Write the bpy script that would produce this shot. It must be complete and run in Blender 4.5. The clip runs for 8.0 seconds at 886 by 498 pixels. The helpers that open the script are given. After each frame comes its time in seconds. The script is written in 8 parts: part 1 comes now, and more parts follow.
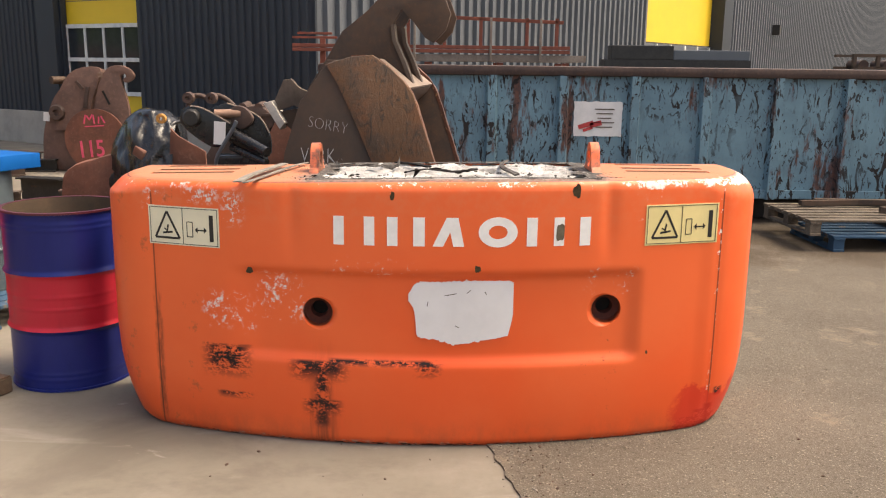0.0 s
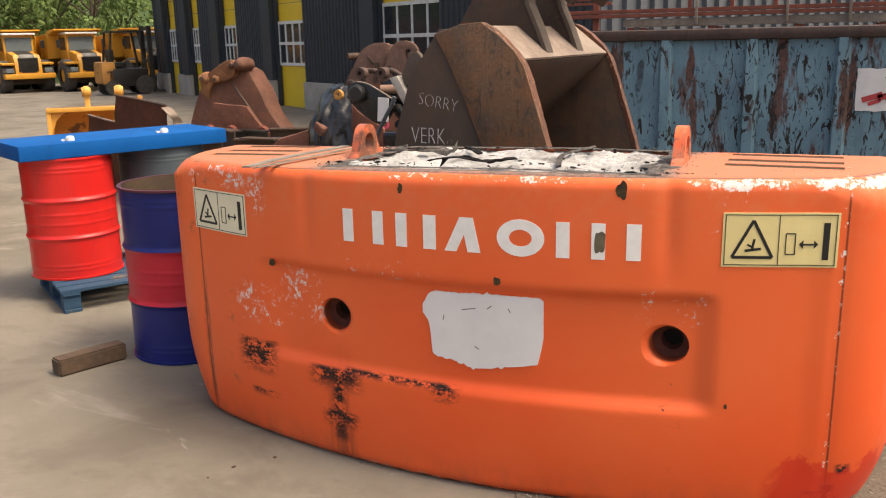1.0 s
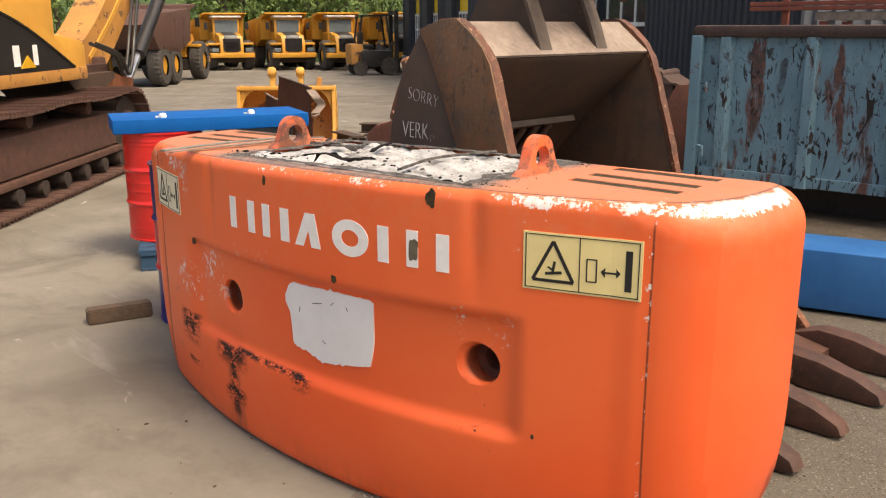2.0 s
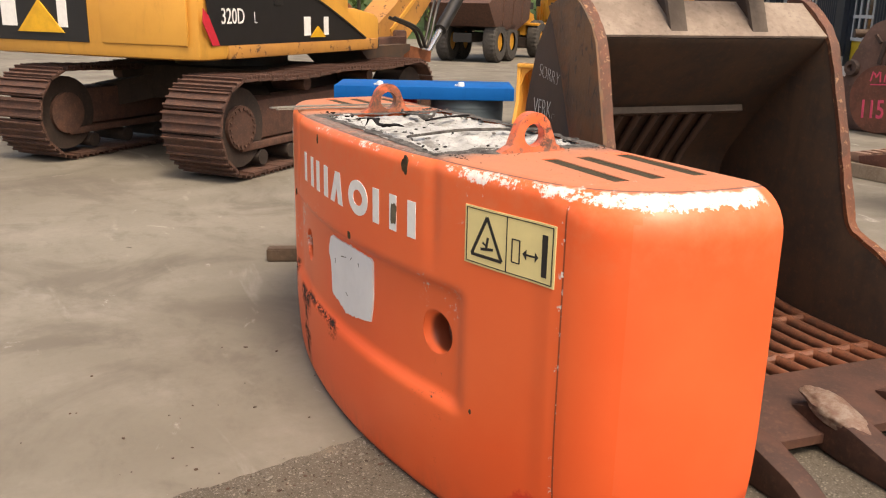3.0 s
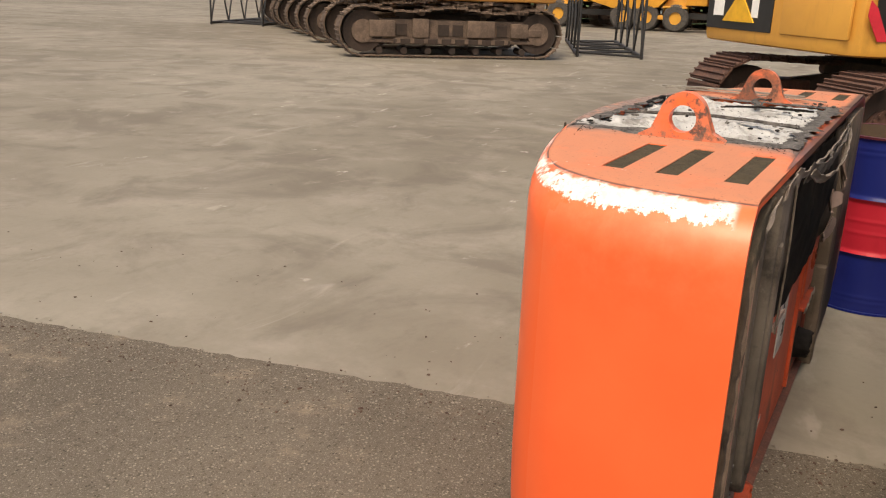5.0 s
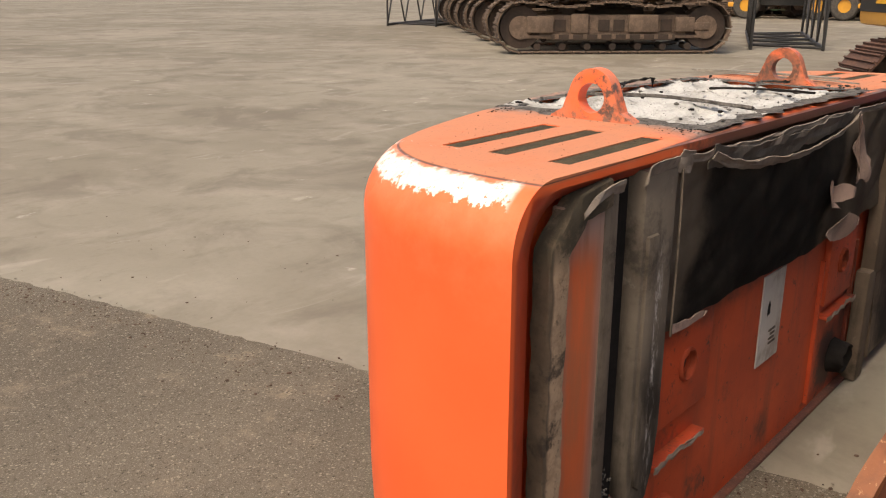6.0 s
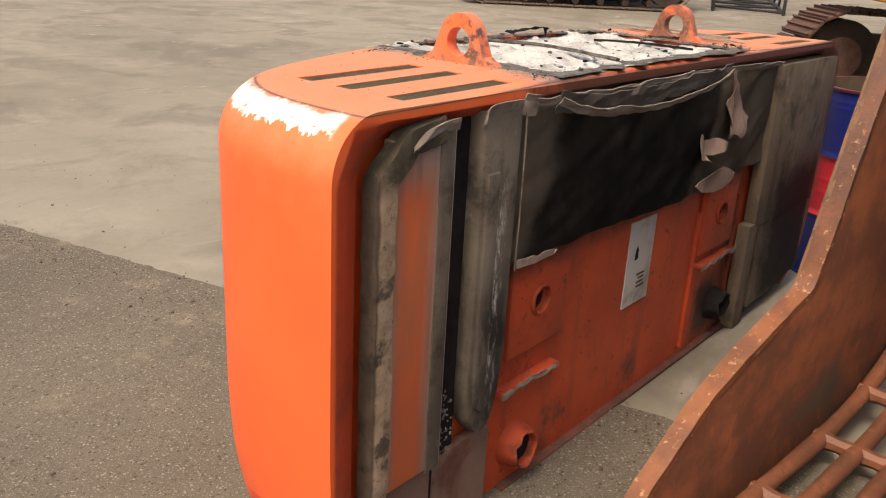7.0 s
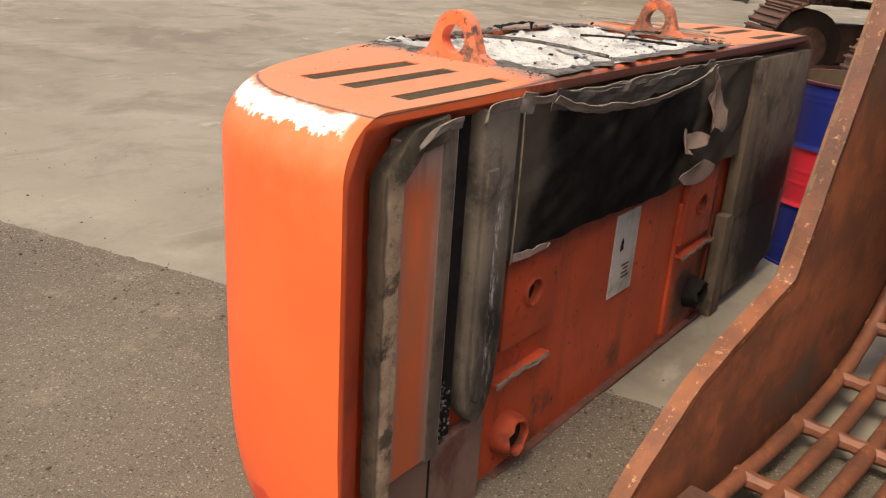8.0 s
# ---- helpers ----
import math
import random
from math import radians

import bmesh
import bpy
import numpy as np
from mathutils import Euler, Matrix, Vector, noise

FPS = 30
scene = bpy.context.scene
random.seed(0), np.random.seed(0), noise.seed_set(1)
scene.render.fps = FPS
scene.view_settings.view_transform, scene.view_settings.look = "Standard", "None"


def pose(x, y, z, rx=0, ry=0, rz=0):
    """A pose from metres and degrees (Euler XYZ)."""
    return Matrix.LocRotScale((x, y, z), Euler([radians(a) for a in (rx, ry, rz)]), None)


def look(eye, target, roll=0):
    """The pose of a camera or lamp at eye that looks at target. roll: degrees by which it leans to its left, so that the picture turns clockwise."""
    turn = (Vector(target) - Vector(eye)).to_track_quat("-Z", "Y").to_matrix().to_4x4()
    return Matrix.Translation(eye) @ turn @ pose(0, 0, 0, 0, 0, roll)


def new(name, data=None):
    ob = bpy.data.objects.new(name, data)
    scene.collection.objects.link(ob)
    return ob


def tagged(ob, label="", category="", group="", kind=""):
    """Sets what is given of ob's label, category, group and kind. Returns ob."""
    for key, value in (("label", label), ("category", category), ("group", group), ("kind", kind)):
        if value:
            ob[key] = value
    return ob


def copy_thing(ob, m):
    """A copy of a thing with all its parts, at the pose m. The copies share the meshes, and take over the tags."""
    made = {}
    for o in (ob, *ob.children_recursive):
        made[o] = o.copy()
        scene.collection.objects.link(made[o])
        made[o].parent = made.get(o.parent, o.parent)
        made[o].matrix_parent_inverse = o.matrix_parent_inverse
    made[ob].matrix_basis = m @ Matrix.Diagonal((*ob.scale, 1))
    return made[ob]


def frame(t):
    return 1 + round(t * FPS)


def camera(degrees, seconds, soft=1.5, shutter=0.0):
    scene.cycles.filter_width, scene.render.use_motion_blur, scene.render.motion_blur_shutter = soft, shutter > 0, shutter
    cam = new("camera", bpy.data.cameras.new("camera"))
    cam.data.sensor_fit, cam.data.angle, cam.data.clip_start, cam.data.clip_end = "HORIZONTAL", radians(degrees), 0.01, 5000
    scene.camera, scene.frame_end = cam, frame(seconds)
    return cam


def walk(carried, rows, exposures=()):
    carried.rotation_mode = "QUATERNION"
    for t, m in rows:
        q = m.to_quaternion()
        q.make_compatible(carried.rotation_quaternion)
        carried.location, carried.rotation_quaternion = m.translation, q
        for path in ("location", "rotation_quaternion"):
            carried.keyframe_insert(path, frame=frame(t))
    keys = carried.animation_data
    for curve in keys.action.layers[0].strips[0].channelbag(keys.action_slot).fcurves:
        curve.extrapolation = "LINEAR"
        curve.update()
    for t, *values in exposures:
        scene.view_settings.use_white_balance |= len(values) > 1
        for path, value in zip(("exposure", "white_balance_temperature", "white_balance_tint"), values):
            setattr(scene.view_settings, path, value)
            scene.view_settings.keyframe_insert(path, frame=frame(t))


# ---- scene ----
# camera and its way round the counterweight
cam = camera(54.2, 8.0, soft=1.15)
PATH = [
    (0, (0.56, 0.689, 1.558), (0.561, 2.647, 1.147), 0.7),
    (0.5, (1.088, 1.08, 1.561), (0.688, 2.984, 1.097), 0.8),
    (1, (1.638, 1.489, 1.545), (0.857, 3.269, 1.073), -1.2),
    (1.2, (1.89, 1.633, 1.526), (1.018, 3.372, 1.064), -1.3),
    (2.3, (3.047, 2.466, 1.59), (1.612, 3.762, 1.078), 0.4),
    (2.5, (3.199, 2.627, 1.593), (1.666, 3.803, 1.076), 0.8),
    (3, (3.51, 3.085, 1.552), (1.772, 3.914, 1.013), 1.1),
    (3.5, (3.776, 3.538, 1.557), (1.887, 3.907, 1.013), 0.5),
    (4, (3.788, 4.059, 1.499), (1.875, 3.991, 0.921), 0.7),
    (4.5, (3.733, 4.587, 1.496), (1.887, 4.091, 0.908), 1.7),
    (5, (3.509, 5.014, 1.485), (1.825, 4.104, 0.905), 2.1),
    (5.2, (3.419, 5.173, 1.463), (1.825, 4.11, 0.89), 1.7),
    (6.3, (2.938, 5.688, 1.435), (1.508, 4.421, 0.843), -0.1),
    (6.5, (2.921, 5.757, 1.43), (1.478, 4.52, 0.808), 0.2),
    (7, (2.95, 5.845, 1.44), (1.488, 4.67, 0.745), 3.1),
    (7.5, (2.981, 5.839, 1.453), (1.514, 4.686, 0.735), 4.0),
    (8, (3.022, 5.8, 1.471), (1.518, 4.698, 0.748), 3.8),
]

walk(cam, [(t, look(eye, target, roll)) for t, eye, target, roll in PATH],
     exposures=[(0.0, 1.12, 7300, 10), (0.5, 1.06, 7300, 10), (1.0, 0.86, 7300, 10), (2.5, 0.78, 7250, 10), (3.5, 0.62, 7250, 9), (4.5, 0.53, 7250, 8), (5.2, 0.54, 7250, 8), (6.5, 0.70, 7250, 8), (7.0, 0.80, 7250, 8), (8.0, 0.78, 7250, 8)])

# ---- light: hazy bright sky, soft sun from the east ----
SUN_AZ, SUN_EL = 4.0, 60.0     # degrees: direction towards the sun from +x, height
world = bpy.data.worlds.new("sky")
scene.world = world
world.use_nodes = True
wn = world.node_tree.nodes
sky = wn.new("ShaderNodeTexSky")
sky.sky_type = "NISHITA"
sky.sun_disc = False
sky.sun_elevation = radians(SUN_EL)
sky.sun_rotation = radians(90 - SUN_AZ)
sky.air_density, sky.dust_density, sky.ozone_density = 1.0, 6.0, 0.6
wn["Background"].inputs["Strength"].default_value = 0.15
world.node_tree.links.new(sky.outputs[0], wn["Background"].inputs[0])

sun_data = bpy.data.lights.new("sun", "SUN")
sun_data.energy, sun_data.angle, sun_data.color = 1.45, radians(18), (1.0, 0.93, 0.82)
sun = new("sun", sun_data)
_a, _e = radians(SUN_AZ), radians(SUN_EL)
sun.matrix_basis = look((20 * math.cos(_e) * math.cos(_a), 20 * math.cos(_e) * math.sin(_a), 20 * math.sin(_e)), (0, 0, 0))

# ---- materials ----
class Mat:
    """A node material, written as plain expressions."""

    def __init__(self, name, rough=0.6, metal=0.0):
        self.m = bpy.data.materials.new(name)
        self.m.use_nodes = True
        self.t = self.m.node_tree
        self.b = self.t.nodes["Principled BSDF"]
        self.b.inputs["Roughness"].default_value = rough
        self.b.inputs["Metallic"].default_value = metal
        self.coord = self.t.nodes.new("ShaderNodeTexCoord").outputs["Object"]

    def put(self, sock, v):
        if hasattr(v, "is_output"):
            self.t.links.new(v, sock)
        else:
            sock.default_value = (*v, 1) if isinstance(v, tuple) and len(v) == 3 and sock.type == "RGBA" else v

    def noise(self, scale, detail=4.0, rough=0.6, stretch=None, warp=0.0):
        n = self.t.nodes.new("ShaderNodeTexNoise")
        n.inputs["Scale"].default_value = scale
        n.inputs["Detail"].default_value = detail
        n.inputs["Roughness"].default_value = rough
        n.inputs["Distortion"].default_value = warp
        self.t.links.new(self.scaled(stretch), n.inputs["Vector"])
        return n.outputs["Fac"]

    def voronoi(self, scale, feature="F1", stretch=None):
        n = self.t.nodes.new("ShaderNodeTexVoronoi")
        n.feature = feature
        n.inputs["Scale"].default_value = scale
        self.t.links.new(self.scaled(stretch), n.inputs["Vector"])
        return n.outputs["Distance"]

    def scaled(self, stretch):
        if stretch is None:
            return self.coord
        n = self.t.nodes.new("ShaderNodeMapping")
        n.inputs["Scale"].default_value = stretch
        self.t.links.new(self.coord, n.inputs["Vector"])
        return n.outputs[0]

    def xyz(self):
        n = self.t.nodes.new("ShaderNodeSeparateXYZ")
        self.t.links.new(self.coord, n.inputs[0])
        return n.outputs[0], n.outputs[1], n.outputs[2]

    def op(self, kind, a, b=0.0, clamp=False):
        n = self.t.nodes.new("ShaderNodeMath")
        n.operation = kind
        n.use_clamp = clamp
        self.put(n.inputs[0], a)
        self.put(n.inputs[1], b)
        return n.outputs[0]

    def step(self, v, lo, hi):
        n = self.t.nodes.new("ShaderNodeMapRange")
        n.interpolation_type = "SMOOTHSTEP"
        self.put(n.inputs["Value"], v)
        n.inputs["From Min"].default_value = lo
        n.inputs["From Max"].default_value = hi
        return n.outputs[0]

    def window(self, v, lo, hi, soft):
        return self.op("MULTIPLY", self.step(v, lo - soft, lo + soft), self.op("SUBTRACT", 1.0, self.step(v, hi - soft, hi + soft)))

    def mul(self, *vs):
        r = vs[0]
        for v in vs[1:]:
            r = self.op("MULTIPLY", r, v)
        return r

    def top(self, *vs):
        r = vs[0]
        for v in vs[1:]:
            r = self.op("MAXIMUM", r, v)
        return r

    def mix(self, fac, a, b, kind="MIX"):
        n = self.t.nodes.new("ShaderNodeMix")
        n.data_type = "RGBA"
        n.blend_type = kind
        self.put(n.inputs[0], fac)
        self.put(n.inputs[6], a)
        self.put(n.inputs[7], b)
        return n.outputs[2]

    def object_random(self):
        return self.t.nodes.new("ShaderNodeObjectInfo").outputs["Random"]

    def island_random(self):
        return self.t.nodes.new("ShaderNodeNewGeometry").outputs["Random Per Island"]

    def colour(self, v):
        self.put(self.b.inputs["Base Color"], v)
        return self

    def rough(self, v):
        self.put(self.b.inputs["Roughness"], v)
        return self

    def bump(self, height, strength=0.3, distance=0.01):
        n = self.t.nodes.new("ShaderNodeBump")
        n.inputs["Strength"].default_value = strength
        n.inputs["Distance"].default_value = distance
        self.put(n.inputs["Height"], height)
        self.t.links.new(n.outputs[0], self.b.inputs["Normal"])
        return self


def painted(name, base, second, rust=(0.12, 0.045, 0.02), wear=0.62, scale=6.0, rough=0.45):
    m = Mat(name, rough)
    fade = m.noise(1.7, 5, 0.6)
    c = m.mix(m.step(fade, 0.35, 0.7), base, second)
    chips = m.step(m.noise(scale, 9, 0.72), wear, wear + 0.05)
    c = m.mix(chips, c, rust)
    grime = m.noise(9, 6, 0.7, stretch=(1, 1, 0.25))
    c = m.mix(m.mul(m.step(grime, 0.5, 0.85), 0.45), c, tuple(v * 0.45 for v in base))
    m.colour(c).rough(m.op("ADD", rough, m.mul(chips, 0.35)))
    return m.bump(m.op("ADD", m.mul(fade, 0.3), m.mul(chips, -1.0)), 0.15, 0.004).m


def rusty(name, a, b, c, rough=0.85, scale=5.0, bump=0.4):
    m = Mat(name, rough)
    n1, n2 = m.noise(scale, 8, 0.68), m.noise(scale * 7, 6, 0.7)
    col = m.mix(m.step(n1, 0.35, 0.62), a, b)
    col = m.mix(m.mul(m.step(n2, 0.5, 0.75), 0.7), col, c)
    streak = m.noise(14, 4, 0.6, stretch=(1, 1, 0.12))
    col = m.mix(m.mul(m.step(streak, 0.52, 0.75), 0.35), col, tuple(v * 0.5 for v in a))
    m.colour(col)
    return m.bump(m.op("ADD", n1, m.mul(n2, 0.5)), bump, 0.006).m


def plain(name, base, rough=0.5, metal=0.0, vary=0.25, scale=8.0):
    m = Mat(name, rough, metal)
    n = m.noise(scale, 7, 0.65)
    m.colour(m.mix(m.step(n, 0.3, 0.75), base, tuple(v * (1 - vary) for v in base)))
    return m.bump(n, 0.08, 0.003).m


def sheet(name, a, b, dark, pale, rough=0.75, chalk=False, burn=None):
    """Grimy sheet with soot blotches and upright runs."""
    m = Mat(name, rough)
    big, mid = m.noise(3.2, 6, 0.65), m.noise(16, 8, 0.7)
    run, fine = m.noise(9, 7, 0.68, stretch=(1, 1, 0.16)), m.noise(28, 7, 0.72, stretch=(1, 1, 0.35))
    c = m.mix(m.step(big, 0.35, 0.65), a, b)
    c = m.mix(m.mul(m.step(run, 0.50, 0.68), 0.60), c, dark)
    c = m.mix(m.mul(m.step(fine, 0.60, 0.74), 0.35), c, pale)
    c = m.mix(m.mul(m.step(m.noise(5, 8, 0.7), 0.50, 0.66), 0.75), c, dark)
    c = m.mix(m.mul(m.step(mid, 0.62, 0.72), 0.30), c, pale)
    if burn:
        x, y, z = m.xyz()
        w = m.mul(m.op("SUBTRACT", m.noise(7, 7, 0.68), 0.5), 0.22)
        c = m.mix(m.mul(m.window(m.op("ADD", x, w), burn[0], burn[1], 0.05), m.window(m.op("ADD", z, w), burn[2], burn[3], 0.06), 0.93), c, (0.012, 0.010, 0.009))
    if chalk:
        x, y, z = m.xyz()
        smear = m.mul(m.window(m.op("ADD", x, m.mul(m.op("SUBTRACT", mid, 0.5), 0.05)), 1.418, 1.452, 0.014), m.window(z, 0.34, 0.90, 0.08), m.step(m.noise(44, 7, 0.75, stretch=(1, 1, 0.30)), 0.48, 0.64))
        soot = m.mul(m.window(x, 1.38, 1.50, 0.02), m.window(z, 0.26, 0.66, 0.08), m.step(m.noise(12, 7, 0.7, stretch=(1, 1, 0.4)), 0.38, 0.58))
        c = m.mix(m.mul(soot, 0.8), c, dark)
        c = m.mix(m.mul(smear, 0.9), c, (0.52, 0.48, 0.44))
    m.colour(c)
    return m.bump(m.op("ADD", big, m.mul(mid, 0.3)), 0.25, 0.006).m


SUNK = 0.037


def orange_paint(name, zone):
    """Worn orange paint, redder towards the foot. zone: the shell's front, with its flakes and burnt patches; the rest
    of the shell; or a scorched fitting.
    """
    m = Mat(name, 0.42)
    x, y, z = m.xyz()
    # the top has sunk a little towards the left end
    z = m.op("ADD", z, m.mul(m.step(z, 0.98, 1.05), m.mul(m.op("SUBTRACT", 1.0, m.step(x, -0.90, 0.75)), SUNK)))
    # base colour mixes to a deeper, darker red with falling height
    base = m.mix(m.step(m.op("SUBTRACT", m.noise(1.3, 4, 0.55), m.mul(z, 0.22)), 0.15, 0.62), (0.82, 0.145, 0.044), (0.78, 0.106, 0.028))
    if zone != "fitting":
        fine, mid, coarse = m.noise(60, 8, 0.75), m.noise(17, 8, 0.7), m.noise(5, 6, 0.65)
        # a paler, chalky band under the upper edge, with white filler where the edge is scraped
        pale = m.mul(m.step(z, 0.80, 1.10), m.step(mid, 0.35, 0.8), 0.5)
        base = m.mix(pale, base, (0.74, 0.22, 0.10))
        black = flat = 0.0
        if zone == "rest":
            base = m.mix(m.mul(m.step(z, 1.112, 1.122), m.step(coarse, 0.15, 0.5), 0.9), base, (0.42, 0.175, 0.092))
            flat = m.step(z, 1.1190, 1.1205)
            base = m.mix(m.mul(flat, m.step(m.noise(120, 4, 0.7), 0.60, 0.66), 0.6), base, (0.10, 0.06, 0.045))
            base = m.mix(m.mul(flat, m.step(m.noise(9, 7, 0.7), 0.52, 0.75), 0.5), base, (0.26, 0.125, 0.08))
            base = m.mix(m.mul(m.window(z, 1.1183, 1.1202, 0.0006), m.step(mid, 0.25, 0.45), 0.9), base, (0.085, 0.036, 0.024))
        edge = m.op("ADD", m.mul(m.step(z, 1.040, 1.104), 0.80), m.mul(m.op("SUBTRACT", m.noise(34, 8, 0.75, stretch=(1, 1, 0.6)), 0.5), 1.05))
        edge = m.op("ADD", edge, m.mul(m.op("SUBTRACT", coarse, 0.5), 1.2))
        edge = m.op("ADD", edge, m.mul(m.op("SUBTRACT", m.noise(95, 6, 0.75), 0.5), 0.7))
        side = m.top(m.mul(m.step(x, 1.22, 1.30), 0.66), m.mul(m.step(x, 1.72, 1.80), 0.80), m.mul(m.step(m.op("MULTIPLY", x, -1.0), 0.0, 0.6), 0.25), m.mul(m.window(x, 0.0, 1.2, 0.05), 0.3))
        far = m.op("SUBTRACT", 1.0, m.step(m.op("ADD", z, m.mul(m.op("SUBTRACT", m.noise(24, 6, 0.7), 0.5), 0.022)), 1.113, 1.119))
        white = m.mul(m.step(m.op("ADD", edge, m.mul(m.op("SUBTRACT", side, 1.0), 0.56)), 0.54, 0.60), far)
        if zone == "front":
            flake = m.op("ADD", m.mul(m.noise(42, 8, 0.78), 0.7), m.mul(m.noise(11, 5, 0.6), 0.3))
            for x0, x1, z0, z1, thin in ((-0.43, -0.25, 0.50, 0.63, 0.532), (-0.19, 0.00, 0.54, 0.72, 0.540), (-0.25, -0.22, 0.47, 0.60, 0.528), (-0.33, -0.26, 0.93, 1.08, 0.520), (-0.68, -0.60, 0.96, 1.10, 0.535), (-0.50, -0.36, 1.02, 1.10, 0.515), (1.16, 1.36, 0.66, 0.78, 0.570), (1.36, 1.46, 0.95, 1.08, 0.580), (0.10, 0.45, 0.74, 0.80, 0.585)):
                white = m.top(white, m.mul(m.window(x, x0, x1, 0.03), m.window(z, z0, z1, 0.03), m.step(flake, thin, thin + 0.022)))
        white = m.mul(white, m.op("SUBTRACT", 1.0, m.step(y, 4.74, 4.76)))
        seam = m.mul(m.top(m.window(x, 1.7315, 1.7375, 0.002), m.window(x, -0.6585, -0.6525, 0.002)), m.op("SUBTRACT", 1.0, m.step(z, 1.05, 1.09)), m.op("SUBTRACT", 1.0, m.step(y, 4.5, 4.6)))
        flecks = m.mul(m.window(x, 1.722, 1.737, 0.004), m.step(m.noise(45, 6, 0.7), 0.585, 0.63), m.op("SUBTRACT", 1.0, m.step(y, 4.5, 4.6)))
        base = m.mix(m.mul(seam, 0.8), base, (0.09, 0.025, 0.015))
        white = m.top(white, flecks)
        base = m.mix(m.mul(white, m.op("ADD", 0.72, m.mul(m.step(fine, 0.40, 0.56), 0.28))), base, (0.72, 0.69, 0.65))
        if zone == "front":
            # burnt and rusted patches on the lower half
            crust = m.op("ADD", m.mul(m.noise(70, 9, 0.80, stretch=(1, 1, 1.3)), 0.5), m.mul(m.noise(21, 7, 0.74, stretch=(0.8, 1, 1.8)), 0.5))
            def patch(x0, x1, z0, z1, cut, soft=0.04):
                edge_top = m.op("SUBTRACT", 1.0, m.step(z, z1 - 0.006, z1 + 0.006))
                return m.mul(m.window(x, x0, x1, soft), m.step(z, z0 - soft, z0 + soft), edge_top, m.step(crust, cut, cut + 0.02))
            black = m.top(patch(-0.43, -0.25, 0.29, 0.405, 0.484), patch(-0.44, -0.24, 0.402, 0.412, 0.47, 0.02), patch(-0.38, -0.24, 0.185, 0.205, 0.485, 0.02), patch(-0.05, 0.16, 0.30, 0.368, 0.462), patch(0.0, 0.14, 0.145, 0.20, 0.476, 0.03),
                          patch(0.04, 0.095, 0.08, 0.36, 0.472, 0.02), patch(0.1, 0.52, 0.358, 0.378, 0.474, 0.012), patch(0.46, 0.55, 0.325, 0.38, 0.495, 0.03), patch(1.762, 1.80, 0.155, 0.195, 0.44, 0.01), patch(1.67, 1.74, 0.05, 0.10, 0.47, 0.02),
                          patch(1.15, 1.30, 0.33, 0.40, 0.56), patch(1.22, 1.26, 0.14, 0.30, 0.57, 0.02), patch(1.58, 1.78, 0.0, 0.07, 0.50, 0.02), patch(1.225, 1.262, 0.10, 0.50, 0.585, 0.01), patch(-0.6, 1.7, -0.05, 0.014, 0.50, 0.012), patch(1.72, 1.76, 0.04, 0.12, 0.46, 0.012))
            chips = m.mul(m.op("SUBTRACT", 1.0, m.step(z, 0.012, 0.030)), m.step(m.noise(30, 7, 0.75), 0.54, 0.58), m.op("SUBTRACT", 1.0, m.step(y, 4.66, 4.69)))
            base = m.mix(m.mul(chips, 0.8), base, (0.52, 0.40, 0.32))
            base = m.mix(black, base, (0.022, 0.014, 0.012))
            drips = m.mul(m.window(x, 0.02, 0.12, 0.03), m.op("SUBTRACT", 1.0, m.step(z, 0.1, 0.5)), m.step(m.noise(9, 6, 0.6, stretch=(6, 1, 0.4)), 0.35, 0.7))
            base = m.mix(m.mul(drips, 0.7), base, (0.10, 0.028, 0.014))
            runs = m.mul(m.window(m.op("ADD", x, m.mul(m.op("SUBTRACT", coarse, 0.5), 0.05)), -0.665, -0.635, 0.008), m.window(z, 0.05, 0.62, 0.05), m.step(m.noise(13, 6, 0.7, stretch=(1, 1, 0.25)), 0.42, 0.62))
            base = m.mix(m.mul(runs, 0.75), base, (0.12, 0.035, 0.018))
            blots = m.mul(m.op("SUBTRACT", 1.0, m.step(x, -0.50, -0.40)), m.step(m.noise(8, 7, 0.72), 0.60, 0.70))
            base = m.mix(m.mul(blots, 0.55), base, (0.26, 0.085, 0.040))
            soil = m.mul(m.op("SUBTRACT", 1.0, m.step(z, 0.02, 0.16)), m.step(m.noise(6, 7, 0.72, stretch=(1, 1, 0.5)), 0.40, 0.66), m.op("SUBTRACT", 1.0, m.step(y, 4.66, 4.69)))
            base = m.mix(m.mul(soil, 0.40), base, (0.34, 0.085, 0.038))
        # a fresher red repair coat on the lower corner
        red = m.mul(m.step(m.op("ADD", x, m.mul(m.op("SUBTRACT", coarse, 0.5), 0.25)), 1.56, 1.60), m.op("SUBTRACT", 1.0, m.step(m.op("ADD", z, m.mul(m.op("SUBTRACT", coarse, 0.5), 0.45)), 0.17, 0.20)))
        base = m.mix(m.mul(red, 0.85), base, (0.60, 0.035, 0.016))
        if zone == "rest":
            # the inside of the shell behind is grimed
            base = m.mix(m.mul(m.step(y, 4.70, 4.74), m.step(mid, 0.05, 0.45), m.window(m.op("ADD", x, m.mul(m.op("MAXIMUM", m.op("SUBTRACT", z, 1.0), 0.0), 0.45)), -0.925, 1.938, 0.006), m.op("SUBTRACT", 1.0, m.step(z, 1.095, 1.105)), 0.9), base, m.mix(m.step(coarse, 0.42, 0.66), (0.50, 0.045, 0.014), (0.26, 0.028, 0.012)))
            # ash and soot trodden round the burnt middle
            smear = m.mul(flat, m.window(m.op("ADD", x, m.mul(m.op("SUBTRACT", coarse, 0.5), 0.30)), -0.02, 1.24, 0.05), m.step(mid, 0.25, 0.50))
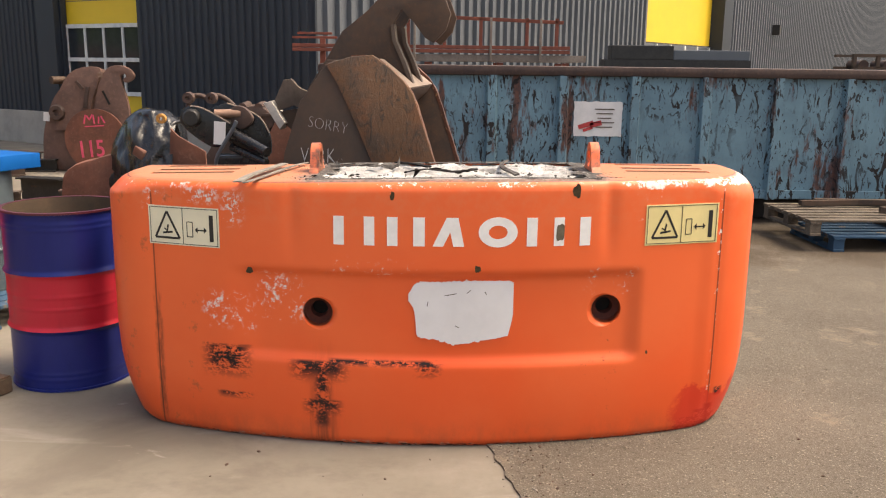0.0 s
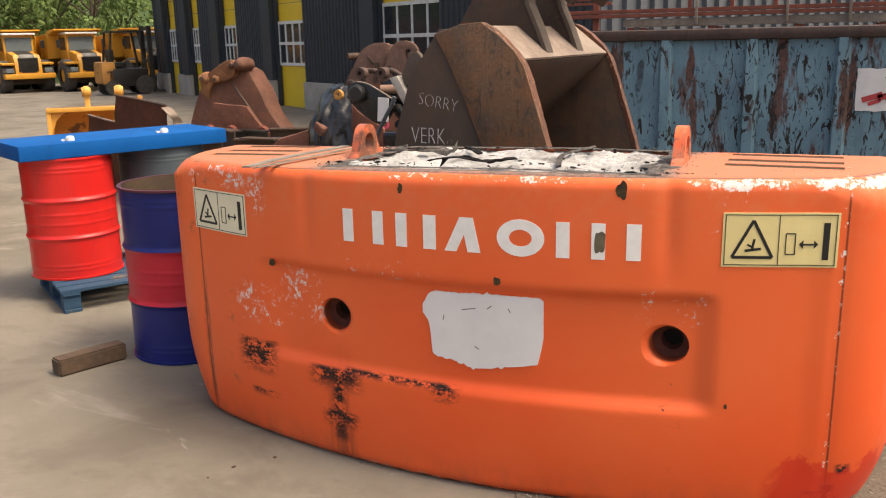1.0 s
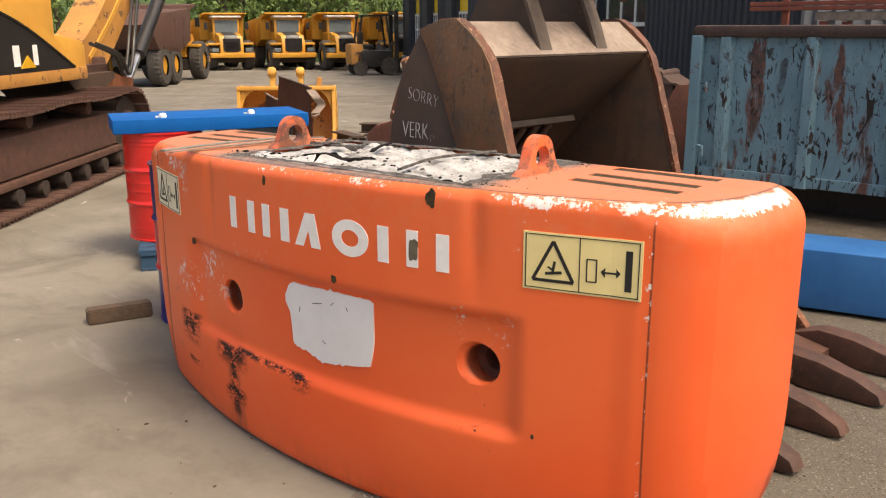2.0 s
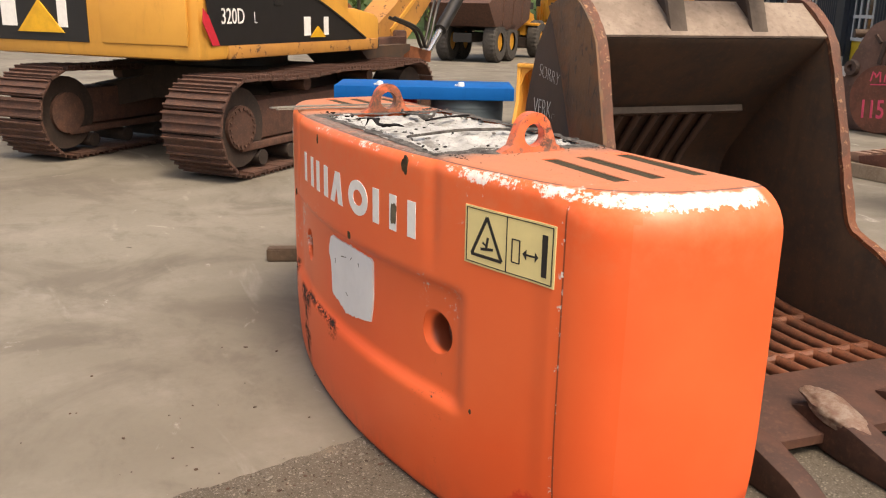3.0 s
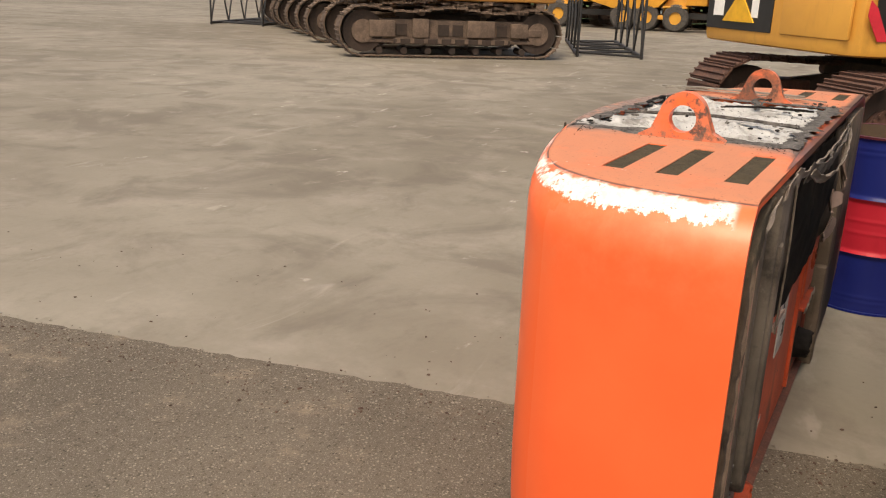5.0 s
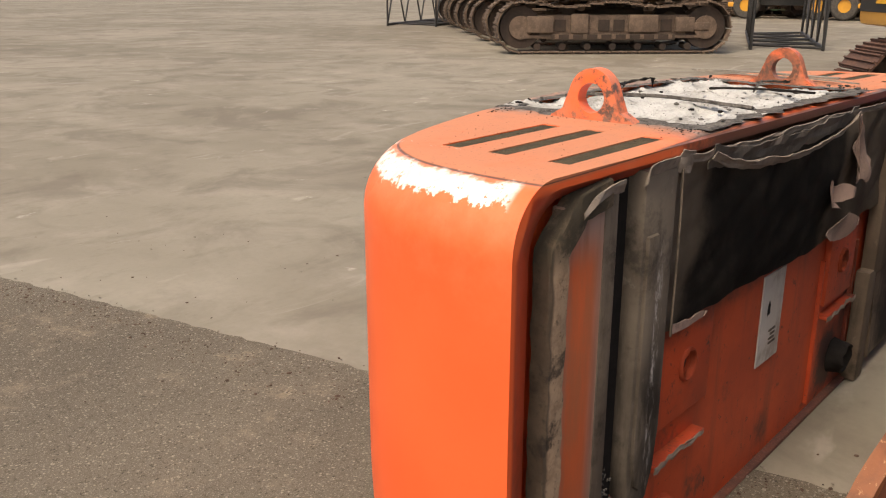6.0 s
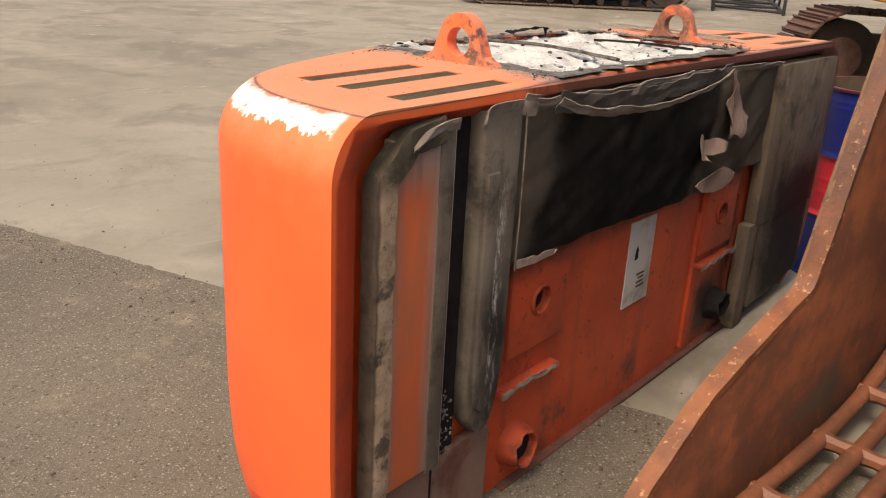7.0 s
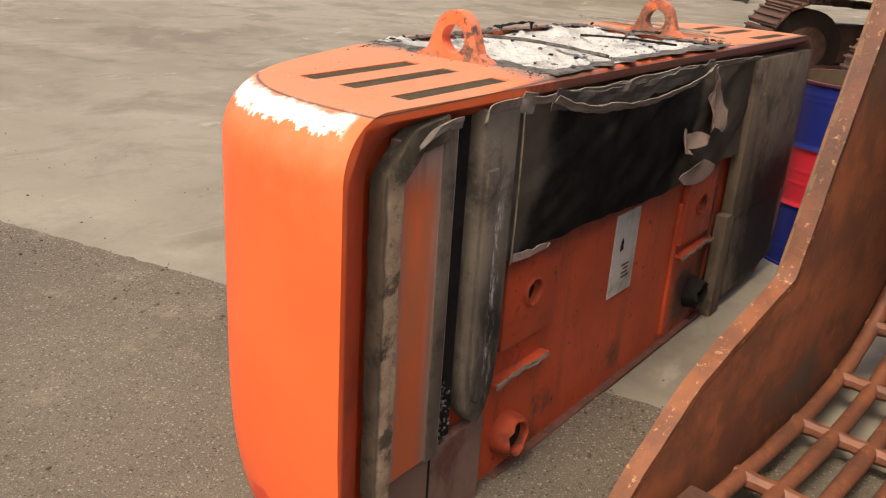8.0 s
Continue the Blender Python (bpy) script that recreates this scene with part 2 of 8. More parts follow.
            base = m.mix(m.mul(smear, 0.85), base, m.mix(m.step(fine, 0.42, 0.60), (0.075, 0.064, 0.055), (0.21, 0.185, 0.165)))
            # the rear edge of the top is charred
            rear_edge = m.mul(m.step(y, 4.750, 4.772), m.step(z, 1.05, 1.075), m.op("SUBTRACT", 1.0, m.step(m.op("ADD", x, m.mul(m.op("SUBTRACT", mid, 0.5), 0.5)), 1.20, 1.42)))
            base = m.mix(m.mul(rear_edge, 0.88), base, (0.050, 0.034, 0.026))
            # the far end is charred
            char = m.mul(m.step(m.op("MULTIPLY", x, -1.0), 0.80, 0.90), m.step(y, 4.62, 4.70), m.op("SUBTRACT", 1.0, m.step(z, 1.09, 1.11)))
            base = m.mix(m.mul(char, 0.92), base, (0.055, 0.043, 0.036))
        else:
            # hole walls painted dark red-brown, which takes in the shade inside
            deep = m.op("SUBTRACT", y, m.op("ADD", 4.074, m.mul(m.op("MULTIPLY", m.op("SUBTRACT", x, 0.5), m.op("SUBTRACT", x, 0.5)), 0.15)))
            bore = m.mul(m.step(deep, 0.012, 0.030), m.window(z, 0.49, 0.655, 0.005), m.top(m.window(x, -0.02, 0.12, 0.005), m.window(x, 1.175, 1.315, 0.005)))
            base = m.mix(m.mul(bore, 0.85), base, (0.085, 0.024, 0.014))
        m.rough(m.op("ADD", 0.38, m.mul(m.top(white, black, flat), 0.42)))
        m.bump(m.noise(2.5, 3), 0.06, 0.004)
    else:
        fine = m.noise(22, 9, 0.75)
        base = m.mix(m.mul(m.step(m.noise(7, 5), 0.32, 0.6), 0.85), base, (0.50, 0.185, 0.105))
        base = m.mix(m.step(m.op("ADD", fine, m.mul(m.noise(9, 4), 0.4)), 0.74, 0.84), base, (0.10, 0.060, 0.048))
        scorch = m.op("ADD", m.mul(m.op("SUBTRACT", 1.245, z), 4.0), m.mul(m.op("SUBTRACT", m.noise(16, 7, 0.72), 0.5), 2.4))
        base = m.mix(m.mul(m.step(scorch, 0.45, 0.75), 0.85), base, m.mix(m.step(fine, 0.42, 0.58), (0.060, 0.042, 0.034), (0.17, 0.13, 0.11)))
        base = m.mix(m.mul(m.op("SUBTRACT", 1.0, m.step(x, 0.3, 0.6)), m.step(m.noise(11, 6, 0.7), 0.35, 0.55), 0.75), base, (0.13, 0.058, 0.036))
        m.bump(fine, 0.15, 0.003)
    m.colour(base)
    return m.m


def burnt_orange(name):
    m = Mat(name, 0.6)
    n1, n2 = m.noise(4, 7, 0.65), m.noise(30, 8, 0.7)
    streak = m.noise(11, 5, 0.6, stretch=(1, 1, 0.1))
    c = m.mix(m.step(n1, 0.3, 0.7), (0.52, 0.070, 0.020), (0.37, 0.047, 0.015))
    c = m.mix(m.mul(m.step(streak, 0.48, 0.72), 0.6), c, (0.13, 0.04, 0.024))
    c = m.mix(m.mul(m.step(m.noise(5, 8, 0.72), 0.56, 0.68), 0.75), c, (0.07, 0.035, 0.026))
    c = m.mix(m.mul(m.step(n2, 0.60, 0.66), 0.8), c, (0.03, 0.02, 0.018))
    x, y, z = m.xyz()
    w = m.mul(m.op("SUBTRACT", m.noise(14, 7, 0.7), 0.5), 0.14)
    xs, zs = m.op("ADD", x, w), m.op("ADD", z, w)
    for x0, x1, z0, z1, k in ((0.52, 0.57, 0.05, 0.15, 0.9), (-0.12, 0.06, 0.03, 0.26, 0.92), (1.02, 1.10, 0.0, 0.06, 0.7), (-0.22, -0.14, 0.0, 0.62, 0.75), (-0.20, 1.30, 0.64, 0.80, 0.75)):
        c = m.mix(m.mul(m.window(xs, x0, x1, 0.04), m.window(zs, z0, z1, 0.04), k), c, (0.022, 0.016, 0.014))
    m.colour(c)
    return m.bump(n2, 0.12, 0.003).m


def concrete(name):
    m = Mat(name, 0.85)
    big, mid, fine = m.noise(0.18, 5, 0.6, warp=0.6), m.noise(1.5, 7, 0.65, stretch=(1, 0.75, 1)), m.noise(26, 8, 0.7)
    c = m.mix(m.step(big, 0.35, 0.66), (0.225, 0.200, 0.162), (0.155, 0.135, 0.106))
    c = m.mix(m.mul(m.step(mid, 0.45, 0.75), 0.6), c, (0.285, 0.252, 0.212))
    c = m.mix(m.mul(m.step(m.noise(1.0, 7, 0.64, warp=0.7), 0.46, 0.64), 0.60), c, (0.118, 0.099, 0.079))
    scuff = m.step(m.noise(1.9, 5, 0.55, stretch=(0.5, 1.7, 1), warp=0.8), 0.625, 0.72)
    c = m.mix(m.mul(m.step(m.noise(3.0, 8, 0.68, stretch=(0.7, 1.2, 1)), 0.52, 0.68), 0.4), c, (0.120, 0.103, 0.080))
    c = m.mix(m.mul(scuff, 0.26), c, (0.42, 0.385, 0.335))
    c = m.mix(m.mul(m.step(m.noise(2.6, 6, 0.62, stretch=(0.8, 1.3, 1), warp=0.5), 0.655, 0.735), 0.55), c, (0.50, 0.46, 0.41))
    specks = m.step(m.noise(5.5, 3, 0.4), 0.77, 0.80)
    c = m.mix(m.mul(specks, 0.7), c, (0.05, 0.042, 0.035))
    c = m.mix(m.mul(m.step(fine, 0.4, 0.8), 0.22), c, (0.13, 0.11, 0.095))
    m.colour(c).rough(m.op("ADD", 0.78, m.mul(big, 0.15)))
    return m.bump(m.op("ADD", m.mul(fine, 0.6), mid), 0.22, 0.006).m


def asphalt(name):
    m = Mat(name, 0.9)
    stones = m.noise(60, 5, 0.75)
    light_dots = m.mul(m.op("SUBTRACT", 1.0, m.step(m.voronoi(62), 0.20, 0.34)), m.step(m.noise(34, 3, 0.6), 0.46, 0.56))
    dark_dots = m.mul(m.op("SUBTRACT", 1.0, m.step(m.voronoi(47, stretch=(1, 1.3, 1)), 0.16, 0.30)), m.step(m.noise(27, 3, 0.6), 0.48, 0.58))
    grit = m.noise(150, 4, 0.7)
    big = m.noise(0.7, 6, 0.65)
    c = m.mix(m.step(big, 0.3, 0.7), (0.092, 0.077, 0.060), (0.132, 0.111, 0.086))
    c = m.mix(m.mul(m.step(grit, 0.55, 0.63), 0.6), c, (0.26, 0.22, 0.18))
    c = m.mix(m.mul(m.step(stones, 0.54, 0.64), 0.6), c, (0.045, 0.037, 0.028))
    c = m.mix(m.mul(m.step(m.noise(2.2, 9, 0.75), 0.54, 0.68), 0.55), c, (0.24, 0.185, 0.135))
    x, y, z = m.xyz()
    wet = m.mul(m.step(m.op("ADD", y, m.mul(m.op("SUBTRACT", m.noise(0.9, 6, 0.65), 0.5), 3.0)), 7.2, 8.3), m.step(m.noise(1.6, 7, 0.7), 0.30, 0.55))
    c = m.mix(m.mul(wet, 0.75), c, (0.055, 0.038, 0.024))
    c = m.mix(m.mul(light_dots, 0.42), c, (0.36, 0.31, 0.25))
    c = m.mix(m.mul(dark_dots, 0.75), c, (0.040, 0.032, 0.025))
    m.colour(c)
    return m.bump(m.op("ADD", m.op("SUBTRACT", grit, stones), light_dots), 0.6, 0.006).m


def container_paint(name):
    m = Mat(name, 0.55)
    n = m.noise(3.2, 6, 0.6)
    c = m.mix(m.step(n, 0.3, 0.7), (0.105, 0.190, 0.240), (0.150, 0.262, 0.318))
    where = m.step(m.noise(1.7, 5, 0.6), 0.30, 0.50)
    big = m.step(m.noise(4.6, 6, 0.62, stretch=(1.5, 1, 0.5), warp=2.4), 0.575, 0.592)
    small = m.step(m.noise(11, 7, 0.62, stretch=(1.3, 1, 0.6), warp=1.8), 0.588, 0.604)
    scratch = m.top(m.mul(big, where), m.mul(small, where, 0.9))
    halo = m.step(m.noise(2.1, 8, 0.7, stretch=(1.7, 1, 0.38)), 0.535, 0.60)
    c = m.mix(m.mul(m.step(m.noise(30, 6, 0.7), 0.45, 0.75), 0.3), c, (0.15, 0.20, 0.22))
    c = m.mix(m.mul(m.step(m.noise(5, 7, 0.7, stretch=(1, 1, 0.3)), 0.50, 0.70), 0.5), c, (0.045, 0.075, 0.092))
    c = m.mix(m.mul(halo, 0.9), c, m.mix(m.step(m.noise(16, 6, 0.7), 0.4, 0.6), (0.125, 0.038, 0.016), (0.055, 0.022, 0.013)))
    c = m.mix(scratch, c, (0.018, 0.013, 0.011))
    m.colour(c).rough(m.op("ADD", 0.5, m.mul(m.top(halo, scratch), 0.35)))
    return m.bump(m.op("SUBTRACT", 0.0, m.top(scratch, m.mul(halo, 0.5))), 0.3, 0.004).m


def foliage(name, a, b):
    m = Mat(name, 0.75)
    r = m.island_random()
    m.colour(m.mix(r, a, b))
    return m.m


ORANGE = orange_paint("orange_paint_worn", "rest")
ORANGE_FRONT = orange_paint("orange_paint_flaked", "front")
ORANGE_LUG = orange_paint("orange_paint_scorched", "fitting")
ORANGE_BACK = burnt_orange("orange_paint_grimed")
WHITE_INK = plain("white_decal", (0.86, 0.83, 0.79), 0.5, vary=0.12, scale=20)
PALE_PATCH = plain("pale_grey_filler", (0.74, 0.72, 0.71), 0.55, vary=0.10, scale=6)
BLACK_INK = plain("black_ink", (0.016, 0.014, 0.013), 0.5)
STICKER = plain("cream_yellow_vinyl", (0.80, 0.66, 0.30), 0.4, vary=0.10)
STICKER_PALE = plain("bleached_vinyl", (0.78, 0.72, 0.52), 0.45, vary=0.10)
# real soot, and the painted shade in bores and the panel gap
SOOT_AND_SHADE = plain("soot_and_shade_black", (0.018, 0.015, 0.014), 0.85, vary=0.6, scale=18)
TAR = rusty("tar_and_ash", (0.035, 0.03, 0.028), (0.12, 0.108, 0.098), (0.33, 0.31, 0.29), 0.9, 24, 0.6)
CRUMB = plain("dark_brown_crumbs", (0.085, 0.046, 0.030), 0.9, vary=0.7, scale=40)
GRIT = plain("loose_grit", (0.24, 0.205, 0.17), 0.9, vary=0.5, scale=40)
ASH = Mat("white_ash_foam", 0.97)
_n = ASH.noise(7, 7, 0.65)
_c = ASH.mix(ASH.step(_n, 0.40, 0.68), (0.52, 0.51, 0.495), (0.32, 0.305, 0.285))
_c = ASH.mix(ASH.mul(ASH.step(ASH.noise(75, 5, 0.7), 0.54, 0.66), 0.45), _c, (0.24, 0.225, 0.21))
_c = ASH.mix(ASH.mul(ASH.step(ASH.noise(36, 6, 0.75), 0.62, 0.66), 0.85), _c, (0.040, 0.034, 0.030))
_c = ASH.mix(ASH.mul(ASH.step(ASH.noise(5.5, 8, 0.72), 0.54, 0.66), 0.70), _c, (0.13, 0.115, 0.10))
ASH = ASH.colour(_c).bump(ASH.op("ADD", ASH.noise(75, 5, 0.7), ASH.noise(170, 4, 0.7)), 0.9, 0.006).m
# rust kept dark so that it holds the shade of the holes
HOLE_RUST_SHADED = rusty("shaded_rust_in_hole", (0.125, 0.030, 0.016), (0.085, 0.022, 0.013), (0.045, 0.016, 0.011), 0.9, 18, 0.4)
# near-black, painted where only the shade of an opening is
HOLE_SHADE = plain("recess_shade", (0.012, 0.010, 0.009), 0.9)
VENT = rusty("vent_mesh_grit", (0.050, 0.040, 0.025), (0.070, 0.055, 0.034), (0.024, 0.020, 0.014), 0.9, 30, 0.8)
GREY_SHEET = sheet("grey_grimy_sheet", (0.165, 0.130, 0.100), (0.110, 0.085, 0.066), (0.030, 0.024, 0.019), (0.31, 0.255, 0.21))
PILLAR = sheet("chalky_grey_pillar", (0.165, 0.134, 0.106), (0.105, 0.084, 0.066), (0.024, 0.020, 0.017), (0.36, 0.30, 0.25), chalk=True)
FAR_SHEET = sheet("burnt_grey_panel", (0.150, 0.112, 0.085), (0.098, 0.073, 0.055), (0.030, 0.024, 0.019), (0.29, 0.23, 0.18), burn=(-0.92, -0.46, 0.04, 0.60))
PALE_SHEET = rusty("dusty_pale_sheet", (0.25, 0.205, 0.17), (0.16, 0.125, 0.10), (0.07, 0.055, 0.045), 0.85, 9, 0.4)
SOOTY_FOLD = rusty("dusty_sooty_cloth", (0.10, 0.082, 0.068), (0.05, 0.04, 0.034), (0.16, 0.13, 0.11), 0.9, 5, 0.4)
LOW_PANEL = sheet("rust_run_panel", (0.20, 0.115, 0.085), (0.155, 0.085, 0.062), (0.085, 0.018, 0.010), (0.24, 0.155, 0.12))
SCORCHED = sheet("scorched_red_oxide", (0.34, 0.055, 0.022), (0.26, 0.045, 0.020), (0.030, 0.022, 0.018), (0.22, 0.16, 0.12))
LABEL_GREY = sheet("grey_label_plate", (0.52, 0.47, 0.43), (0.44, 0.39, 0.35), (0.22, 0.17, 0.14), (0.58, 0.53, 0.48), 0.6)
BURNT = rusty("burnt_paint", (0.030, 0.024, 0.018), (0.075, 0.055, 0.028), (0.16, 0.085, 0.035), 0.85, 22, 0.3)
SOOTY = Mat("sooty_blanket_cloth", 0.88)
_x, _y, _z = SOOTY.xyz()
_n = SOOTY.noise(4, 7, 0.65)
_slant = SOOTY.op("ADD", _x, SOOTY.mul(SOOTY.op("SUBTRACT", _z, 0.88), 0.35))
_soot = SOOTY.window(SOOTY.op("ADD", _slant, SOOTY.mul(_n, 0.20)), 0.42, 1.345, 0.035)
SOOTY.colour(SOOTY.mix(_soot, SOOTY.mix(SOOTY.step(_n, 0.3, 0.7), (0.175, 0.138, 0.108), (0.115, 0.090, 0.070)), SOOTY.mix(SOOTY.step(SOOTY.noise(9, 6), 0.4, 0.8), (0.014, 0.012, 0.011), (0.045, 0.037, 0.031))))
SOOTY = SOOTY.bump(SOOTY.noise(40, 6, 0.7), 0.25, 0.004).m
FOAM = Mat("old_foam_strip", 0.95)
_x, _y, _z = FOAM.xyz()
_n, _f = FOAM.noise(5.5, 7, 0.7), FOAM.noise(55, 7, 0.75)
_c = FOAM.mix(FOAM.step(FOAM.noise(14, 6, 0.7), 0.4, 0.65), (0.40, 0.28, 0.190), (0.25, 0.170, 0.115))
_c = FOAM.mix(FOAM.mul(FOAM.step(_n, 0.52, 0.60), 0.85), _c, (0.040, 0.032, 0.026))
_c = FOAM.mix(FOAM.mul(FOAM.step(_x, 1.818, 1.828), 0.8), _c, (0.035, 0.028, 0.023))
_c = FOAM.mix(FOAM.mul(FOAM.step(_z, 0.93, 1.00), 0.75), _c, (0.062, 0.052, 0.036))
_c = FOAM.mix(FOAM.mul(FOAM.step(_f, 0.56, 0.64), 0.6), _c, (0.05, 0.04, 0.03))
FOAM = FOAM.colour(_c).bump(FOAM.op("ADD", _n, _f), 0.8, 0.006).m
BROWN_PANEL = Mat("scorched_orange_panel", 0.6)
_x, _y, _z = BROWN_PANEL.xyz()
_n = BROWN_PANEL.noise(14, 8, 0.7, stretch=(1, 1, 0.22))
_grey = BROWN_PANEL.mix(BROWN_PANEL.step(BROWN_PANEL.noise(20, 6, 0.7, stretch=(1, 1, 0.08)), 0.4, 0.7), (0.37, 0.245, 0.195), (0.215, 0.125, 0.092))
_core = BROWN_PANEL.mul(BROWN_PANEL.window(BROWN_PANEL.op("ADD", _x, BROWN_PANEL.mul(BROWN_PANEL.op("SUBTRACT", _n, 0.5), 0.05)), 1.648, 1.752, 0.026), BROWN_PANEL.op("SUBTRACT", 1.0, BROWN_PANEL.step(_z, 0.92, 1.03)))
BROWN_PANEL.colour(BROWN_PANEL.mix(_core, _grey, BROWN_PANEL.mix(BROWN_PANEL.step(_n, 0.35, 0.65), (0.54, 0.110, 0.036), (0.39, 0.115, 0.050))))
BROWN_PANEL = BROWN_PANEL.bump(_n, 0.15, 0.004).m
PINK_RAG = rusty("greyish_pink_rag", (0.30, 0.20, 0.165), (0.22, 0.15, 0.12), (0.12, 0.09, 0.08), 0.9, 7, 0.3)
RUST_BROWN = rusty("rust_brown_steel", (0.225, 0.070, 0.026), (0.150, 0.048, 0.020), (0.30, 0.125, 0.055), 0.62, 5, 0.35)
RUST_EDGE = Mat("worn_rust_edge", 0.6)
_x, _y, _z = RUST_EDGE.xyz()
_n, _f = RUST_EDGE.noise(9, 8, 0.68), RUST_EDGE.noise(40, 7, 0.72)
_c = RUST_EDGE.mix(RUST_EDGE.step(_z, 0.55, 0.85), RUST_EDGE.mix(RUST_EDGE.step(_n, 0.35, 0.62), (0.205, 0.066, 0.022), (0.125, 0.040, 0.016)), RUST_EDGE.mix(RUST_EDGE.step(_n, 0.35, 0.62), (0.150, 0.052, 0.026), (0.085, 0.036, 0.020)))
_c = RUST_EDGE.mix(RUST_EDGE.mul(RUST_EDGE.step(_f, 0.57, 0.64), 0.75), _c, (0.42, 0.23, 0.11))
RUST_EDGE = RUST_EDGE.colour(_c).bump(RUST_EDGE.op("ADD", _n, _f), 0.45, 0.006).m
# rust darkened to hold the shade that lies over lip and teeth
RUST_LIP = rusty("shaded_rust_lip", (0.085, 0.034, 0.020), (0.050, 0.022, 0.014), (0.13, 0.058, 0.033), 0.72, 5, 0.4)
RUST_OLD_EDGE = rusty("dark_red_rust", (0.13, 0.042, 0.026), (0.07, 0.028, 0.020), (0.19, 0.10, 0.07), 0.8, 12, 0.4)
UNDERSIDE = rusty("undercarriage_grime_and_shade", (0.030, 0.021, 0.016), (0.045, 0.028, 0.020), (0.07, 0.042, 0.03), 0.95, 5, 0.3)
WORN_STEEL = rusty("scraped_bright_steel", (0.26, 0.19, 0.145), (0.16, 0.085, 0.055), (0.08, 0.04, 0.025), 0.5, 22, 0.6)
RIDDLE = Mat("riddle_bar_steel", 0.58)
_x, _y, _z = RIDDLE.xyz()
_n, _f = RIDDLE.noise(5, 8, 0.68), RIDDLE.noise(30, 7, 0.72)
_c = RIDDLE.mix(RIDDLE.step(_n, 0.35, 0.62), (0.175, 0.057, 0.026), (0.108, 0.037, 0.019))
_c = RIDDLE.mix(RIDDLE.mul(RIDDLE.step(_f, 0.56, 0.66), 0.5), _c, (0.26, 0.105, 0.050))
_c = RIDDLE.mix(RIDDLE.mul(RIDDLE.step(RIDDLE.noise(11, 7, 0.7), 0.52, 0.62), 0.7), _c, (0.060, 0.026, 0.015))
# bars mix to dark brown towards their upper ends
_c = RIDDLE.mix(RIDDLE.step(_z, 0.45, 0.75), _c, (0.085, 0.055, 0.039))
RIDDLE = RIDDLE.colour(_c).bump(RIDDLE.op("ADD", _n, _f), 0.35, 0.006).m
RUST_DARK = rusty("dark_rusted_steel", (0.048, 0.032, 0.023), (0.075, 0.042, 0.024), (0.12, 0.055, 0.026), 0.7, 5, 0.35)
RUST_PALE = rusty("pale_dusty_steel", (0.30, 0.235, 0.185), (0.21, 0.155, 0.12), (0.12, 0.085, 0.065), 0.85, 5, 0.35)
WEAR_PLATE = Mat("scratched_wear_plate", 0.6)
_x, _y, _z = WEAR_PLATE.xyz()
_n, _f = WEAR_PLATE.noise(4, 8, 0.7), WEAR_PLATE.noise(36, 8, 0.75)
_c = WEAR_PLATE.mix(WEAR_PLATE.step(_n, 0.36, 0.60), (0.100, 0.066, 0.042), (0.165, 0.082, 0.036))
_s = WEAR_PLATE.noise(15, 8, 0.7, stretch=(1, 1, 0.45), warp=2.2)
_c = WEAR_PLATE.mix(WEAR_PLATE.mul(WEAR_PLATE.step(_s, 0.53, 0.60), 0.75), _c, (0.045, 0.033, 0.024))
_c = WEAR_PLATE.mix(WEAR_PLATE.mul(WEAR_PLATE.step(_f, 0.54, 0.66), 0.6), _c, (0.21, 0.125, 0.075))
_c = WEAR_PLATE.mix(WEAR_PLATE.mul(WEAR_PLATE.step(WEAR_PLATE.noise(2.6, 6, 0.65), 0.50, 0.62), 0.7), _c, (0.225, 0.088, 0.030))
WEAR_PLATE = WEAR_PLATE.colour(_c).bump(WEAR_PLATE.op("ADD", _s, WEAR_PLATE.mul(_f, 0.6)), 0.7, 0.008).m
TRACK_STEEL = rusty("rusty_track_steel", (0.105, 0.046, 0.029), (0.068, 0.033, 0.023), (0.20, 0.105, 0.07), 0.8, 9, 0.4)
TRACK_DUSTY = rusty("dusty_track_steel", (0.150, 0.100, 0.070), (0.090, 0.060, 0.043), (0.21, 0.155, 0.115), 0.9, 6, 0.4)
DARK_STEEL = rusty("greasy_black_steel", (0.014, 0.013, 0.012), (0.026, 0.023, 0.021), (0.055, 0.045, 0.038), 0.42, 8, 0.2)
SIDE_STEEL = Mat("side_plate_steel", 0.7)
_x, _y, _z = SIDE_STEEL.xyz()
_n, _f = SIDE_STEEL.noise(4, 8, 0.68), SIDE_STEEL.noise(28, 7, 0.72)
_out = SIDE_STEEL.mix(SIDE_STEEL.step(_n, 0.35, 0.62), (0.062, 0.043, 0.031), (0.090, 0.055, 0.034))
_in = SIDE_STEEL.mix(SIDE_STEEL.step(_n, 0.38, 0.60), (0.235, 0.066, 0.025), (0.120, 0.037, 0.017))
_in = SIDE_STEEL.mix(SIDE_STEEL.mul(SIDE_STEEL.step(SIDE_STEEL.noise(22, 7, 0.72, stretch=(1, 1, 0.35)), 0.56, 0.66), 0.6), _in, (0.27, 0.092, 0.036))
_in = SIDE_STEEL.mix(SIDE_STEEL.mul(SIDE_STEEL.step(SIDE_STEEL.noise(5, 7, 0.7, stretch=(1, 1, 0.5)), 0.54, 0.66), 0.6), _in, (0.070, 0.032, 0.018))
# inner face mixes to dark brown towards the top
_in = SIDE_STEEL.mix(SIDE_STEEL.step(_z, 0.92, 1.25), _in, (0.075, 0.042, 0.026))
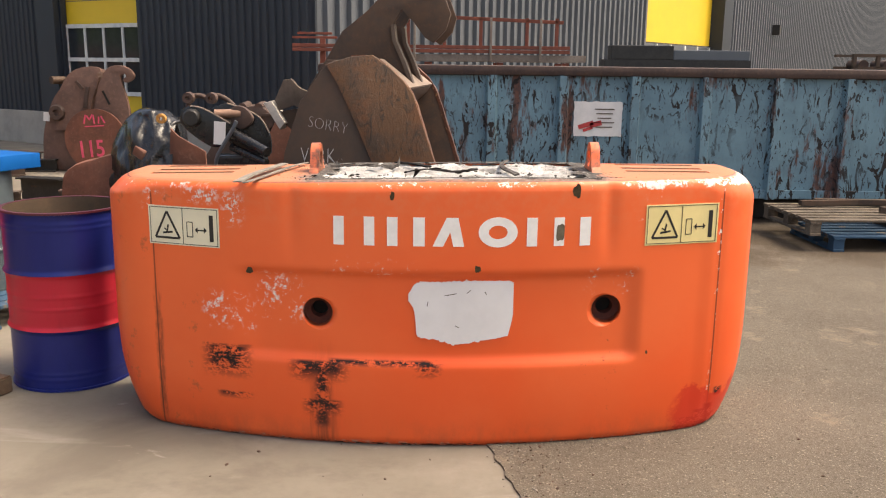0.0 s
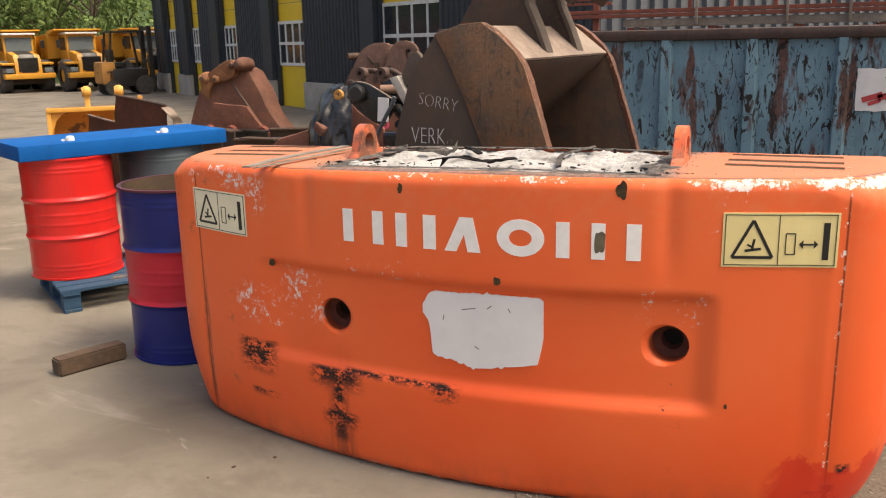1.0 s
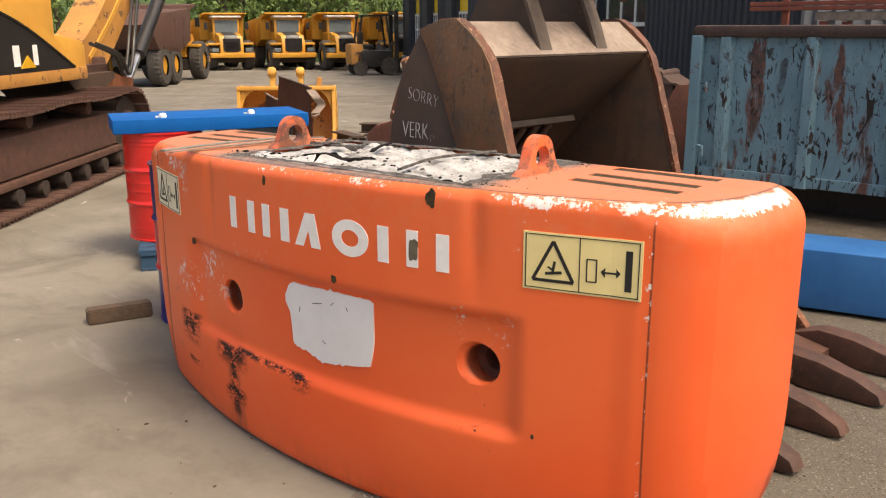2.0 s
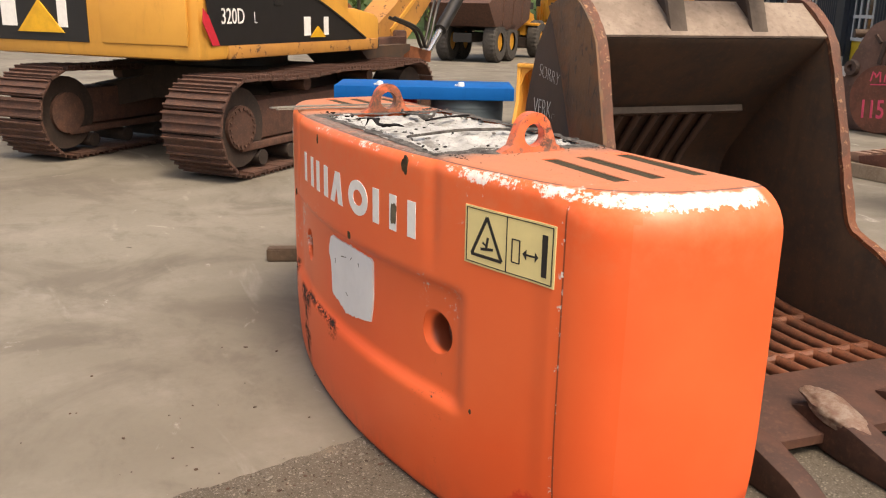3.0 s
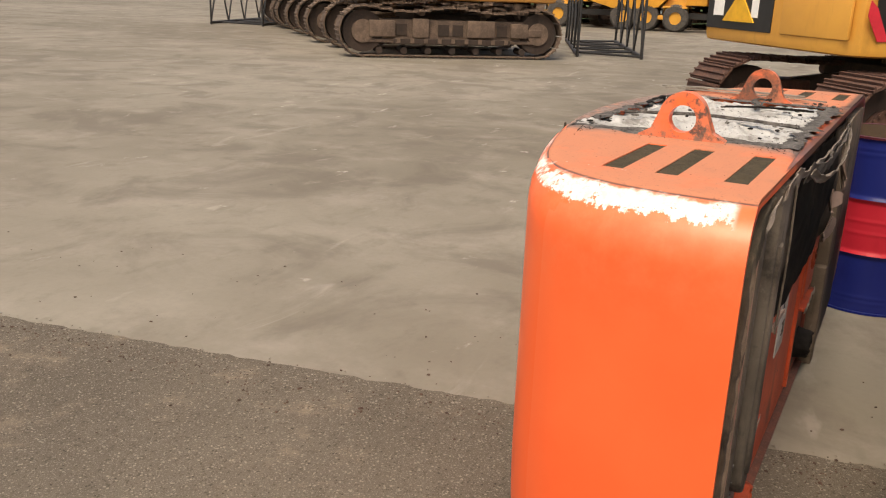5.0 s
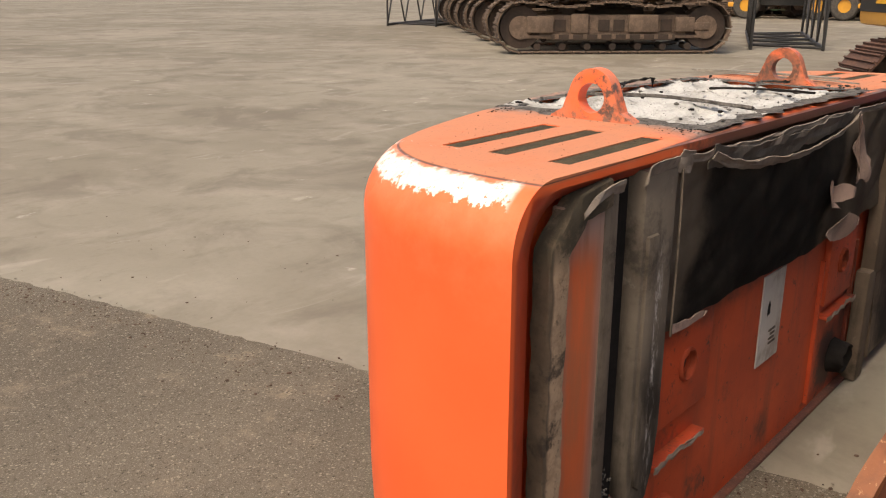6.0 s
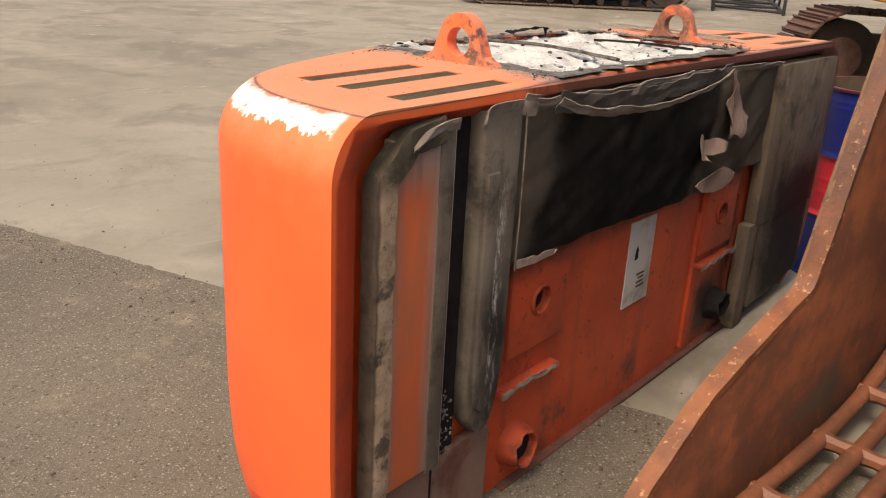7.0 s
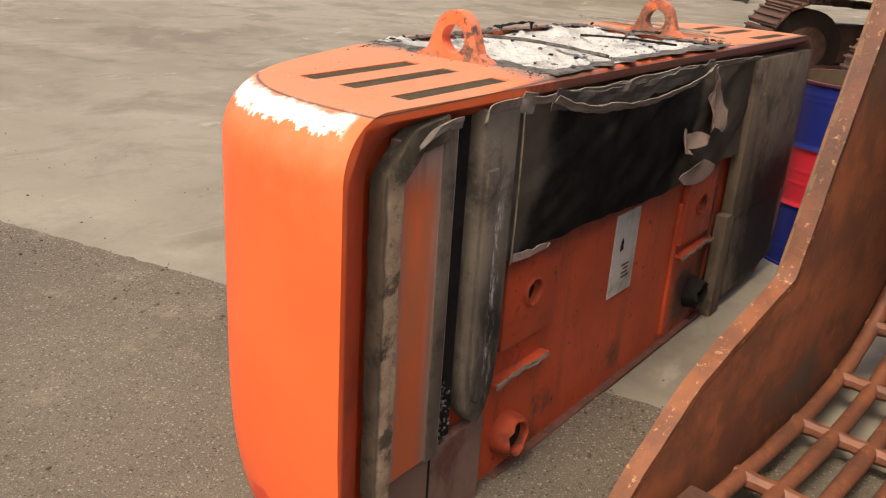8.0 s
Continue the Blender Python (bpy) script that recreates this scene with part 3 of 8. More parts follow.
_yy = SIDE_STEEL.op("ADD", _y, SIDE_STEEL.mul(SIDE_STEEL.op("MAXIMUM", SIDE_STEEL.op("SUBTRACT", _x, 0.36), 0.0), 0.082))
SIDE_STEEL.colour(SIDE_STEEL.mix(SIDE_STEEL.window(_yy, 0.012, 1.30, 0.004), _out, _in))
SIDE_STEEL = SIDE_STEEL.bump(SIDE_STEEL.op("ADD", _n, SIDE_STEEL.mul(_f, 0.5)), 0.4, 0.006).m
CHALK = plain("chalk", (0.62, 0.59, 0.55), 0.95)
PINK_CHALK = plain("pink_marking_paint", (0.75, 0.09, 0.16), 0.8)
DRUM_BLUE = painted("blue_drum_enamel", (0.010, 0.016, 0.125), (0.014, 0.022, 0.155), wear=0.70, rough=0.32)
DRUM_RED = painted("dull_red_drum_enamel", (0.50, 0.022, 0.040), (0.43, 0.018, 0.034), wear=0.70, rough=0.35)
DRUM_BRIGHT = painted("bright_red_drum_enamel", (0.66, 0.022, 0.018), (0.58, 0.018, 0.016), wear=0.74, rough=0.28)
DRUM_RIM = painted("dark_red_drum_rim", (0.085, 0.012, 0.024), (0.06, 0.010, 0.018), wear=0.62, rough=0.45)
CONT_PALE = painted("pale_blue_steel", (0.13, 0.235, 0.29), (0.10, 0.19, 0.24), wear=0.60, rough=0.5)
DRUM_GREY = painted("grey_blue_drum_enamel", (0.062, 0.082, 0.094), (0.080, 0.100, 0.110), wear=0.66, rough=0.5)
DRUM_IN = rusty("drum_inside", (0.105, 0.066, 0.034), (0.070, 0.044, 0.025), (0.04, 0.027, 0.02), 0.7, 4, 0.2)
BLUE_BOARD = painted("bright_blue_board", (0.0, 0.085, 0.31), (0.0, 0.098, 0.35), rust=(0.04, 0.14, 0.34), wear=0.76, rough=0.6)
BLUE_BEAM = painted("blue_steel_beam", (0.012, 0.090, 0.27), (0.022, 0.135, 0.35), wear=0.70, rough=0.45)
BLUE_WOOD = painted("blue_pallet_wood", (0.018, 0.058, 0.110), (0.030, 0.075, 0.130), rust=(0.16, 0.13, 0.10), wear=0.58, rough=0.8)
WOOD = rusty("weathered_wood", (0.135, 0.105, 0.076), (0.070, 0.052, 0.037), (0.24, 0.19, 0.145), 0.9, 5, 0.4)
WOOD_DARK = rusty("old_oak_timber", (0.105, 0.066, 0.040), (0.070, 0.044, 0.028), (0.15, 0.105, 0.07), 0.9, 6, 0.4)
WOOD_PALE = rusty("pale_pallet_wood", (0.36, 0.27, 0.19), (0.27, 0.195, 0.13), (0.44, 0.35, 0.26), 0.9, 5, 0.3)
OILY = rusty("oily_black_enamel", (0.010, 0.010, 0.011), (0.018, 0.017, 0.017), (0.055, 0.040, 0.030), 0.24, 9, 0.55)
CHROME = plain("bright_steel", (0.62, 0.62, 0.62), 0.25, 0.9)
CAT_YELLOW = painted("machine_yellow", (0.69, 0.345, 0.060), (0.62, 0.30, 0.052), wear=0.71, rough=0.42)
CAT_DIRTY = painted("dirty_machine_yellow", (0.50, 0.235, 0.05), (0.40, 0.18, 0.045), rust=(0.13, 0.07, 0.04), wear=0.56, rough=0.6)
TRUCK_YELLOW = painted("hauler_yellow", (0.62, 0.30, 0.03), (0.55, 0.25, 0.03), wear=0.68, rough=0.45)
TRUCK_WHITE = plain("white_cab_roof", (0.70, 0.66, 0.60), 0.5)
TYRE = rusty("dusty_tyre_rubber", (0.038, 0.034, 0.03), (0.07, 0.06, 0.052), (0.12, 0.10, 0.085), 0.9, 8, 0.5)
GLASS = plain("dark_window_glass", (0.03, 0.035, 0.04), 0.08)
CAB_GLASS = plain("pale_cab_glass", (0.16, 0.19, 0.20), 0.08)
# cladding tone with the shade of the face turned from the sun
CLADDING = plain("anthracite_shaded_cladding", (0.019, 0.025, 0.036), 0.55, vary=0.12, scale=2)
# paler cladding tone, with the light on the sunward wing in it
CLADDING_LIGHT = plain("grey_lit_cladding", (0.095, 0.105, 0.118), 0.45, vary=0.10, scale=2)
YELLOW_DOOR = plain("yellow_door_panel", (0.74, 0.50, 0.028), 0.5, vary=0.06, scale=2)
WHITE_BAR = plain("white_glazing_bar", (0.68, 0.68, 0.66), 0.5)
PLINTH = plain("concrete_plinth", (0.36, 0.33, 0.29), 0.85, vary=0.25, scale=3)
CONCRETE = concrete("worn_concrete")
ASPHALT = asphalt("worn_asphalt")
for _m in (ORANGE_FRONT, DRUM_BLUE, DRUM_RED):
    _m.node_tree.nodes["Principled BSDF"].inputs["Specular IOR Level"].default_value = 0.28
for _m in (GREY_SHEET, PILLAR, FAR_SHEET, SCORCHED, BURNT, BLUE_BOARD, VENT, ASH, SOOT_AND_SHADE, TAR, ASPHALT, CONCRETE, FOAM, SOOTY):
    _m.node_tree.nodes["Principled BSDF"].inputs["Specular IOR Level"].default_value = 0.15
CONT_BLUE = container_paint("scraped_blue_container_paint")
RIM_BROWN = rusty("rusty_container_rim", (0.065, 0.036, 0.027), (0.043, 0.024, 0.019), (0.108, 0.061, 0.045), 0.7, 5, 0.3)
RED_OXIDE = rusty("red_oxide_frame", (0.24, 0.060, 0.032), (0.17, 0.045, 0.026), (0.10, 0.035, 0.022), 0.7, 5, 0.2)
PAPER = plain("faded_paper_sign", (0.74, 0.71, 0.68), 0.7, vary=0.15)
LEAF = foliage("tree_leaves", (0.070, 0.125, 0.026), (0.150, 0.215, 0.050))
GRASS = plain("meadow_grass", (0.050, 0.088, 0.020), 0.95, vary=0.45, scale=0.8)
BARK = plain("bark", (0.10, 0.075, 0.05), 0.9, vary=0.4)
LATTICE = plain("dark_lattice_steel", (0.022, 0.020, 0.020), 0.6, vary=0.4)


# ---- building tools ----
def mesh_of(bm, name, smooth=False):
    me = bpy.data.meshes.new(name)
    bm.normal_update()
    bm.to_mesh(me)
    bm.free()
    if smooth:
        me.polygons.foreach_set("use_smooth", [True] * len(me.polygons))
        me.set_sharp_from_angle(angle=radians(38))
    return me


def part(name, bm, material, parent=None, label="", smooth=False):
    ob = new(name, mesh_of(bm, name, smooth))
    ob.data.materials.append(material)
    if parent is not None:
        ob.parent = parent
    if label:
        tagged(ob, label)
    return ob


def thing(name, label, category, at=(0, 0, 0), rz=0.0, group="", kind=""):
    ob = new(name)
    ob.empty_display_size = 0.1
    ob.matrix_basis = pose(*at, 0, 0, rz)
    return tagged(ob, label, category, group, kind)


def box(bm, c, s, rot=(0, 0, 0), bevel=0.0):
    r = bmesh.ops.create_cube(bm, size=1.0, matrix=pose(*c, *rot) @ Matrix.Diagonal((*s, 1)))
    if bevel > 0:
        edges = list({e for v in r["verts"] for e in v.link_edges})
        bmesh.ops.bevel(bm, geom=edges, offset=bevel, segments=2, profile=0.6, affect="EDGES")
    return bm


def boxes(*items, bevel=0.0):
    bm = bmesh.new()
    for c, s, *r in items:
        box(bm, c, s, *(r[:1]), bevel=bevel)
    return bm


def rod(bm, a, b, r, seg=10, r2=None):
    a, b = Vector(a), Vector(b)
    d = b - a
    m = Matrix.Translation((a + b) / 2) @ d.to_track_quat("Z", "Y").to_matrix().to_4x4()
    bmesh.ops.create_cone(bm, cap_ends=True, segments=seg, radius1=r, radius2=r if r2 is None else r2, depth=d.length, matrix=m)
    return bm


def bar(bm, a, b, w, h, up=(0, 0, 1)):
    """A straight rectangular bar from a to b, w wide and h high."""
    a, b = Vector(a), Vector(b)
    d = (b - a)
    x = d.normalized()
    y = Vector(up).cross(x).normalized()
    z = x.cross(y)
    m = Matrix.Translation((a + b) / 2) @ Matrix((x, y, z)).transposed().to_4x4()
    bmesh.ops.create_cube(bm, size=1.0, matrix=m @ Matrix.Diagonal((d.length, w, h, 1)))
    return bm


def prism(bm, pts, y0, y1, bevel=0.0, axes="xz"):
    """A flat plate: the outline pts lies in the plane of the two axes, from y0 to y1 along the third."""
    def at(p, q):
        return {"xz": (p[0], q, p[1]), "yz": (q, p[0], p[1]), "xy": (p[0], p[1], q)}[axes]
    lo, hi = [bm.verts.new(at(p, y0)) for p in pts], [bm.verts.new(at(p, y1)) for p in pts]
    faces = [bm.faces.new(lo), bm.faces.new(hi[::-1])]
    n = len(pts)
    for i in range(n):
        faces.append(bm.faces.new((lo[i], hi[i], hi[(i + 1) % n], lo[(i + 1) % n])))
    bmesh.ops.recalc_face_normals(bm, faces=faces)
    if bevel > 0:
        edges = [e for e in {e for f in faces[:2] for e in f.edges}]
        bmesh.ops.bevel(bm, geom=edges, offset=bevel, segments=2, profile=0.6, affect="EDGES")
    return bm


def lathe(bm, profile, seg=32, centre=(0, 0, 0)):
    """Turns (radius, height) pairs round the z axis."""
    rings = []
    for r, z in profile:
        rings.append([bm.verts.new((centre[0] + r * math.cos(2 * math.pi * i / seg), centre[1] + r * math.sin(2 * math.pi * i / seg), centre[2] + z)) for i in range(seg)])
    for a, b in zip(rings, rings[1:]):
        for i in range(seg):
            j = (i + 1) % seg
            bm.faces.new((a[i], a[j], b[j], b[i]))
    return bm


def lathe_at(profile, at, seg=24):
    """A turned ring that faces -y, with its foot at the point given."""
    bm = lathe(bmesh.new(), profile, seg)
    bmesh.ops.transform(bm, matrix=pose(*at, 90, 0, 0), verts=bm.verts)
    return bm


def sweep(bm, pts, w, h, width_axis=(0, 1, 0)):
    """A rectangular bar along a bent line; w along width_axis, h across it."""
    wv = Vector(width_axis) * (w / 2)
    rings = []
    for i, p in enumerate(pts):
        a, b = Vector(pts[max(i - 1, 0)]), Vector(pts[min(i + 1, len(pts) - 1)])
        n = (b - a).cross(Vector(width_axis)).normalized() * (h / 2)
        c = Vector(p)
        rings.append([bm.verts.new(c + s * wv + t * n) for s, t in ((-1, -1), (1, -1), (1, 1), (-1, 1))])
    for a, b in zip(rings, rings[1:]):
        for i in range(4):
            bm.faces.new((a[i], a[(i + 1) % 4], b[(i + 1) % 4], b[i]))
    bm.faces.new(rings[0][::-1])
    bm.faces.new(rings[-1])
    return bm


def tube(bm, pts, r, seg=8):
    """One bent round tube along pts; r is a radius, or a function of the point."""
    pts = [Vector(p) for p in pts]
    up = Vector((0.31, 0.17, 0.93))
    rings = []
    for i, p in enumerate(pts):
        d = (pts[min(i + 1, len(pts) - 1)] - pts[max(i - 1, 0)]).normalized()
        u = d.cross(up).normalized()
        v = d.cross(u)
        rr = r(p) if callable(r) else r
        rings.append([bm.verts.new(p + (u * math.cos(a) + v * math.sin(a)) * rr) for a in (2 * math.pi * k / seg for k in range(seg))])
    for a, b in zip(rings, rings[1:]):
        for i in range(seg):
            bm.faces.new((a[i], a[(i + 1) % seg], b[(i + 1) % seg], b[i]))
    bm.faces.new(rings[0][::-1])
    bm.faces.new(rings[-1])
    bmesh.ops.recalc_face_normals(bm, faces=bm.faces)
    return bm


def smooth_line(pts, n=6):
    """Catmull-Rom points through pts."""
    out = []
    p = [Vector(q) for q in pts]
    for i in range(len(p) - 1):
        a, b, c, d = p[max(i - 1, 0)], p[i], p[i + 1], p[min(i + 2, len(p) - 1)]
        for k in range(n):
            t = k / n
            out.append(0.5 * ((2 * b) + (c - a) * t + (2 * a - 5 * b + 4 * c - d) * t * t + (3 * b - a - 3 * c + d) * t ** 3))
    out.append(p[-1])
    return out


def cut(bm, cutter):
    """bm minus cutter, as a new bmesh."""
    obs = []
    for b in (bm, cutter):
        bmesh.ops.recalc_face_normals(b, faces=b.faces)
        obs.append(new("scrap", mesh_of(b, "scrap")))
    mod = obs[0].modifiers.new("cut", "BOOLEAN")
    mod.object, mod.operation, mod.solver = obs[1], "DIFFERENCE", "EXACT"
    out = bmesh.new()
    out.from_object(obs[0], bpy.context.evaluated_depsgraph_get())
    for o in obs:
        me = o.data
        bpy.data.objects.remove(o)
        bpy.data.meshes.remove(me)
    return out


def words(text, size, depth, thin=0.0):
    """A bmesh of lettering in the built-in font, in the xy plane, from the origin."""
    cu = bpy.data.curves.new("words", "FONT")
    cu.body, cu.size, cu.extrude, cu.offset, cu.resolution_u = text, size, depth, thin, 3
    ob = new("words", cu)
    bm = bmesh.new()
    bm.from_mesh(bpy.data.meshes.new_from_object(ob.evaluated_get(bpy.context.evaluated_depsgraph_get())))
    bpy.data.objects.remove(ob)
    return bm


def smoothstep(v, a, b):
    t = min(max((v - a) / (b - a), 0.0), 1.0)
    return t * t * (3 - 2 * t)


# ---- ground ----
def ground():
    bm = bmesh.new()
    bmesh.ops.create_grid(bm, x_segments=60, y_segments=60, size=900)
    ob = part("ground", bm, CONCRETE)
    tagged(ob, "worn pale concrete yard with scuffs and stains", "ground", kind="structure")
    # asphalt laid against the concrete, with a ragged edge
    bm = bmesh.new()
    rng = random.Random(3)
    pts = []
    y = 15.0
    while y > -14:
        pts.append((0.77 - 0.206 * (y - 4.06) + rng.uniform(-0.012, 0.012), y))
        y -= 0.05 if 0 < y < 9 else 0.4
    pts += [(60, -14), (60, 15.0)]
    prism(bm, pts, 0.0, 0.008, axes="xy")
    ob = part("pavement", bm, ASPHALT)
    tagged(ob, "coarse grey-brown asphalt laid against the concrete", "pavement", kind="structure")
    bm = bmesh.new()
    for i in range(1100):
        y = rng.uniform(-1, 5.2)
        x = 0.77 - 0.206 * (y - 4.06) + abs(rng.gauss(0, 0.35)) - 0.03
        s = rng.uniform(0.0012, 0.0038) if i % 3 else rng.uniform(0.003, 0.007)
        if i % 3 == 0:
            x = 0.77 - 0.206 * (y - 4.06) + rng.gauss(0.05, 0.05)
        bmesh.ops.create_icosphere(bm, subdivisions=1, radius=s, matrix=Matrix.Translation((x, y, 0.009)) @ Matrix.Diagonal((1, rng.uniform(0.6, 1.3), 0.6, 1)))
    ob = part("gravel", bm, GRIT)
    tagged(ob, "loose pale grit along the edge of the asphalt", "gravel", kind="stuff")
    # dark crumbs of rust and tar, thickest in drifts beside the seam
    bm = bmesh.new()
    for i in range(900):
        y = rng.uniform(0.4, 5.3)
        drift = 0.5 + 0.5 * math.sin(y * 2.3 + 0.6)
        off = rng.gauss(0.10 + 0.10 * drift, 0.05 + 0.05 * drift) if i % 6 else rng.uniform(-1.2, 1.4)
        x = 0.77 - 0.206 * (y - 4.06) + off
        s = rng.uniform(0.002, 0.0045) if i % 9 else rng.uniform(0.005, 0.009)
        spin = Matrix.Rotation(rng.uniform(0, 3.1), 4, "Z")
        bmesh.ops.create_icosphere(bm, subdivisions=1, radius=s, matrix=Matrix.Translation((x, y, 0.009 if off > 0 else 0.001)) @ spin @ Matrix.Diagonal((1, rng.uniform(0.5, 1.8), 0.6, 1)))
    ob = part("crumbs", bm, CRUMB)
    tagged(ob, "dark rust crumbs scattered beside the asphalt edge", "debris", kind="stuff")


ground()

# ---- the counterweight ----
CX, TOP, BACK = 0.50, 1.125, 4.788


def shell_line(n_corner=26, n_front=150):
    """The shell's outline from its left rear corner round the front to the right one, as (x, y, side)."""
    def corner(t):
        p = [Vector(q) for q in ((1.15, 4.248), (1.33, 4.286), (1.482, 4.356), (1.452, BACK))]
        return (1 - t) ** 3 * p[0] + 3 * t * (1 - t) ** 2 * p[1] + 3 * t * t * (1 - t) * p[2] + t ** 3 * p[3]
    right = [corner(i / n_corner) for i in range(n_corner + 1)]
    front = [Vector((dx, 4.05 + 0.15 * dx * dx)) for dx in np.linspace(-1.15, 1.15, n_front)]
    line = [Vector((-q.x + 0.02 * smoothstep(q.x, 1.15, 1.4), q.y)) for q in right[::-1]] + front[1:-1] + right
    return [(q.x, q.y, smoothstep(abs(q.x), 1.1, 1.42)) for q in line]


def dent(x, z):
    """How far the shell's front lies back at (x, z): the recessed panel, two flutes, two joints."""
    d = 0.026 * smoothstep(x, -0.34, -0.17) * smoothstep(1.40 - x, 0.0, 0.075) * smoothstep(z, 0.352, 0.402) * smoothstep(0.762 - z, 0.0, 0.042)
    up = smoothstep(z, 0.74, 0.95)
    for fx in (-0.045, 1.235):
        d += 0.010 * up * math.exp(-((x - fx) / 0.028) ** 2)
    for fx in (-0.655, 1.735):
        d += 0.006 * math.exp(-((x - fx) / 0.007) ** 2)
    return d


def shell():
    line = shell_line()
    n = len(line)
    normals = []
    for i in range(n):
        a, b = line[max(i - 1, 0)], line[min(i + 1, n - 1)]
        t = Vector((b[0] - a[0], b[1] - a[1])).normalized()
        normals.append(Vector((t.y, -t.x)))
    zs = [0.0, 0.012] + list(np.linspace(0.03, 0.98, 84))
    levels = [("flat", z) for z in zs] + [("round", a) for a in np.linspace(0.0, 90, 9)]
    bm = bmesh.new()
    rings = []
    for kind, v in levels:
        ring = []
        for (x, y, s), nrm in zip(line, normals):
            r = 0.045 + 0.075 * s
            if kind == "flat":
                z = min(v, TOP - r)
                z = v * (TOP - r) / 0.98
                inset = (0.018 + 0.01 * s) * max(0.0, 1 - z / 0.30) ** 2 + s * 0.062 * max(0.0, 1 - z / 0.50) ** 2.2
                if v < 0.02:
                    inset += 0.02 - v
                inset += (1 - s) * dent(CX + x, z)
                if s > 0.02:
                    inset += s * dent(CX + x, z)
            else:
                a = radians(v)
                inset, z = r * (1 - math.cos(a)), TOP - r + r * math.sin(a)
                inset += dent(CX + x, min(z, 1.0)) * math.cos(a)
            ring.append(bm.verts.new((CX + x - nrm.x * inset, min(y - nrm.y * inset, BACK), z)))
        rings.append(ring)
    for a, b in zip(rings, rings[1:]):
        for i in range(n - 1):
            bm.faces.new((a[i], a[i + 1], b[i + 1], b[i]))
    bm.faces.new([r[0] for r in rings] + [r[-1] for r in rings[::-1]])
    bm.faces.new(rings[0][::-1])
    bm.faces.new(rings[-1])
    return bm


def shell_cuts():
    bm = bmesh.new()
    for x, z in ((0.049, 0.566), (1.245, 0.580)):
        y = 4.074 + 0.15 * (x - CX) ** 2
        hole = lathe(bmesh.new(), [(0.001, -0.3), (0.085, -0.3), (0.085, -0.012), (0.074, -0.002), (0.066, 0.006), (0.061, 0.016), (0.060, 0.03), (0.060, 0.20), (0.001, 0.20)], 40)
        bmesh.ops.transform(hole, matrix=pose(x, y, z, -90, 0, 0), verts=hole.verts)
        me = mesh_of(hole, "scrap")
        bm.from_mesh(me)
        bpy.data.meshes.remove(me)
    for x0, x1 in ((1.355, 1.715), (-0.715, -0.355)):
        for y in (4.452, 4.570, 4.712):
            box(bm, ((x0 + x1) / 2, y, TOP), (x1 - x0, 0.048, 0.04))
    box(bm, (0.61, 4.452, TOP), (1.12, 0.58, 0.07))
    # the pocket behind: a thin rim, inner faces that slant to the rear plate
    def rim(dx, zt, r):
        pts = [(CX - 1.465 + dx + 0.02, -0.05)]
        for k in range(7):
            a = math.pi - k * math.pi / 12
            pts.append((CX - 1.465 + dx + 0.02 + r + r * math.cos(a), zt - r + r * math.sin(a)))
        for k in range(7):
            a = math.pi / 2 - k * math.pi / 12
            pts.append((CX + 1.465 - dx - r + r * math.cos(a), zt - r + r * math.sin(a)))
        return pts + [(CX + 1.465 - dx, -0.05)]
    rings = [[bm.verts.new((x, y, z)) for x, z in rim(*q)] for y, q in ((4.716, (0.112, 1.072, 0.10)), (4.754, (0.106, 1.078, 0.10)), (BACK + 0.002, (0.024, 1.112, 0.12)), (4.90, (0.028, 1.112, 0.12)))]
    n = len(rings[0])
    for a, b in zip(rings, rings[1:]):
        for i in range(n):
            bm.faces.new((a[i], a[(i + 1) % n], b[(i + 1) % n], b[i]))
    bm.faces.new(rings[0])
    bm.faces.new(rings[-1][::-1])
    return bm


_line = [(x, y) for x, y, s in shell_line() if abs(x) < 1.38 and y < 4.5]


def front_y(x):
    """Where the shell's front lies at x."""
    return float(np.interp(x - CX, [q[0] for q in _line], [q[1] for q in _line]))


def on_front(bm, x0, z0, x1, z1, lift=0.003, back=0.0, nx=8, outline=None):
    """A thin sheet that follows the shell's curved front: a rectangle, or a outline of (x, z)."""
    if outline is None:
        xs = [x0 + (x1 - x0) * i / nx for i in range(nx + 1)]
        outline = [(x, z0) for x in xs] + [(x, z1) for x in xs[::-1]]
    lo = [bm.verts.new((x, front_y(x) + back + 0.004, z)) for x, z in outline]
    hi = [bm.verts.new((x, front_y(x) + back - lift, z)) for x, z in outline]
    n = len(outline)
    h = n // 2
    faces = []
    for ring in (lo, hi):
        for i in range(h - 1):
            faces.append(bm.faces.new((ring[i], ring[i + 1], ring[n - 2 - i], ring[n - 1 - i])))
    for i in range(n):
        faces.append(bm.faces.new((lo[i], lo[(i + 1) % n], hi[(i + 1) % n], hi[i])))
    bmesh.ops.recalc_face_normals(bm, faces=faces)
    return bm


def line_on_front(bm, a, b, w, lift, back=0.0):
    """A thin stroke on the front from a to b, both (x, z)."""
    a, b = Vector(a), Vector(b)
    d = (b - a).normalized()
    s = Vector((-d.y, d.x)) * (w / 2)
    k = 4
    lower = [a + (b - a) * i / k - s for i in range(k + 1)]
    upper = [a + (b - a) * i / k + s for i in range(k + 1)]
    return on_front(bm, 0, 0, 0, 0, lift, back, outline=[tuple(p) for p in lower] + [tuple(p) for p in upper[::-1]])


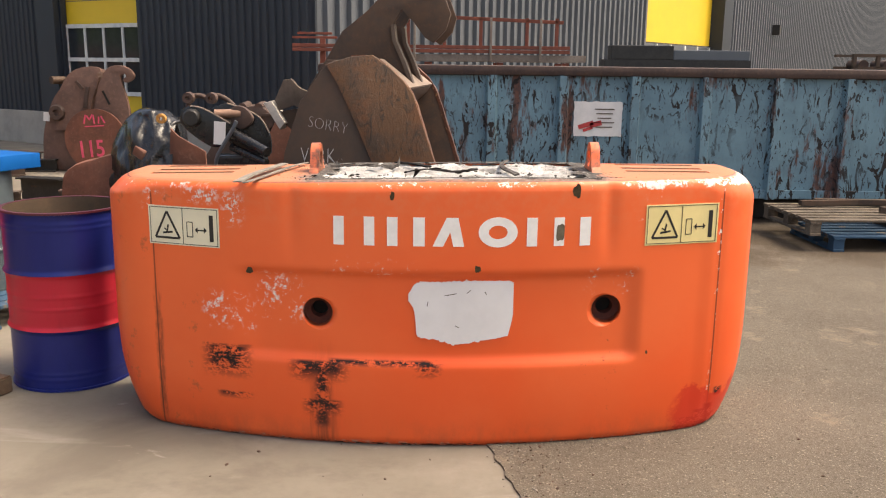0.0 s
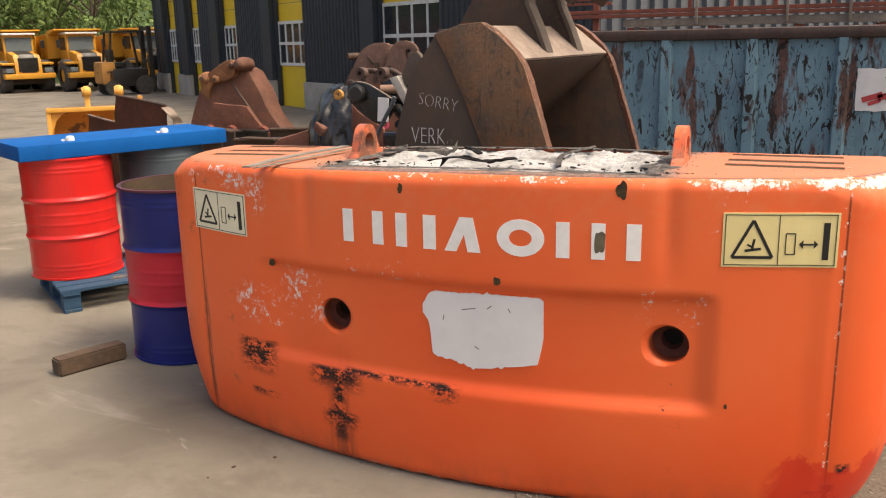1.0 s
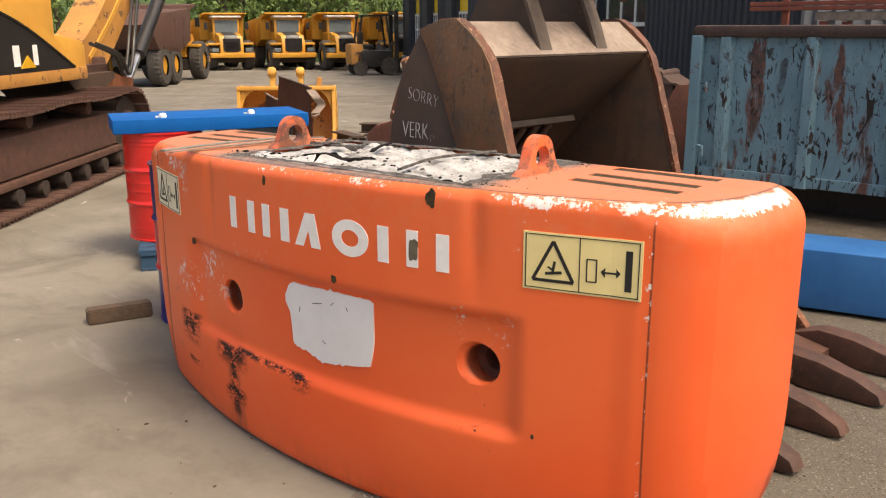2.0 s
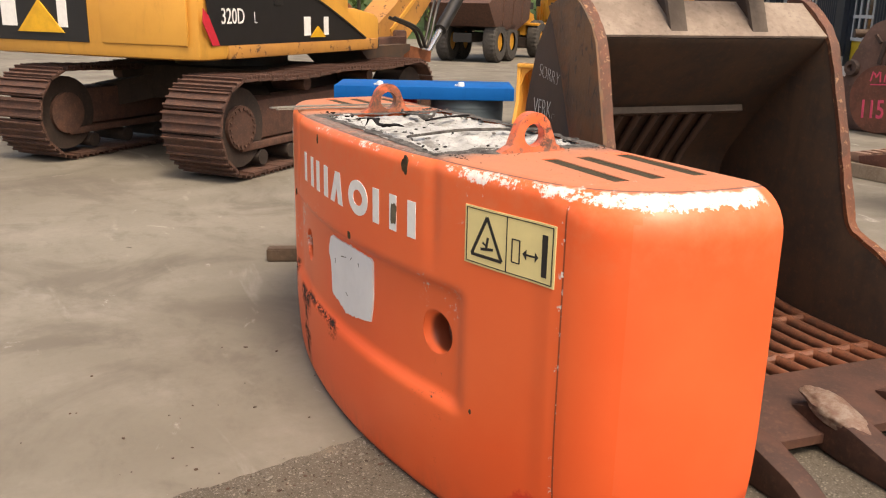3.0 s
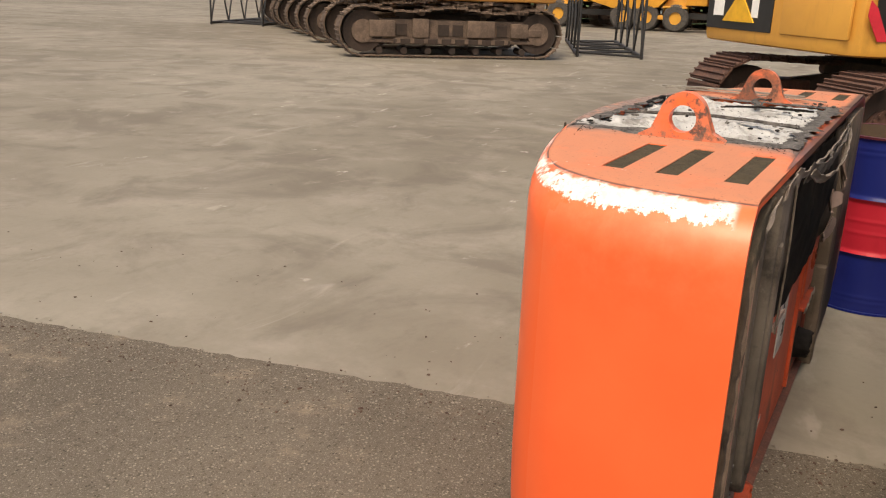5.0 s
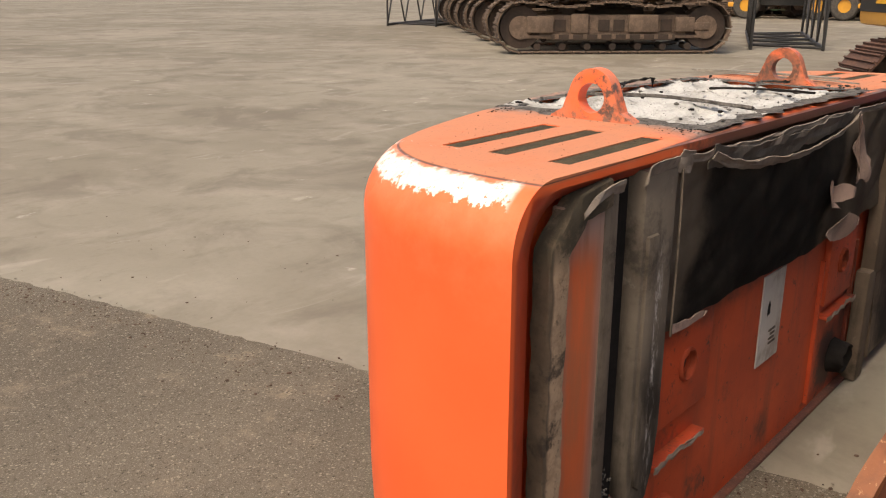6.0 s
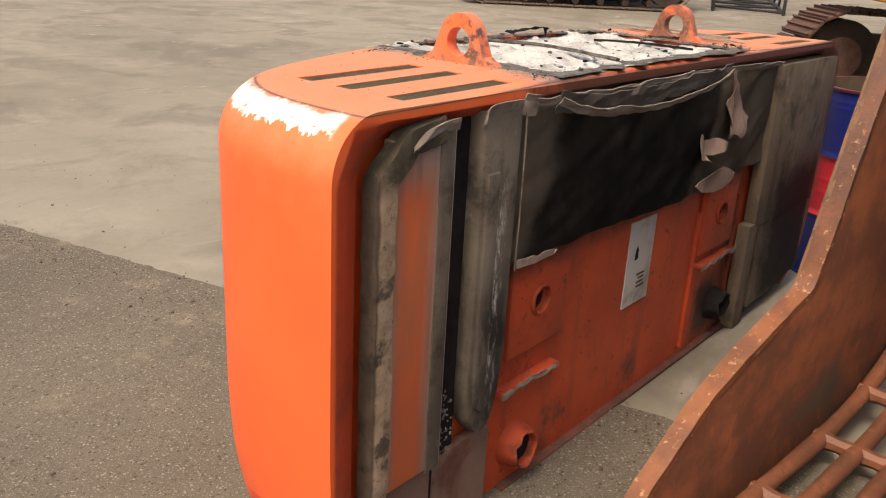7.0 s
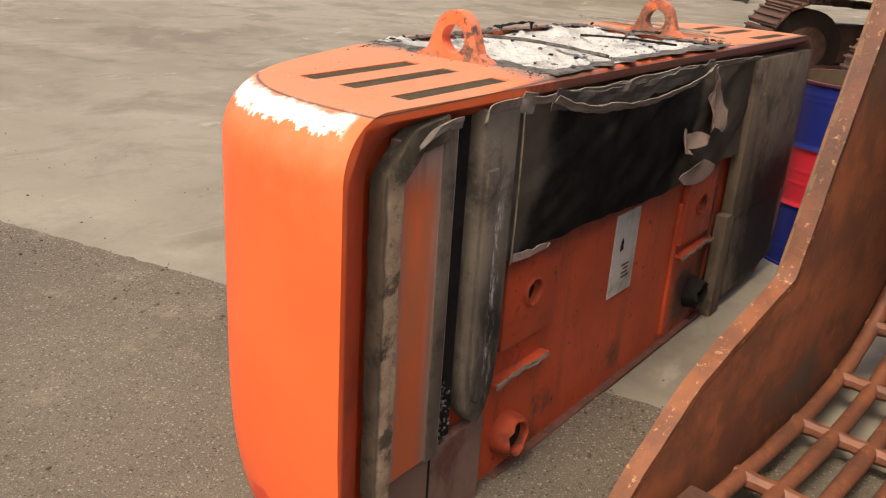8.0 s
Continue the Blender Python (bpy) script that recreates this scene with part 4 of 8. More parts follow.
def warning_sticker(parent, x0, x1, z0, z1, material, label):
    sheet = part("warning_sticker", on_front(bmesh.new(), x0, z0, x1, z1, 0.0025), material, parent, label)
    w, h = x1 - x0, z1 - z0
    def at(u, v):
        return (x0 + u * w, z0 + v * h)
    bm = bmesh.new()
    for a, b in (((0.02, 0.04), (0.98, 0.04)), ((0.02, 0.96), (0.98, 0.96)), ((0.025, 0.04), (0.025, 0.96)), ((0.975, 0.04), (0.975, 0.96)), ((0.49, 0.04), (0.49, 0.96))):
        line_on_front(bm, at(*a), at(*b), 0.0022, 0.004)
    part("border_line", bm, BLACK_INK, sheet, "fine dark border lines")
    bm = bmesh.new()
    tri = (at(0.09, 0.18), at(0.44, 0.18), at(0.265, 0.86))
    for i in range(3):
        line_on_front(bm, tri[i], tri[(i + 1) % 3], 0.009, 0.004)
    part("warning_triangle", bm, BLACK_INK, sheet, "black outlined warning triangle")
    bm = bmesh.new()
    line_on_front(bm, at(0.20, 0.30), at(0.34, 0.34), 0.008, 0.004)
    line_on_front(bm, at(0.26, 0.30), at(0.28, 0.52), 0.007, 0.004)
    line_on_front(bm, at(0.22, 0.42), at(0.27, 0.36), 0.005, 0.004)
    part("hazard_pictogram", bm, BLACK_INK, sheet, "small plain hazard strokes")
    bm = bmesh.new()
    for a, b in (((0.55, 0.24), (0.63, 0.24)), ((0.55, 0.62), (0.63, 0.62)), ((0.55, 0.24), (0.55, 0.62)), ((0.63, 0.24), (0.63, 0.62))):
        line_on_front(bm, at(*a), at(*b), 0.003, 0.004)
    part("outlined_box", bm, BLACK_INK, sheet, "thin outlined upright box")
    bm = bmesh.new()
    line_on_front(bm, at(0.69, 0.42), at(0.80, 0.42), 0.005, 0.004)
    for u, s in ((0.665, 1), (0.825, -1)):
        on_front(bm, 0, 0, 0, 0, 0.004, outline=[at(u, 0.42), at(u + 0.035 * s, 0.34), at(u + 0.035 * s, 0.50), at(u, 0.43)])
    part("double_arrow", bm, BLACK_INK, sheet, "black double-headed arrow")
    bm = on_front(bmesh.new(), *at(0.865, 0.14), *at(0.92, 0.82), 0.004)
    part("upright_bar", bm, BLACK_INK, sheet, "plain black upright bar")
    return sheet


def blob(x, z, rx, rz, seed, n=11):
    """An uneven round outline: its lower edge, then the upper one back."""
    def at(a):
        k = 1 + 0.45 * noise.noise(Vector((1.6 * math.cos(a), 1.6 * math.sin(a), seed * 4.3)))
        return (x - rx * k * math.cos(a), z + rz * k * math.sin(a))
    return [at(-a) for a in np.linspace(0.01, math.pi - 0.01, n)] + [at(a) for a in np.linspace(0.01, math.pi - 0.01, n)][::-1]


def wobble(pts, amount, seed, steps=6):
    """A ragged closed outline through pts."""
    rng = random.Random(seed)
    out = []
    for i, p in enumerate(pts):
        q = pts[(i + 1) % len(pts)]
        for k in range(steps):
            t = k / steps
            out.append((p[0] + (q[0] - p[0]) * t + rng.uniform(-amount, amount), p[1] + (q[1] - p[1]) * t + rng.uniform(-amount, amount)))
    return out


def counterweight():
    cw = thing("counterweight", "worn orange excavator counterweight with scraped edges standing on the yard", "counterweight", (0, 0, 0))
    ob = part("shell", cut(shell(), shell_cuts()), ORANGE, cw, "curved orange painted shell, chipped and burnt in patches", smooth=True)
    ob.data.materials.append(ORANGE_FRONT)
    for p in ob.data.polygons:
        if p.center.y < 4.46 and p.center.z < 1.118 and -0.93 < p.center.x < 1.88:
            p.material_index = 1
    # plain white shapes where the maker's mark stands
    z0, z1, x = 0.862, 0.978, 0.125
    for dx, w in ((0.0, 0.042), (0.122, 0.042), (0.214, 0.042), (0.318, 0.046), (0.770, 0.042), (0.880, 0.042), (0.986, 0.044)):
        part("maker_mark", on_front(bmesh.new(), x + dx, z0, x + dx + w, z1, 0.0015, nx=2), WHITE_INK, cw, "plain white painted bar")
    a0 = x + 0.395
    for foot, head in (((a0 + 0.020, a0 + 0.062), (a0 + 0.060, a0 + 0.102)), ((a0 + 0.102, a0 + 0.146), (a0 + 0.062, a0 + 0.106))):
        part("maker_mark", on_front(bmesh.new(), 0, 0, 0, 0, 0.0015, outline=[(foot[0] - 0.02, z0), (foot[1] - 0.02, z0), (head[1] - 0.005, z1), (head[0] - 0.005, z1)]), WHITE_INK, cw, "plain white slanted bar")
    c0 = (x + 0.655, 0.920)
    def oval(a, k):
        return (c0[0] - 0.078 * k * math.cos(a), c0[1] + 0.061 * (1.06 * k - 0.06) * math.sin(a))
    for turn in (0.0, math.pi):
        arc = np.linspace(turn, turn + math.pi, 15)
        part("maker_mark", on_front(bmesh.new(), 0, 0, 0, 0, 0.0015, outline=[oval(a, 0.48) for a in arc] + [oval(a, 1.0) for a in arc[::-1]]), WHITE_INK, cw, "plain white half ring")
    part("smudge", on_front(bmesh.new(), 0, 0, 0, 0, 0.0022, outline=blob(1.031, 0.920, 0.017, 0.034, 8)), plain("olive_smudge", (0.16, 0.13, 0.08), 0.7, vary=0.5, scale=40), cw, "olive smudge over the white mark")
    # the grey filled patch in the recessed panel
    low = ((0.424, 0.632), (0.434, 0.618), (0.446, 0.600), (0.453, 0.555), (0.458, 0.486), (0.475, 0.476), (0.535, 0.470), (0.604, 0.448), (0.655, 0.452), (0.72, 0.464), (0.80, 0.478), (0.832, 0.486), (0.843, 0.530), (0.850, 0.575))
    high = ((0.424, 0.662), (0.434, 0.676), (0.446, 0.700), (0.475, 0.712), (0.54, 0.711), (0.66, 0.717), (0.78, 0.716), (0.838, 0.716), (0.850, 0.708))
    xs = np.linspace(0.424, 0.850, 90)
    def ragged(x, curve, s):
        z = float(np.interp(x, [p[0] for p in curve], [p[1] for p in curve]))
        return (x, z + 0.006 * noise.noise(Vector((x * 60, s, 0))) + 0.004 * noise.noise(Vector((x * 160, s, 3))))
    part("filler_patch", on_front(bmesh.new(), 0, 0, 0, 0, 0.003, back=0.023, outline=[ragged(x, low, 0) for x in xs] + [ragged(x, high, 5) for x in xs[::-1]]), PALE_PATCH, cw, "ragged pale grey filled patch")
    for x, z, l, a in ((0.57, 0.655, 0.05, 10), (0.66, 0.665, 0.02, 40), (0.50, 0.61, 0.02, 80), (0.74, 0.66, 0.015, 120), (0.63, 0.52, 0.018, 150)):
        part("scratch", line_on_front(bmesh.new(), (x, z), (x + l * math.cos(radians(a)), z + l * math.sin(radians(a))), 0.0026, 0.0038, 0.023), BURNT, cw)
    warning_sticker(cw, -0.668, -0.352, 0.822, 0.985, STICKER_PALE, "sun-bleached cream warning sticker")
    warning_sticker(cw, 1.388, 1.712, 0.852, 1.020, STICKER, "cream-yellow warning sticker")
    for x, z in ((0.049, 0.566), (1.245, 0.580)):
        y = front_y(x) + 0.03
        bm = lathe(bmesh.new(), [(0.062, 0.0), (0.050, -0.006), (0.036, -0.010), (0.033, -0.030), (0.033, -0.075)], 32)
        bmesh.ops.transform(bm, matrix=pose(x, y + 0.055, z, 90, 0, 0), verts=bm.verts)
        step = part("hole_step", bm, HOLE_RUST_SHADED, cw, "rusty stepped bottom of a round hole, darkened for its shade", smooth=True)
        # black disc paints the darkness at the end of the hole
        part("bore", rod(bmesh.new(), (x, y + 0.110, z), (x, y + 0.114, z), 0.034, 16), HOLE_SHADE, step)
    # top: lifting eyes, vent mesh, the burnt middle
    for x in (1.213, 0.005):
        bm = bmesh.new()
        arc = [(0.063 * math.cos(a), 0.052 + 0.070 * math.sin(a)) for a in np.linspace(0.25, math.pi - 0.25, 14)]
        prism(bm, [(-0.118, -0.01), (0.118, -0.01), (0.112, 0.004)] + [(0.080, 0.022)] + arc + [(-0.080, 0.022), (-0.112, 0.004)], -0.019, 0.019, axes="yz")
        hole = rod(bmesh.new(), (-0.1, 0, 0.052), (0.1, 0, 0.052), 0.036, 24)
        bm = cut(bm, hole)
        bmesh.ops.transform(bm, matrix=Matrix.Translation((x, 4.476, TOP)), verts=bm.verts)
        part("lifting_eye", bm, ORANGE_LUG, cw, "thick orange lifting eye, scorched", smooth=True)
    for x0, x1 in ((1.355, 1.715), (-0.715, -0.355)):
        for y in (4.452, 4.570, 4.712):
            part("vent_mesh", box(bmesh.new(), ((x0 + x1) / 2, y, TOP - 0.0045), (x1 - x0 + 0.004, 0.052, 0.004)), VENT, cw, "dark wire mesh in a vent slot")
    bm = bmesh.new()
    bmesh.ops.create_grid(bm, x_segments=150, y_segments=70, size=0.5, matrix=Matrix.Translation((0.61, 4.452, TOP - 0.03)) @ Matrix.Diagonal((1.115, 0.575, 1, 1)))
    for v in bm.verts:
        q = v.co * 9
        v.co.z += 0.020 * noise.fractal(q, 0.9, 2.1, 5) + 0.007 * abs(noise.noise(v.co * 34)) + 0.004 * noise.noise(v.co * 110)
        v.co.z = min(v.co.z + 0.018, TOP + 0.012)
    part("burnt_foam", bm, ASH, cw, "crumbled white ash and burnt foam", smooth=True)
    for (x0, y0, x1, y1, wd) in ((0.02, 4.168, 1.20, 4.168, 0.031), (0.02, 4.738, 1.20, 4.740, 0.044), (0.05, 4.16, 0.055, 4.74, 0.055), (1.165, 4.16, 1.17, 4.74, 0.055)):
        bm = bmesh.new()
        k = 90
        rng = random.Random(int(x0 * 100 + y0 * 10))
        rows = []
        L = math.hypot(x1 - x0, y1 - y0)
        for i in range(k + 1):
            t = i / k
            px, py = x0 + (x1 - x0) * t, y0 + (y1 - y0) * t
            nx, ny = -(y1 - y0) / L, (x1 - x0) / L
            w1, hgt = wd * (0.62 + 0.75 * noise.noise(Vector((px * 13, py * 13, 0))) + 0.3 * noise.noise(Vector((px * 45, py * 45, 2)))), 0.003 + 0.003 * noise.noise(Vector((px * 40, py * 40, 5)))
            rows.append([bm.verts.new((px - nx * w1, py - ny * w1, TOP + 0.0005)), bm.verts.new((px, py, TOP + hgt)), bm.verts.new((px + nx * w1, py + ny * w1, TOP + 0.0005))])
        for a, b in zip(rows, rows[1:]):
            bm.faces.new((a[0], b[0], b[1], a[1]))
            bm.faces.new((a[1], b[1], b[2], a[2]))
        part("tar_bead", bm, TAR, cw, "black crusted sealing tar", smooth=True)
    bm = ribbon(bmesh.new(), [(0.86, 4.21, TOP + 0.012), (0.81, 4.45, TOP + 0.018), (0.85, 4.72, TOP + 0.014)], (0.016, 0, 0.004), 0.008, 0.0015, 2, 8)
    part("burnt_batten", bm, TAR, cw, "thin burnt batten across the ash")
    bm = ribbon(bmesh.new(), [(0.50, 4.44, TOP + 0.018), (0.43, 4.55, TOP + 0.020), (0.34, 4.70, TOP + 0.012)], (0.014, 0.006, 0.002), 0.006, 0.002, 3, 8)
    part("burnt_batten", bm, SOOT_AND_SHADE, cw, "thin burnt batten across the ash")
    for pts, across, seed, mat in (([(0.40, 4.20, TOP + 0.020), (0.50, 4.23, TOP + 0.030), (0.60, 4.21, TOP + 0.022), (0.70, 4.25, TOP + 0.024)], (0.003, 0.017, 0.004), 31, SOOT_AND_SHADE), ([(0.06, 4.52, TOP + 0.014), (0.20, 4.48, TOP + 0.022), (0.36, 4.53, TOP + 0.014)], (0.004, 0.009, 0.003), 33, TAR)):
        part("burnt_skin", ribbon(bmesh.new(), pts, across, 0.003, 0.006, seed, 8), mat, cw, "curled strip of burnt skin on the ash", smooth=True)
    rng = random.Random(21)
    for i in range(56):
        x, y = rng.uniform(-0.02, 1.22), rng.choice((rng.uniform(4.17, 4.26), rng.uniform(4.6, 4.74), rng.uniform(4.2, 4.7)))
        bm = bmesh.new()
        bmesh.ops.create_icosphere(bm, subdivisions=2, radius=1.0)
        sx, sy, sz = rng.uniform(0.003, 0.013), rng.uniform(0.002, 0.007), rng.uniform(0.0015, 0.004)
        for v in bm.verts:
            v.co *= 1 + 0.5 * noise.noise(v.co * 2.3 + Vector((i * 7.1, 0, 0)))
        bmesh.ops.transform(bm, matrix=pose(x, y, TOP + 0.008, 0, 0, rng.uniform(0, 180)) @ Matrix.Diagonal((sx, sy, sz, 1)), verts=bm.verts)
        part("crust", bm, TAR if i % 3 else SOOT_AND_SHADE, cw)
    bm = bmesh.new()
    for i in range(1000):
        x = rng.uniform(-0.70, 1.75) if i % 3 == 0 else rng.choice((rng.gauss(0.03, 0.07), rng.gauss(1.19, 0.06), rng.uniform(0.0, 1.2)))
        y = rng.uniform(4.33, 4.76) if i % 3 == 0 else rng.choice((rng.gauss(4.20, 0.02), rng.gauss(4.72, 0.03), rng.uniform(4.2, 4.74)))
        y = min(max(y, front_y(x) + 0.07), 4.77)
        r = rng.uniform(0.0008, 0.0024) if i % 3 else rng.uniform(0.0005, 0.0012)
        bmesh.ops.create_icosphere(bm, subdivisions=1, radius=r, matrix=Matrix.Translation((x, y, TOP + r * 0.3 + (0.010 if 0.08 < x < 1.14 and 4.23 < y < 4.68 else 0))) @ Matrix.Diagonal((rng.uniform(0.7, 2.4), rng.uniform(0.6, 1.4), 0.6, 1)))
    tagged(part("soot_dust", bm, SOOT_AND_SHADE, cw), "black crumbs of soot scattered over the top", kind="stuff")
    # burnt spots with a lip on the front
    for x, z, rx, rz, back, seed in ((0.361, 1.068, 0.009, 0.020, 0.0, 1), (1.094, 1.082, 0.016, 0.026, 0.0, 2), (0.701, 0.770, 0.013, 0.014, 0.0, 3), (-0.228, 0.738, 0.013, 0.013, 0.0, 4), (1.425, 0.392, 0.005, 0.007, 0.0, 5)):
        part("burnt_spot", on_front(bmesh.new(), 0, 0, 0, 0, 0.0012, back, outline=blob(x, z, rx, rz, seed)), BURNT, cw, "dark burnt spot")
    rear(cw)
    return cw


def settle(ob):
    """Let what lies at the top of the shell sink a little towards the left end."""
    for v in ob.data.vertices:
        v.co.z -= SUNK * min(1.0, max(0.0, (0.75 - v.co.x) / 1.65)) * smoothstep(v.co.z, 1.0, 1.08)


def ribbon(bm, pts, across, thick=0.003, crumple=0.006, seed=1, n=6):
    """A thin crumpled strip of sheet along pts; across is its width as a vector."""
    line = smooth_line(pts, n)
    across = Vector(across)
    rows = []
    for p in line:
        row = []
        for k in range(4):
            q = p + across * (k / 3 - 0.5) * (1 + 0.5 * noise.noise(p * 9 + Vector((seed, 0, k))))
            w = Vector((noise.noise(p * 14 + Vector((seed, k * 0.9, 0))), noise.noise(p * 14 + Vector((0, seed, k * 0.9))), noise.noise(p * 22 + Vector((k * 0.9, 0, seed)))))
            row.append(bm.verts.new(q + w * crumple * 1.6))
        rows.append(row)
    for a, b in zip(rows, rows[1:]):
        for k in range(3):
            bm.faces.new((a[k], a[k + 1], b[k + 1], b[k]))
    bmesh.ops.recalc_face_normals(bm, faces=bm.faces)
    bmesh.ops.solidify(bm, geom=bm.faces[:], thickness=thick)
    return bm


def flap(bm, outline, y, thick=0.004, curl=0.02, seed=1):
    """A torn piece of thin lining, wavy, with the outline (x, z)."""
    verts = [bm.verts.new((x, y, z)) for x, z in outline]
    bmesh.ops.triangulate(bm, faces=[bm.faces.new(verts)])
    bmesh.ops.subdivide_edges(bm, edges=bm.edges[:], cuts=2, use_grid_fill=True)
    for v in bm.verts:
        v.co.y += curl * noise.noise(v.co * 11 + Vector((seed * 3.7, 0, 0)))
    bmesh.ops.solidify(bm, geom=bm.faces[:], thickness=thick)
    return bm


def rear(cw):
    """What is bolted and glued to the rear face."""
    Y = 4.715
    part("rear_plate", boxes(((0.47, Y + 0.004, 0.38), (1.74, 0.012, 0.76)), bevel=0.003), ORANGE_BACK, cw, "grimy red-orange rear plate")
    part("bottom_flange", boxes(((0.42, Y + 0.022, 0.007), (1.72, 0.03, 0.012)), bevel=0.003), RUST_OLD_EDGE, cw, "flange along the foot of the rear plate")
    for x, z, w, h in ((1.165, 0.545, 0.27, 0.27), (-0.005, 0.53, 0.27, 0.27)):
        bm = boxes(((x, Y + 0.020, z), (w, 0.022, h)), bevel=0.004)
        bm = cut(bm, rod(bmesh.new(), (x, Y - 0.1, z), (x, Y + 0.1, z), 0.036, 24))
        boss = part("boss", bm, ORANGE_BACK, cw, "welded boss plate with a round hole", smooth=True)
        bm = lathe(bmesh.new(), [(0.0345, -0.010), (0.0350, 0.006), (0.038, 0.009), (0.043, 0.006), (0.045, 0.0)], 28)
        for v in bm.verts:
            v.co.z += 0.003 * noise.noise(v.co * 60)
        bmesh.ops.transform(bm, matrix=pose(x, Y + 0.031, z, -90, 0, 0), verts=bm.verts)
        part("weld_ring", bm, SCORCHED, boss, "raised worn ring round the hole", smooth=True)
        # black disc paints the shade inside the boss hole
        part("bore", rod(bmesh.new(), (x, Y + 0.011, z), (x, Y + 0.013, z), 0.035, 20), SOOT_AND_SHADE, boss)
    for x, z, r in ((1.215, 0.125, 0.060), (-0.10, 0.14, 0.058)):
        bm = lathe(bmesh.new(), [(r * 0.76, 0.0), (r * 0.78, 0.052), (r * 0.86, 0.058), (r * 0.96, 0.050), (r * 1.0, 0.030), (r * 1.14, 0.0)], 32)
        for v in bm.verts:
            if v.co.z > 0.02:
                v.co.z += 0.012 * noise.noise(v.co * 45 + Vector((x * 5, 0, 0)))
                v.co.xy *= 1 + 0.12 * noise.noise(v.co * 38 + Vector((9, x, 0)))
        bmesh.ops.transform(bm, matrix=pose(x, Y + 0.008, z, -90, 0, 0), verts=bm.verts)
        eye = part("socket", bm, SCORCHED if x > 0.5 else SOOT_AND_SHADE, cw, "ragged burnt socket with a dark bore", smooth=True)
        # black plug stands for the shade down the socket
        part("bore", rod(bmesh.new(), (x, Y + 0.011, z), (x, Y + 0.040, z), r * 0.765, 20), SOOT_AND_SHADE, eye)
    for x, z, w in ((1.19, 0.322, 0.27), (-0.03, 0.352, 0.30)):
        part("ledge", boxes(((x, Y + 0.026, z), (w, 0.034, 0.014)), bevel=0.003), ORANGE_BACK, cw, "short welded ledge")
        bm = bmesh.new()
        q = random.Random(int(x * 50) + 90)
        top = [(x - w / 2 + w * i / 14, Y + 0.044 + q.uniform(-0.001, 0.003), z + q.uniform(-0.005, 0.008)) for i in range(15)]
        ribbon(bm, top, (0, 0, 0.016), 0.002, 0.002, 7, 2)
        part("ledge_edge", bm, RUST_PALE, cw, "worn pale edge of the ledge")
    for x in (0.15, -0.20):
        part("rib", boxes(((x, Y + 0.014, 0.30), (0.012, 0.02, 0.52)), bevel=0.003), ORANGE_BACK, cw)
    plate = part("label_plate", boxes(((0.575, Y + 0.013, 0.49), (0.165, 0.005, 0.285)), bevel=0.002), LABEL_GREY, cw, "grimy light grey label plate")
    for i in range(4):
        part("print_bar", boxes(((0.555 + 0.006 * (i % 2), Y + 0.0165, 0.405 + 0.014 * i), (0.05 - 0.008 * (i % 3), 0.002, 0.006))), GREY_SHEET, plate)
    part("scuff", flap(bmesh.new(), wobble([(0.60, 0.545), (0.615, 0.50), (0.59, 0.51)], 0.006, 5, 3), Y + 0.0165, 0.001, 0.0), SOOT_AND_SHADE, plate)
    # foam seal, scorched panel, dark gap and grey pillar beside the near edge
    rng = random.Random(5)
    centre = [(1.803, z) for z in np.linspace(0.0, 0.985, 60)] + [(1.803 - 0.075 * t, 0.985 + 0.070 * t) for t in np.linspace(0.12, 1, 8)] + [(1.728 - 0.09 * t, 1.055 + 0.012 * t) for t in np.linspace(0.15, 1, 8)]
    bm = bmesh.new()
    rows = []
    for i, (x, z) in enumerate(centre):
        a, b = centre[max(i - 1, 0)], centre[min(i + 1, len(centre) - 1)]
        t = Vector((b[0] - a[0], b[1] - a[1])).normalized()
        nrm = Vector((t.y, -t.x))
        w = 0.029 + 0.003 * noise.noise(Vector((z * 6, 0, 0)))
        row = []
        for s, y in ((-1.0, 4.745), (-1.0, 4.780), (-0.88, 4.784), (0.0, 4.785), (0.88, 4.784), (1.0, 4.780), (1.0, 4.745)):
            row.append(bm.verts.new((x + nrm.x * w * s + rng.uniform(-0.0015, 0.0015), y + 0.004 * noise.noise(Vector((x * 30, s * 2, z * 22))) + rng.uniform(-0.001, 0.001), z + nrm.y * w * s)))
        rows.append(row)
    for a, b in zip(rows, rows[1:]):
        for k in range(6):
            bm.faces.new((a[k], b[k], b[k + 1], a[k + 1]))
    bm.faces.new(rows[0])
    bm.faces.new(rows[-1][::-1])
    bmesh.ops.recalc_face_normals(bm, faces=bm.faces)
    part("foam_strip", bm, FOAM, cw, "crumbling tan foam seal strip blotched with soot", smooth=True)
    panel = part("side_panel", boxes(((1.675, 4.752, 0.66), (0.19, 0.03, 0.80)), bevel=0.006), BROWN_PANEL, cw, "scorched orange panel with grey grimy margins", smooth=True)
    part("panel_edge", boxes(((1.610, 4.760, 0.655), (0.048, 0.022, 0.81)), bevel=0.008), GREY_SHEET, panel, "grey turned edge", smooth=True)
    # black box in the gap, coloured as the shade between the panels
    part("dark_gap", boxes(((1.555, 4.735, 0.62), (0.09, 0.02, 0.90))), SOOT_AND_SHADE, cw, "black strip painting the shade of the gap between the panels")
    bm = bmesh.new()
    prism(bm, [(1.372, 1.082), (1.508, 1.086), (1.512, 0.42), (1.502, 0.34), (1.475, 0.30), (1.445, 0.285), (1.41, 0.31), (1.385, 0.38), (1.372, 0.48)], 4.735, 4.786, 0.012)
    pillar = part("grey_pillar", bm, PILLAR, cw, "grey folded sheet pillar with chalky streaks", smooth=True)
    bm = bmesh.new()
